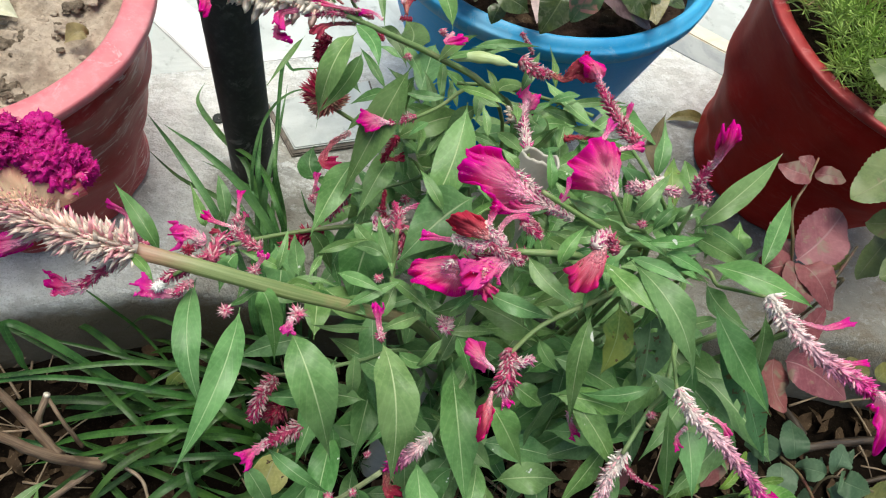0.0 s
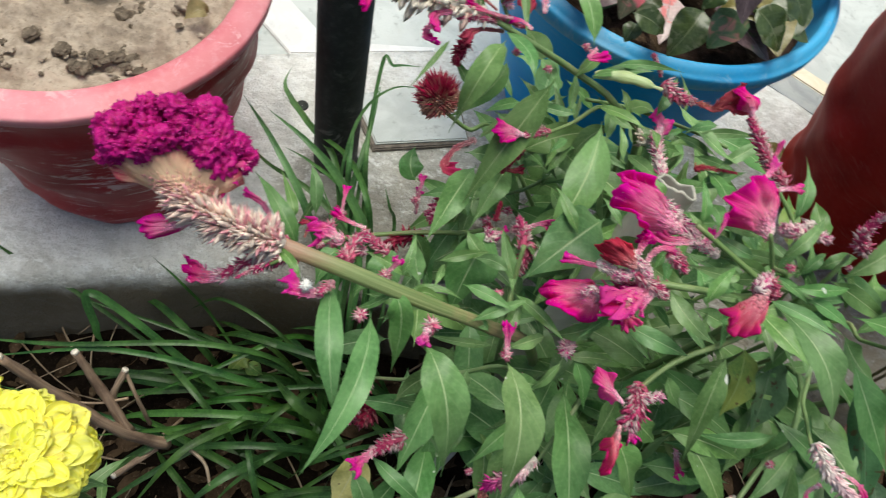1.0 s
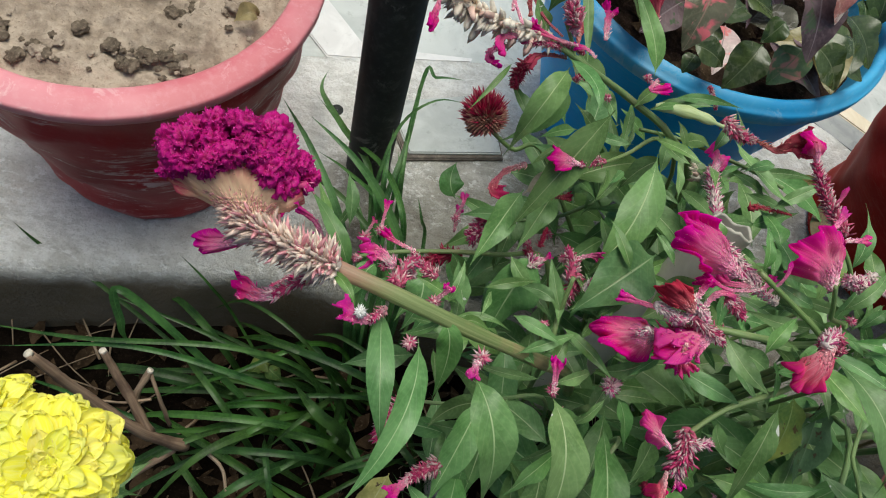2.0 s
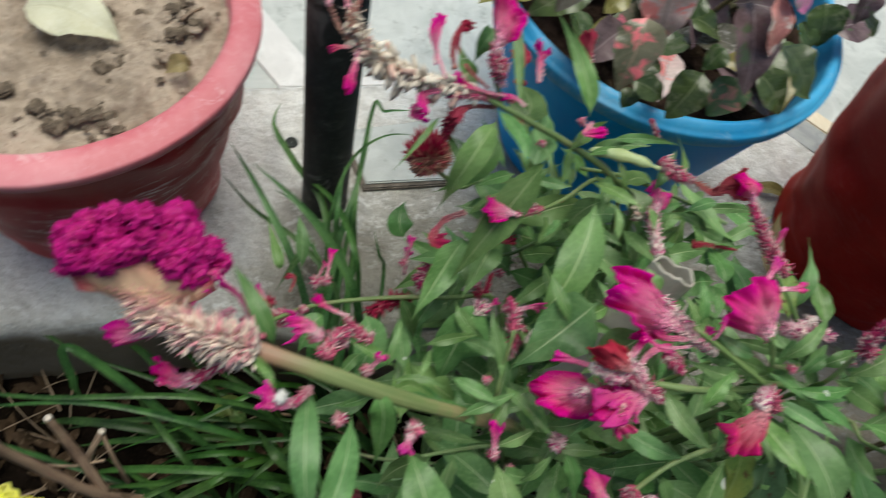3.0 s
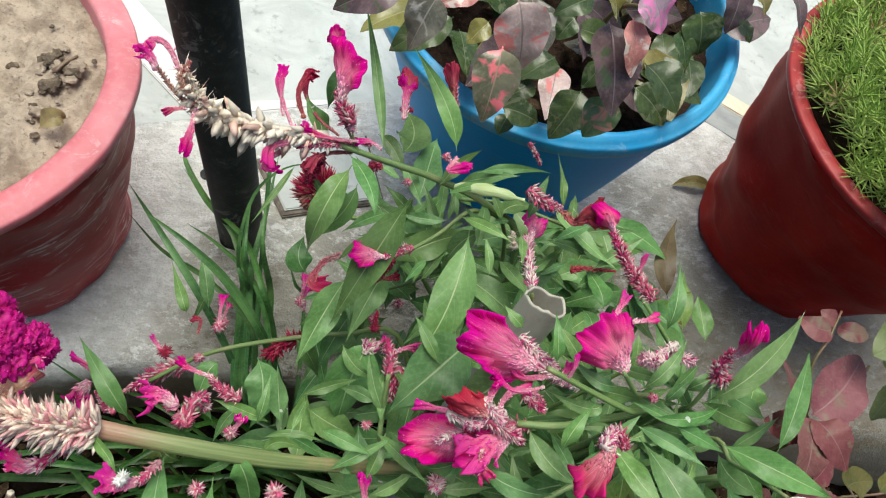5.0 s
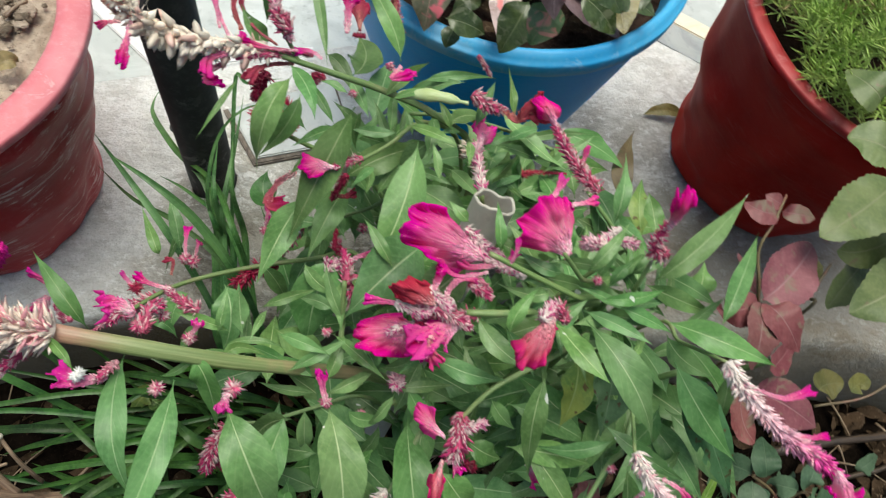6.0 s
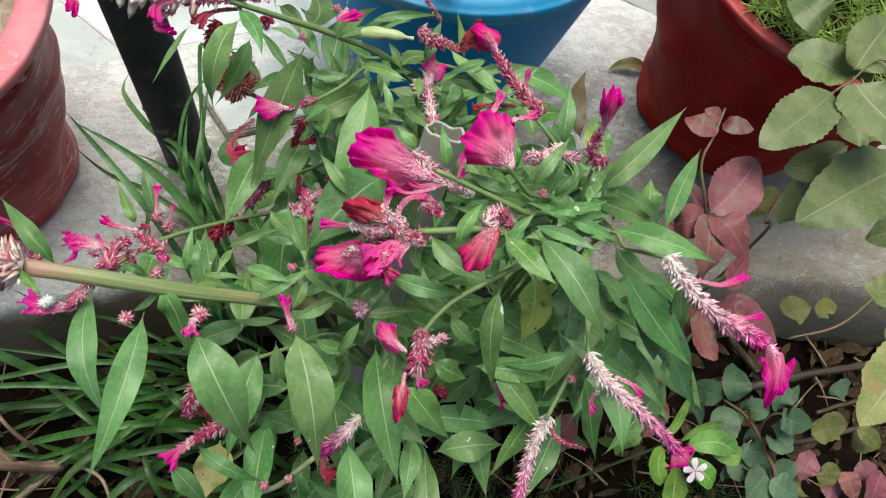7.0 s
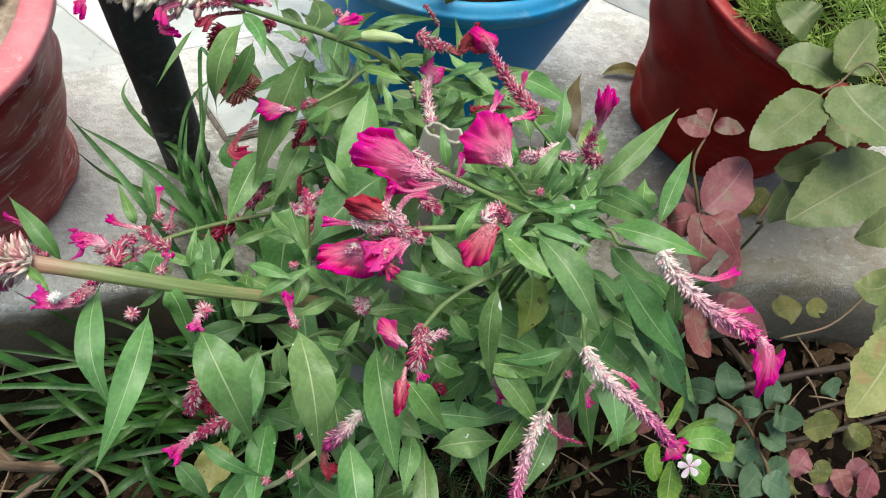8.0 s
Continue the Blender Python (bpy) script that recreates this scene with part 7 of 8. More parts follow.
rose_leaf(rose, (0.457, 0.278, 0.300), (0.408, 0.256, 0.300), (0.365, 0.236, 0.290), 0.0467)
rose_leaf(rose, (0.414, 0.291, 0.270), (0.387, 0.266, 0.270), (0.375, 0.250, 0.260), 0.0252)
rose_leaf(rose, (0.430, 0.316, 0.280), (0.456, 0.322, 0.280), (0.470, 0.307, 0.280), 0.0309)
rose_leaf(rose, (0.491, 0.268, 0.260), (0.469, 0.248, 0.260), (0.451, 0.243, 0.250), 0.0302)
rose_leaf(rose, (0.483, 0.215, 0.250), (0.456, 0.201, 0.250), (0.437, 0.206, 0.250), 0.0252)
rose_leaf(rose, (0.425, 0.178, 0.300), (0.406, 0.162, 0.300), (0.392, 0.152, 0.300), 0.0217)
rose_leaf(rose, (0.384, 0.142, 0.330), (0.360, 0.120, 0.330), (0.339, 0.098, 0.320), 0.0349, "pale")
rose_leaf(rose, (0.434, 0.312, 0.200), (0.415, 0.301, 0.200), (0.408, 0.292, 0.190), 0.0196, "olive")
rose_leaf(rose, (0.481, 0.231, 0.100), (0.490, 0.237, 0.100), (0.509, 0.239, 0.100), 0.0277, "olive")
rose_leaf(rose, (0.513, 0.230, 0.100), (0.525, 0.239, 0.100), (0.531, 0.233, 0.100), 0.0190, "olive")
rose_leaf(rose, (0.296, 0.281, 0.335), (0.282, 0.278, 0.340), (0.275, 0.287, 0.335), 0.0136, "red")
rose_leaf(rose, (0.298, 0.282, 0.335), (0.305, 0.278, 0.340), (0.319, 0.279, 0.335), 0.0108, "red")
rose_leaf(rose, (0.298, 0.286, 0.337), (0.292, 0.286, 0.340), (0.286, 0.290, 0.340), 0.0094, "red")
rose_leaf(rose, (0.298, 0.238, 0.300), (0.319, 0.255, 0.305), (0.343, 0.279, 0.300), 0.0327, "red")
rose_leaf(rose, (0.294, 0.237, 0.300), (0.278, 0.229, 0.305), (0.273, 0.235, 0.290), 0.0205, "red")
rose_leaf(rose, (0.297, 0.236, 0.300), (0.288, 0.213, 0.305), (0.288, 0.196, 0.290), 0.0238, "red")
rose_leaf(rose, (0.299, 0.236, 0.300), (0.306, 0.223, 0.305), (0.322, 0.209, 0.290), 0.0242, "red")
rose_leaf(rose, (0.304, 0.246, 0.290), (0.299, 0.259, 0.290), (0.302, 0.279, 0.280), 0.0156, "red")
rose_leaf(rose, (0.328, 0.207, 0.250), (0.339, 0.216, 0.250), (0.352, 0.230, 0.250), 0.0189, "red")
rose_leaf(rose, (0.325, 0.201, 0.220), (0.327, 0.182, 0.210), (0.340, 0.167, 0.200), 0.0257, "red")
rose_leaf(rose, (0.333, 0.199, 0.220), (0.354, 0.192, 0.220), (0.391, 0.179, 0.200), 0.0299, "red")
rose_leaf(rose, (0.332, 0.209, 0.200), (0.321, 0.195, 0.200), (0.321, 0.184, 0.190), 0.0149, "red")
rose_leaf(rose, (0.236, 0.138, 0.080), (0.249, 0.137, 0.080), (0.264, 0.152, 0.080), 0.0301, "red")
rose_leaf(rose, (0.309, 0.154, 0.150), (0.307, 0.168, 0.150), (0.304, 0.178, 0.150), 0.0187, "red")
rose_leaf(rose, (0.308, 0.152, 0.140), (0.310, 0.138, 0.140), (0.301, 0.122, 0.130), 0.0204, "red")
stem(rose, [(0.442, 0.241, 0.330), (0.437, 0.336, 0.335), (0.400, 0.319, 0.335), (0.386, 0.311, 0.335)], 0.0007, 0.0007, "rose")
stem(rose, [(0.300, 0.291, 0.340), (0.291, 0.274, 0.335), (0.284, 0.259, 0.325), (0.295, 0.240, 0.300), (0.344, 0.238, 0.200), (0.330, 0.200, -0.160)], 0.0006, 0.0014, "rose")
stem(rose, [(0.432, 0.309, 0.210), (0.413, 0.284, 0.200), (0.404, 0.267, 0.180), (0.380, 0.220, -0.160)], 0.0012, 0.0015, "rose")
stem(rose, [(0.550, 0.238, 0.000), (0.610, 0.250, 0.020), (0.669, 0.301, 0.060), (0.688, 0.330, 0.100)], 0.0014, 0.0016, "rose")
briar = thing("rose_shoot", (0.47, 0.06, SOIL_Z), "low rose shoot with small blue-green leaflets over the soil", "rose shoot")
rose_leaf(briar, (0.410, 0.154, 0.100), (0.406, 0.167, 0.110), (0.414, 0.188, 0.100), 0.0235, "blue")
rose_leaf(briar, (0.397, 0.156, 0.100), (0.382, 0.163, 0.100), (0.371, 0.166, 0.090), 0.0226, "blue")
rose_leaf(briar, (0.396, 0.151, 0.100), (0.391, 0.132, 0.100), (0.386, 0.119, 0.090), 0.0252, "blue")
rose_leaf(briar, (0.445, 0.144, 0.090), (0.429, 0.148, 0.090), (0.424, 0.150, 0.080), 0.0198, "blue")
rose_leaf(briar, (0.452, 0.146, 0.090), (0.454, 0.155, 0.100), (0.470, 0.170, 0.090), 0.0208, "blue")
rose_leaf(briar, (0.455, 0.141, 0.090), (0.458, 0.134, 0.100), (0.483, 0.130, 0.090), 0.0226, "blue")
rose_leaf(briar, (0.451, 0.125, 0.070), (0.456, 0.123, 0.080), (0.473, 0.142, 0.070), 0.0262, "blue")
rose_leaf(briar, (0.452, 0.116, 0.060), (0.437, 0.114, 0.060), (0.430, 0.122, 0.060), 0.0256, "blue")
rose_leaf(briar, (0.452, 0.094, 0.050), (0.441, 0.087, 0.050), (0.425, 0.073, 0.050), 0.0298, "blue")
rose_leaf(briar, (0.455, 0.096, 0.050), (0.470, 0.095, 0.050), (0.484, 0.103, 0.050), 0.0291, "blue")
rose_leaf(briar, (0.453, 0.089, 0.050), (0.465, 0.080, 0.050), (0.484, 0.073, 0.040), 0.0266, "blue")
rose_leaf(briar, (0.419, 0.135, 0.080), (0.415, 0.140, 0.080), (0.409, 0.127, 0.080), 0.0126, "blue")
rose_leaf(briar, (0.454, 0.112, 0.050), (0.428, 0.103, 0.050), (0.437, 0.093, 0.040), 0.0268, "blue")
rose_leaf(briar, (0.515, 0.129, 0.040), (0.535, 0.134, 0.040), (0.566, 0.137, 0.030), 0.0262, "olive")
rose_leaf(briar, (0.574, 0.134, 0.030), (0.587, 0.125, 0.030), (0.601, 0.114, 0.020), 0.0174, "olive")
rose_leaf(briar, (0.532, 0.101, 0.020), (0.535, 0.093, 0.020), (0.532, 0.081, 0.010), 0.0228, "olive")
rose_leaf(briar, (0.522, 0.111, 0.030), (0.509, 0.101, 0.030), (0.506, 0.089, 0.020), 0.0225, "red")
rose_leaf(briar, (0.555, 0.095, 0.020), (0.557, 0.084, 0.020), (0.565, 0.068, 0.010), 0.0205, "red")
rose_leaf(briar, (0.596, 0.092, 0.020), (0.583, 0.077, 0.020), (0.579, 0.062, 0.010), 0.0251, "red")
rose_leaf(briar, (0.393, 0.153, 0.070), (0.380, 0.150, 0.076), (0.377, 0.150, 0.066), 0.0240, "blue")
rose_leaf(briar, (0.409, 0.130, 0.050), (0.398, 0.122, 0.056), (0.396, 0.115, 0.046), 0.0260, "blue")
rose_leaf(briar, (0.444, 0.159, 0.070), (0.446, 0.153, 0.076), (0.458, 0.149, 0.066), 0.0200, "blue")
rose_leaf(briar, (0.457, 0.133, 0.050), (0.444, 0.128, 0.056), (0.440, 0.125, 0.046), 0.0200, "blue")
rose_leaf(briar, (0.440, 0.105, 0.030), (0.426, 0.098, 0.036), (0.421, 0.093, 0.026), 0.0260, "blue")
rose_leaf(briar, (0.468, 0.109, 0.030), (0.470, 0.100, 0.036), (0.481, 0.092, 0.026), 0.0240, "blue")
rose_leaf(briar, (0.543, 0.134, 0.020), (0.553, 0.139, 0.026), (0.576, 0.146, 0.016), 0.0260, "olive")
rose_leaf(briar, (0.565, 0.169, 0.020), (0.574, 0.175, 0.026), (0.596, 0.184, 0.016), 0.0200, "blue")
rose_leaf(briar, (0.507, 0.164, 0.050), (0.496, 0.169, 0.056), (0.498, 0.177, 0.046), 0.0180, "blue")
rose_leaf(briar, (0.534, 0.104, 0.000), (0.518, 0.098, 0.006), (0.514, 0.094, -0.004), 0.0260, "red")
rose_leaf(briar, (0.548, 0.089, 0.000), (0.549, 0.081, 0.006), (0.562, 0.075, -0.004), 0.0240, "red")
rose_leaf(briar, (0.519, 0.088, 0.000), (0.509, 0.080, 0.006), (0.510, 0.072, -0.004), 0.0220, "olive")
rose_leaf(briar, (0.582, 0.084, 0.000), (0.590, 0.092, 0.006), (0.611, 0.100, -0.004), 0.0240, "red")
rose_leaf(briar, (0.589, 0.130, 0.000), (0.597, 0.123, 0.006), (0.618, 0.117, -0.004), 0.0220, "olive")
stem(briar, [(0.397, 0.155, 0.100), (0.427, 0.142, 0.080), (0.449, 0.116, 0.060), (0.462, 0.083, 0.030), (0.470, 0.060, -0.160)], 0.0013, 0.0019, "rose")
stem(briar, [(0.486, 0.131, 0.090), (0.456, 0.142, 0.090), (0.447, 0.141, 0.080), (0.448, 0.132, 0.060)], 0.0010, 0.0014, "rose")


def vinca_flower(plant, centre, r):
    c = V3(centre)
    white = petal_material("periwinkle_petal", (0.80, 0.55, 0.74), (0.88, 0.84, 0.88), (0.85, 0.74, 0.84), 6.0, 0.2)
    ax, ay = V3((1, 0, 0)), V3((0, 0.85, 0.5)).normalized()
    for i in range(5):
        a = i * 2 * math.pi / 5 + 0.4
        d, s = ax * math.cos(a) + ay * math.sin(a), -ax * math.sin(a) + ay * math.cos(a)
        verts, faces, uvs = [], [], []
        for k in range(9):
            q = k / 8
            w = r * 0.36 * math.sin(0.25 + q * 2.5) ** 0.8 * (0.35 + 0.65 * q)
            for j in (-2, -1, 0, 1, 2):
                verts.append(c + d * r * (0.06 + q * 0.94) + s * w * j / 2 + V3((0, -0.3, 0.9)) * (0.05 * r * math.sin(q * 3) - 0.02 * r * abs(j)))
                uvs.append((0.5 + j / 4, q))
        for k in range(8):
            for j in range(4):
                n0 = k * 5 + j
                faces.append((n0, n0 + 1, n0 + 6, n0 + 5))
        part("petal", mesh_object("petal", verts, faces, white, uvs), plant)
    v, f, u = [], [], []
    for i in range(8):
        floret(v, f, u, c, V3((math.cos(i) * 0.5, math.sin(i) * 0.5 - 0.3, 1)).normalized(), r * 0.14, r * 0.04, 0.5, 0.9)
    part("flower_eye", mesh_object("flower_eye", v, f, FLORET["pink"], u), plant, "magenta eye of the flower")


vinca = thing("periwinkle", (0.28, 0.1, SOIL_Z), "small periwinkle with a white five-petalled flower and bright green leaves", "flowering plant")
vinca_flower(vinca, (0.324, 0.092, 0.160), 0.0100)
vinca_leaf(vinca, (0.334, 0.111, 0.130), (0.354, 0.115, 0.140), (0.378, 0.107, 0.130), 0.0203)
vinca_leaf(vinca, (0.330, 0.116, 0.130), (0.347, 0.125, 0.140), (0.374, 0.130, 0.130), 0.0093)
vinca_leaf(vinca, (0.319, 0.136, 0.120), (0.292, 0.127, 0.130), (0.281, 0.111, 0.120), 0.0214)
vinca_leaf(vinca, (0.332, 0.107, 0.130), (0.341, 0.092, 0.140), (0.352, 0.084, 0.130), 0.0181)
vinca_leaf(vinca, (0.324, 0.113, 0.120), (0.310, 0.103, 0.130), (0.315, 0.087, 0.120), 0.0184)
vinca_leaf(vinca, (0.332, 0.103, 0.120), (0.325, 0.086, 0.120), (0.323, 0.067, 0.110), 0.0231)
vinca_leaf(vinca, (0.326, 0.124, 0.110), (0.335, 0.131, 0.120), (0.359, 0.156, 0.110), 0.0077)
vinca_leaf(vinca, (0.359, 0.111, 0.120), (0.378, 0.106, 0.120), (0.394, 0.106, 0.110), 0.0172)
vinca_leaf(vinca, (0.315, 0.126, 0.100), (0.293, 0.122, 0.100), (0.274, 0.126, 0.100), 0.0097)
stem(vinca, [(0.326, 0.093, 0.155), (0.338, 0.108, 0.120), (0.350, 0.123, 0.080), (0.280, 0.100, -0.160)], 0.0009, 0.0015)
twig([(-0.282, 0.156, 0.150), (-0.259, 0.148, 0.090), (-0.226, 0.139, 0.030), (-0.198, 0.141, -0.020)], 0.0034, 0.0061)
twig([(-0.254, 0.179, 0.105), (-0.243, 0.166, 0.070), (-0.221, 0.141, 0.020)], 0.0034, 0.0048)
twig([(-0.228, 0.182, 0.062), (-0.237, 0.161, 0.040), (-0.228, 0.143, 0.020)], 0.0032, 0.0033)
twig([(-0.228, 0.181, 0.060), (-0.218, 0.165, 0.040), (-0.212, 0.153, 0.000)], 0.0018, 0.0022)
twig([(-0.228, 0.106, 0.000), (-0.206, 0.136, -0.020)], 0.0029, 0.0036)
twig([(-0.178, 0.140, -0.010), (-0.160, 0.129, -0.015), (-0.151, 0.112, -0.020)], 0.0020, 0.0018)
tagged(twig([(-0.229, 0.466, 0.2265), (-0.221, 0.473, 0.2290), (-0.217, 0.483, 0.2270)], 0.0016, 0.0012), "short pale dry twig lying on the clay soil of the pot", "twig", "cut branches")
twig([(-0.263, 0.152, 0.050), (-0.242, 0.155, 0.050), (-0.222, 0.162, 0.050)], 0.0011, 0.0014)
twig([(0.504, 0.193, -0.050), (0.587, 0.207, -0.050), (0.723, 0.223, -0.060)], 0.0060, 0.0052, "dark_wood")
twig([(0.544, 0.215, -0.060), (0.532, 0.263, -0.080)], 0.0047, 0.0050, "dark_wood")
twig([(0.527, 0.129, -0.050), (0.608, 0.139, -0.060), (0.729, 0.160, -0.060)], 0.0038, 0.0034, "dark_wood")
twig([(0.633, 0.172, -0.100), (0.745, 0.196, -0.100)], 0.0036, 0.0030, "dark_wood")

# ---- marigold
PETAL = petal_material("marigold_petal", (0.98, 0.90, 0.04), (0.99, 0.96, 0.17), (0.99, 0.97, 0.36), 6.0, 0.25)


def marigold(centre, radius, facing, root):
    ob = thing("marigold", root, "full lemon-yellow marigold in bloom", "flowering plant", "marigolds")
    c, axis = V3(centre), V3(facing).normalized()
    s, u = side_axes(axis, V3((0, 1, 0.2)))
    rr = random.Random(int(radius * 1e6))
    shapes = []
    for k in range(4):
        verts, faces, uvs = [], [], []
        for i in range(15):
            q = math.sin(i / 14 * math.pi / 2)
            w = 0.27 * q ** 0.8 * math.sqrt(max(0.0, 1 - q ** 7)) + 0.004
            for j in range(-4, 5):
                x = j / 4
                notch = 0.05 * math.cos(x * 7.5 + k) * max(0, q - 0.6) * 2
                cup = 0.16 * math.sin(q * 2.4) + 0.10 * x * x * q - 0.16 * q ** 5 + 0.045 * math.sin(x * 6 + k * 2) * q ** 3
                verts.append((w * x, q + notch, cup))
                uvs.append((0.5 + x / 2, q))
        for i in range(14):
            for j in range(8):
                n0 = i * 9 + j
                faces.append((n0, n0 + 1, n0 + 10, n0 + 9))
        tmp = mesh_object("petal", verts, faces, PETAL, uvs)
        shapes.append(tmp.data)
        bpy.data.objects.remove(tmp)
    for ring, (n, lift, size) in enumerate(((7, 80, 0.34), (12, 68, 0.46), (17, 55, 0.60), (22, 42, 0.74), (27, 28, 0.86), (31, 14, 0.97), (33, 0, 1.0), (28, -16, 0.94))):
        for i in range(n):
            a = 2 * math.pi * (i + 0.5 * (ring % 2)) / n + rr.uniform(-0.1, 0.1)
            e = radians(lift + rr.uniform(-8, 8))
            out = s * math.cos(a) + u * math.sin(a)
            d = out * math.cos(e) + axis * math.sin(e)
            up = axis * math.cos(e) - out * math.sin(e)
            x = d.cross(up)
            k = radius * size * rr.uniform(0.88, 1.08)
            m = Matrix((x, d, up)).transposed().to_4x4()
            ob2 = new("petal", shapes[rr.randrange(4)])
            ob2.parent = ob
            ob2.matrix_parent_inverse = ob.matrix_basis.inverted()
            ob2.matrix_basis = Matrix.Translation(c + axis * radius * 0.02) @ m @ Matrix.Scale(k, 4)
    stem(ob, [c - axis * radius * 0.15, c.lerp(V3(root), 0.4) - axis * radius * 0.3, V3(root)], 0.003, 0.004)
    for i in range(9):
        a = i * 2.4
        p = c.lerp(V3(root), 0.12 + 0.07 * i)
        d = V3((math.cos(a), math.sin(a), 0.1))
        leaf(ob, p, p + d * 0.02, p + d * 0.04 + V3((0, 0, -0.01)), 0.009)
    return ob


marigold((-0.2115, 0.0865, 0.225), 0.0375, (0.22, -0.10, 0.95), (-0.23, 0.07, SOIL_Z))
marigold((-0.262, 0.098, 0.195), 0.034, (-0.25, 0.1, 0.95), (-0.27, 0.06, SOIL_Z))

# ---- variegated plant in the blue pot
pied = thing("variegated_leaf_plant", (0.174, 0.60, 0.205), "bushy plant with green, purple and pink blotched leaves", "foliage plant")
blotched_leaf(pied, (0.083, 0.419, 0.375), (0.081, 0.401, 0.364), (0.079, 0.389, 0.340), 0.0310, "pinkvein")
blotched_leaf(pied, (0.087, 0.437, 0.395), (0.093, 0.426, 0.381), (0.098, 0.421, 0.355), 0.0375, "pinkgrey")
blotched_leaf(pied, (0.040, 0.423, 0.400), (0.034, 0.414, 0.390), (0.028, 0.408, 0.370), 0.0276, "grey")
blotched_leaf(pied, (0.022, 0.433, 0.390), (0.002, 0.429, 0.386), (-0.018, 0.430, 0.370), 0.0241, "purple")
blotched_leaf(pied, (0.055, 0.451, 0.360), (0.037, 0.440, 0.356), (0.018, 0.434, 0.340), 0.0271, "green")
blotched_leaf(pied, (0.149, 0.450, 0.380), (0.155, 0.424, 0.370), (0.162, 0.405, 0.345), 0.0391, "purple")
blotched_leaf(pied, (0.157, 0.439, 0.395), (0.161, 0.427, 0.386), (0.166, 0.419, 0.367), 0.0245, "pink")
blotched_leaf(pied, (0.158, 0.449, 0.410), (0.169, 0.443, 0.402), (0.180, 0.441, 0.385), 0.0339, "pinkpurple")
blotched_leaf(pied, (0.142, 0.454, 0.400), (0.147, 0.447, 0.395), (0.151, 0.443, 0.385), 0.0181, "olive")
blotched_leaf(pied, (0.139, 0.462, 0.385), (0.126, 0.452, 0.387), (0.113, 0.446, 0.380), 0.0186, "green")
blotched_leaf(pied, (0.178, 0.435, 0.365), (0.193, 0.424, 0.360), (0.208, 0.417, 0.345), 0.0321, "green")
blotched_leaf(pied, (0.193, 0.457, 0.320), (0.211, 0.451, 0.312), (0.229, 0.451, 0.292), 0.0288, "green")
blotched_leaf(pied, (0.166, 0.425, 0.340), (0.160, 0.415, 0.332), (0.154, 0.409, 0.316), 0.0275, "pinkgreen")
blotched_leaf(pied, (0.158, 0.455, 0.310), (0.150, 0.439, 0.302), (0.141, 0.428, 0.284), 0.0328, "green")
blotched_leaf(pied, (0.132, 0.463, 0.330), (0.120, 0.452, 0.329), (0.107, 0.445, 0.320), 0.0269, "green")
blotched_leaf(pied, (0.095, 0.416, 0.325), (0.110, 0.415, 0.323), (0.124, 0.418, 0.312), 0.0199, "green")
blotched_leaf(pied, (0.103, 0.419, 0.315), (0.100, 0.413, 0.312), (0.098, 0.409, 0.305), 0.0147, "green")
blotched_leaf(pied, (0.242, 0.522, 0.340), (0.246, 0.511, 0.332), (0.251, 0.504, 0.315), 0.0365, "green")
blotched_leaf(pied, (0.265, 0.513, 0.345), (0.274, 0.507, 0.343), (0.282, 0.504, 0.335), 0.0153, "green")
blotched_leaf(pied, (0.251, 0.512, 0.375), (0.251, 0.499, 0.367), (0.251, 0.491, 0.350), 0.0260, "purple")
blotched_leaf(pied, (0.268, 0.520, 0.370), (0.274, 0.510, 0.366), (0.279, 0.504, 0.355), 0.0210, "olive")
blotched_leaf(pied, (0.277, 0.500, 0.390), (0.284, 0.487, 0.384), (0.291, 0.477, 0.370), 0.0126, "purple")
blotched_leaf(pied, (0.078, 0.453, 0.360), (0.072, 0.446, 0.357), (0.066, 0.441, 0.350), 0.0164, "olive")
blotched_leaf(pied, (0.064, 0.429, 0.400), (0.052, 0.423, 0.401), (0.040, 0.420, 0.395), 0.0125, "pink")
blotched_leaf(pied, (0.229, 0.510, 0.330), (0.234, 0.496, 0.325), (0.240, 0.486, 0.312), 0.0227, "green")
blotched_leaf(pied, (0.171, 0.473, 0.320), (0.166, 0.467, 0.315), (0.160, 0.462, 0.305), 0.0200, "green")
blotched_leaf(pied, (0.142, 0.487, 0.345), (0.137, 0.482, 0.340), (0.133, 0.479, 0.330), 0.0195, "green")
blotched_leaf(pied, (0.119, 0.446, 0.320), (0.111, 0.439, 0.319), (0.102, 0.436, 0.312), 0.0185, "green")
r = random.Random(41)
for _ in range(80):
    a, q = r.uniform(0, 6.283), 0.165 * math.sqrt(r.random())
    p = V3((0.172 + q * math.cos(a), 0.66 + q * math.sin(a), r.uniform(0.25, 0.40)))
    if p.y < 0.60:
        p.z = min(p.z, 0.27)
    b = r.uniform(0, 6.283)
    d = V3((math.cos(b), math.sin(b) - 0.5, r.uniform(-0.6, 0.1))).normalized()
    length = r.uniform(0.04, 0.075)
    blotched_leaf(pied, p, p + d * length * 0.5 + V3((0, 0, 0.004)), p + d * length, length * r.uniform(0.5, 0.65), r.choice(("green", "green", "green", "green", "purple", "purple", "grey", "olive", "pinkgrey", "pinkvein")))
for i in range(9):
    a = i * 0.7 + 0.3
    x, y = 0.172 + 0.05 * math.cos(a), 0.63 + 0.05 * math.sin(a)
    stem(pied, [(x + 0.03 * math.cos(a), y - 0.03 + 0.03 * math.sin(a), 0.33), (x + 0.02 * math.cos(a), y - 0.01, 0.28), (x, y, 0.20)], 0.0014, 0.003, "rose")

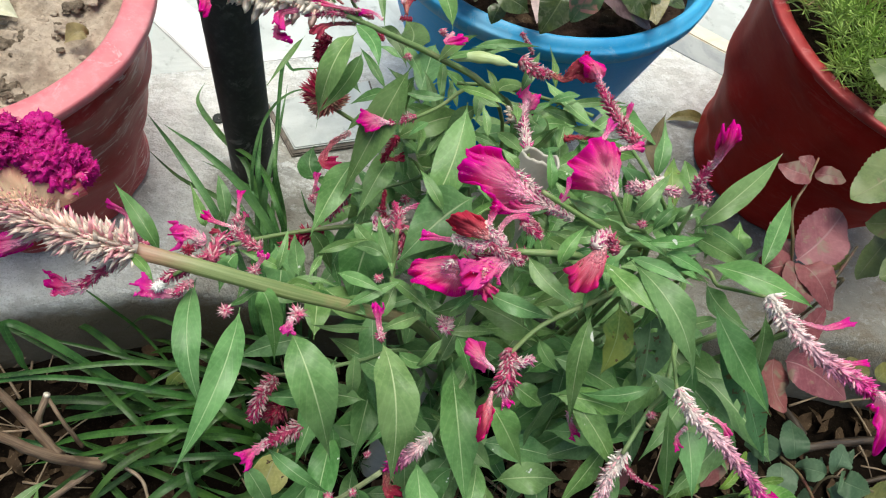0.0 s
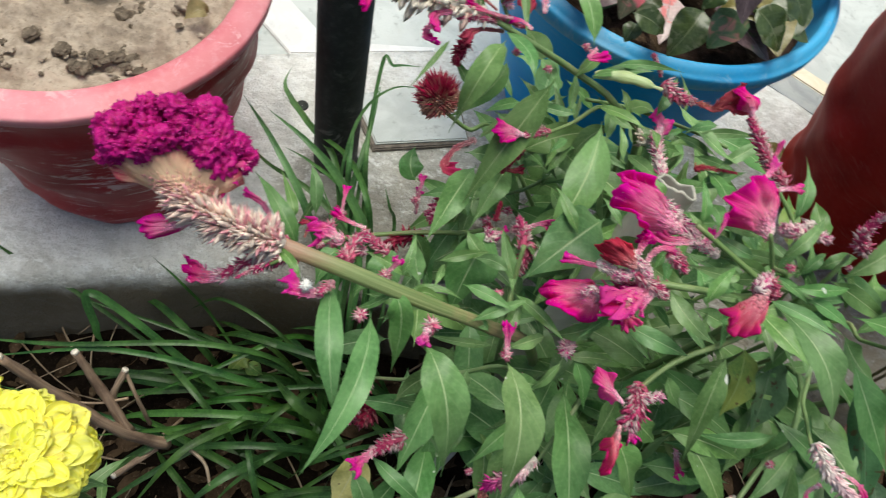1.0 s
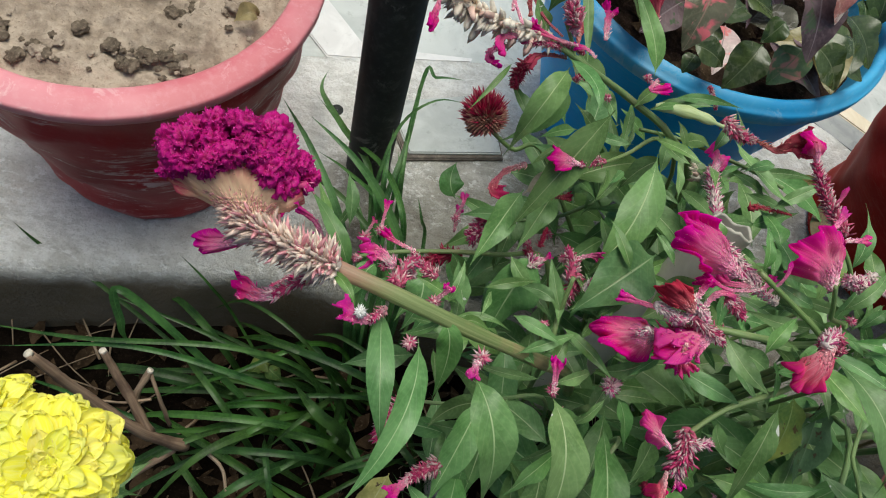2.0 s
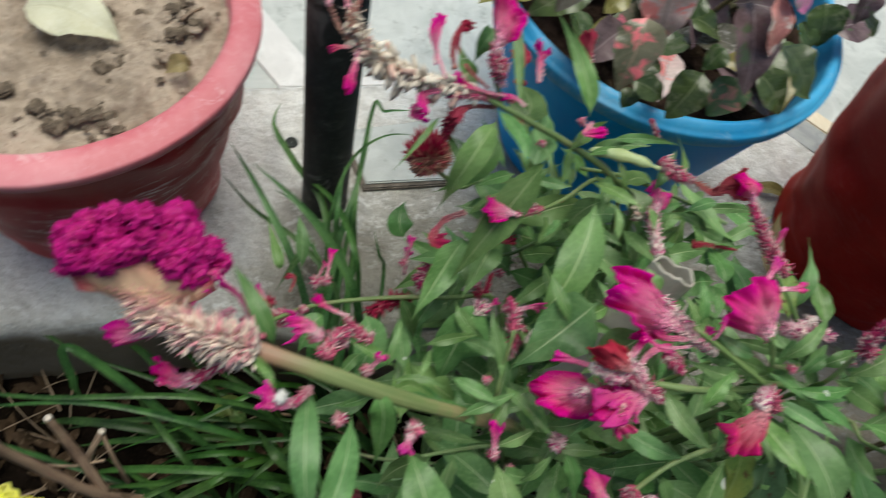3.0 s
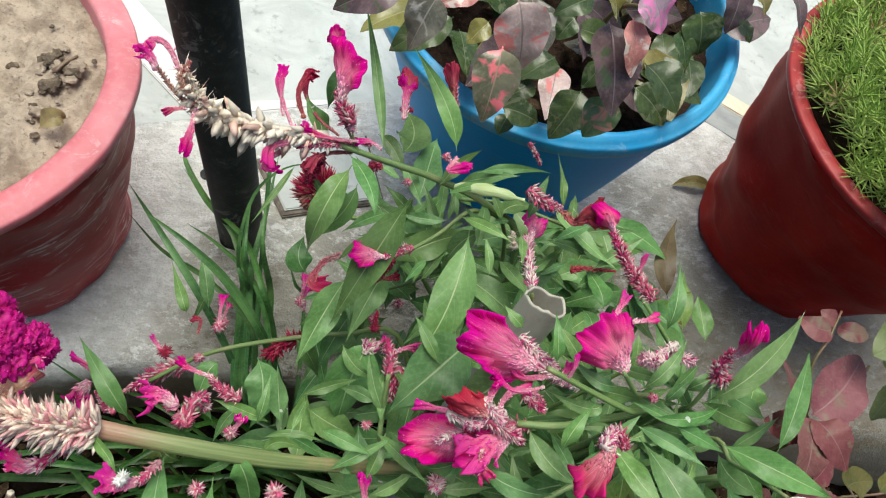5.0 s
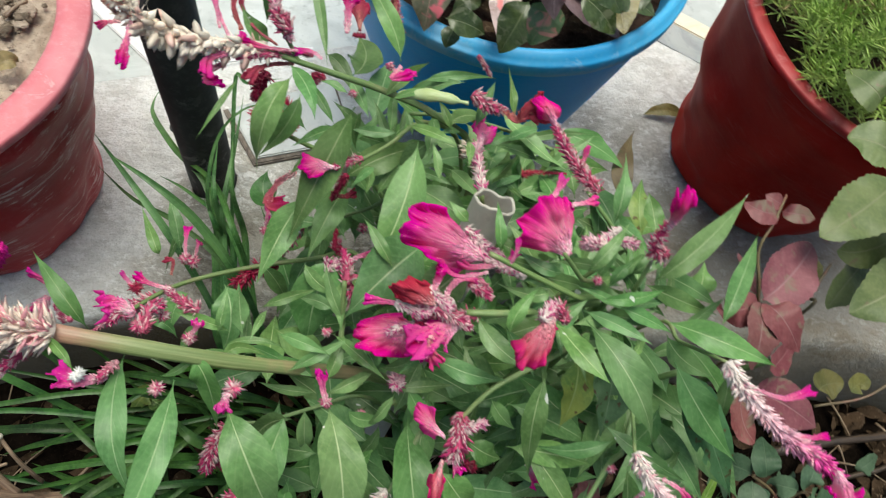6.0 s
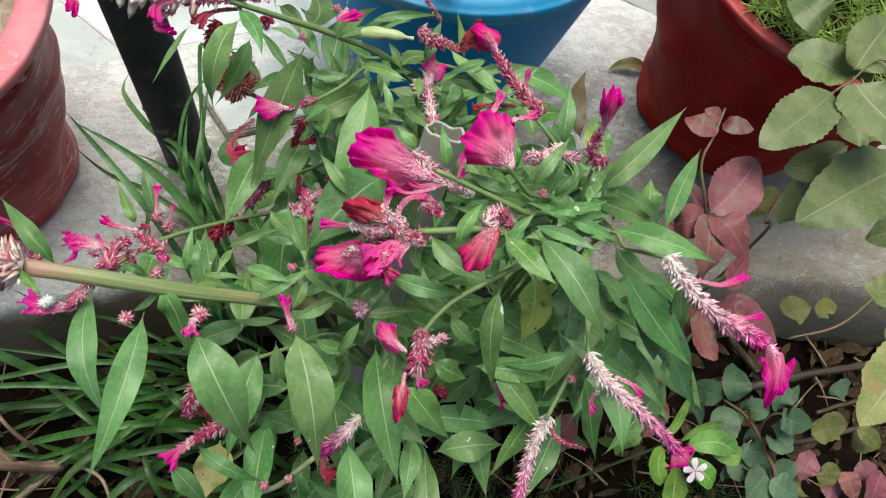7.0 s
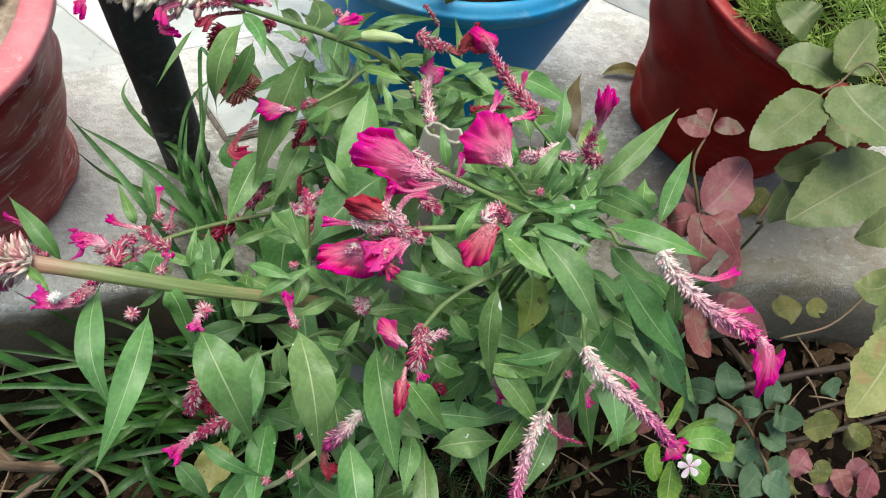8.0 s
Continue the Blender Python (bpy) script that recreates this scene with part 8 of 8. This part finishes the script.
# ---- needle-leaved plant in the red pot
needles = thing("needle_leaf_plant", (*RED_RIM_AT, 0.240), "mat of fine bright green needle leaves spilling over the red pot", "foliage plant")
NEEDLE = leaf_material("needle_leaf", (0.24, 0.42, 0.075), (0.44, 0.60, 0.17), (0.26, 0.42, 0.13), 1, 0, 0, 0.4, value=0.3)
DRYNEEDLE = leaf_material("dry_needle_leaf", (0.30, 0.22, 0.10), (0.42, 0.33, 0.18), (0.4, 0.3, 0.2), 1, 0, 0, 0.6)
r = random.Random(51)
tufts = {0: ([], [], []), 1: ([], [], [])}
for i in range(935):
    a, q = r.uniform(0, 6.283), 0.158 * math.sqrt(r.random())
    if i >= 900:
        a, q = r.uniform(2.2, 5.0), r.uniform(0.154, 0.166)
    x, y = RED_RIM_AT[0] + q * math.cos(a), RED_RIM_AT[1] + q * math.sin(a)
    h = 0.268 + 0.05 * (1 - (q / 0.17) ** 2) + 0.012 * noise.noise((x * 40, y * 40, 0)) + r.uniform(-0.022, 0.008)
    if i >= 900:
        h = r.uniform(0.262, 0.272)
    if (x - 0.40) ** 2 + (y - 0.50) ** 2 < 0.012 ** 2:
        continue
    lean = V3((math.cos(a) * q * 4 + r.uniform(-0.5, 0.5), math.sin(a) * q * 4 + r.uniform(-0.5, 0.5), 1)).normalized()
    s, u = side_axes(lean, V3((0.4, 0.3, 0.2)))
    store = tufts[1 if r.random() < 0.03 else 0]
    for k in range(15):
        b = k * 2.39996
        e = 0.35 + 1.1 * k / 15
        d = (s * math.cos(b) * math.sin(e) + u * math.sin(b) * math.sin(e) + lean * math.cos(e)).normalized()
        floret(*store, V3((x, y, h)) + lean * (0.008 - 0.0012 * k), d, r.uniform(0.013, 0.025), 0.00085, r.random(), r.random())
part("foliage", mesh_object("foliage", *tufts[0][:2], NEEDLE, tufts[0][2], smooth=False), needles)["kind"] = "stuff"
part("dry_foliage", mesh_object("dry_foliage", *tufts[1][:2], DRYNEEDLE, tufts[1][2], smooth=False), needles, "few dry straw-coloured needles")["kind"] = "stuff"

# ---- thread-leaved weeds on the soil
weeds = thing("thread_leaf_weed", (0.30, 0.08, SOIL_Z), "fine thread-leaved green weeds sprouting from the soil", "weed")
r = random.Random(55)
store = ([], [], [])
for _ in range(150):
    x, y = r.choice(((0.27, 0.06), (0.21, 0.08), (0.16, 0.12), (0.36, 0.03), (0.24, 0.03), (0.05, 0.10), (0.45, 0.10)))
    x, y = x + r.gauss(0, 0.03), y + r.gauss(0, 0.025)
    c = V3((x, y, SOIL_Z + r.uniform(0.02, 0.07)))
    v, f, u = tube_data([(x, y, SOIL_Z), c.lerp(V3((x, y, SOIL_Z)), 0.4) + V3((0.002, 0, 0)), c], 0.0008, 0.0005, 4, 4)
    k = len(store[0])
    store[0].extend(v), store[1].extend([tuple(i + k for i in q) for q in f]), store[2].extend(u)
    for j in range(16):
        a, e = j * 2.39996, r.uniform(-0.1, 0.9)
        floret(*store, c - V3((0, 0, 0.0015 * j)), V3((math.cos(a) * math.cos(e), math.sin(a) * math.cos(e), math.sin(e))), r.uniform(0.012, 0.024), 0.0005, r.random(), r.random())
part("foliage", mesh_object("foliage", *store[:2], BLADE, store[2], smooth=False), weeds)["kind"] = "stuff"

# ---- litter
r = random.Random(61)
store = ([], [], [])
for _ in range(1300):
    x, y = r.uniform(-0.6, 0.8), r.uniform(-0.15, 0.31)
    if y > ledge_front(x) - 0.02:
        continue
    a, length = r.uniform(0, 6.283), r.uniform(0.012, 0.04)
    p = V3((x, y, SOIL_Z + 0.012 + r.uniform(0, 0.012)))
    d = V3((math.cos(a), math.sin(a), r.uniform(-0.25, 0.25)))
    v, f, u = leaf_data(p, p + d * length * 0.5 + V3((0, 0, r.uniform(-0.004, 0.008))), p + d * length, length * r.uniform(0.2, 0.6), n=6, m=1)
    k = len(store[0])
    store[0].extend(v), store[1].extend([tuple(i + k for i in q) for q in f]), store[2].extend(u)
LITTER2 = soil("leaf_litter_brown", (0.022, 0.015, 0.009), (0.070, 0.046, 0.028), (0.17, 0.125, 0.08), 30.0)
tagged(mesh_object("leaf_litter", store[0], store[1], LITTER2, store[2]), "dead brown leaves and scraps on the dark soil", "leaf litter", kind="stuff")
store = ([], [], [])
for _ in range(170):
    x, y = r.uniform(-0.5, 0.75), r.uniform(-0.1, 0.29)
    a, length = r.uniform(0, 6.283), r.uniform(0.03, 0.10)
    p = V3((x, y, SOIL_Z + 0.016 + r.uniform(0, 0.014)))
    d = V3((math.cos(a), math.sin(a), r.uniform(-0.1, 0.2)))
    v, f, u = tube_data([p, p + d * length * 0.5 + V3((0, r.uniform(-0.006, 0.006), 0.004)), p + d * length], r.uniform(0.0006, 0.002), 0.0005, 6, 5)
    k = len(store[0])
    store[0].extend(v), store[1].extend([tuple(i + k for i in q) for q in f]), store[2].extend(u)
tagged(mesh_object("twig_litter", store[0], store[1], STEM["wood"], store[2]), "thin dry twigs scattered over the soil", "twigs", kind="stuff")


store = ([], [], [])
for _ in range(120):
    a, q = r.uniform(0, 6.283), 0.150 * math.sqrt(r.random())
    length = r.uniform(0.010, 0.030)
    p = V3((BLUE_RIM_AT[0] + q * math.cos(a), BLUE_RIM_AT[1] + q * math.sin(a), 0.217 + r.uniform(0, 0.008)))
    b = r.uniform(0, 6.283)
    d = V3((math.cos(b), math.sin(b), r.uniform(-0.2, 0.3)))
    if (p + d * length - V3((*BLUE_RIM_AT, p.z))).length > 0.155:
        continue
    v, f, u = leaf_data(p, p + d * length * 0.5 + V3((0, 0, r.uniform(0, 0.006))), p + d * length, length * r.uniform(0.3, 0.6), n=8, m=1)
    k = len(store[0])
    store[0].extend(v), store[1].extend([tuple(i + k for i in q2) for q2 in f]), store[2].extend(u)
tagged(mesh_object("leaf_litter", store[0], store[1], LITTER2, store[2]), "curled brown dead leaves on the soil of the blue pot", "leaf litter", kind="stuff")


DRY = leaf_material("dry_curled_leaf", (0.20, 0.17, 0.07), (0.34, 0.29, 0.13), (0.36, 0.30, 0.16), spots=0.6)


def dead_leaf(base, mid, tip, width, label):
    v, f, u = leaf_data(base, mid, tip, width, 0.45, 0.04, 0.5, 0.12)
    return tagged(mesh_object("dead_leaf", v, f, DRY, u), label, "dead leaf")


dead_leaf((0.458, 0.606, 0.005), (0.430, 0.610, 0.010), (0.402, 0.604, 0.004), 0.017, "dry curled brownish-green leaf lying on the ledge")
dead_leaf((-0.222, 0.412, 0.228), (-0.211, 0.418, 0.236), (-0.207, 0.424, 0.228), 0.014, "crumpled dry leaf on the clay soil")
v, f, u = leaf_data((-0.330, 0.438, 0.233), (-0.296, 0.437, 0.243), (-0.258, 0.428, 0.233), 0.044, 0.45, 0.02, 0.3, 0.12)
tagged(mesh_object("fallen_petal_leaf", v, f, leaf_material("bleached_leaf", (0.72, 0.69, 0.48), (0.82, 0.80, 0.60), (0.76, 0.73, 0.52)), u), "bleached cream dry leaf on the clay soil", "dead leaf")
v, f, u = tube_data([(-0.226, 0.464, 0.2285), (-0.221, 0.473, 0.2300), (-0.215, 0.482, 0.2285)], 0.0016, 0.0012, 8, 7, 0.4)
tagged(mesh_object("broken_twig", v, f, STEM["wood"], u), "short broken dry twig on the clay soil", "twig")
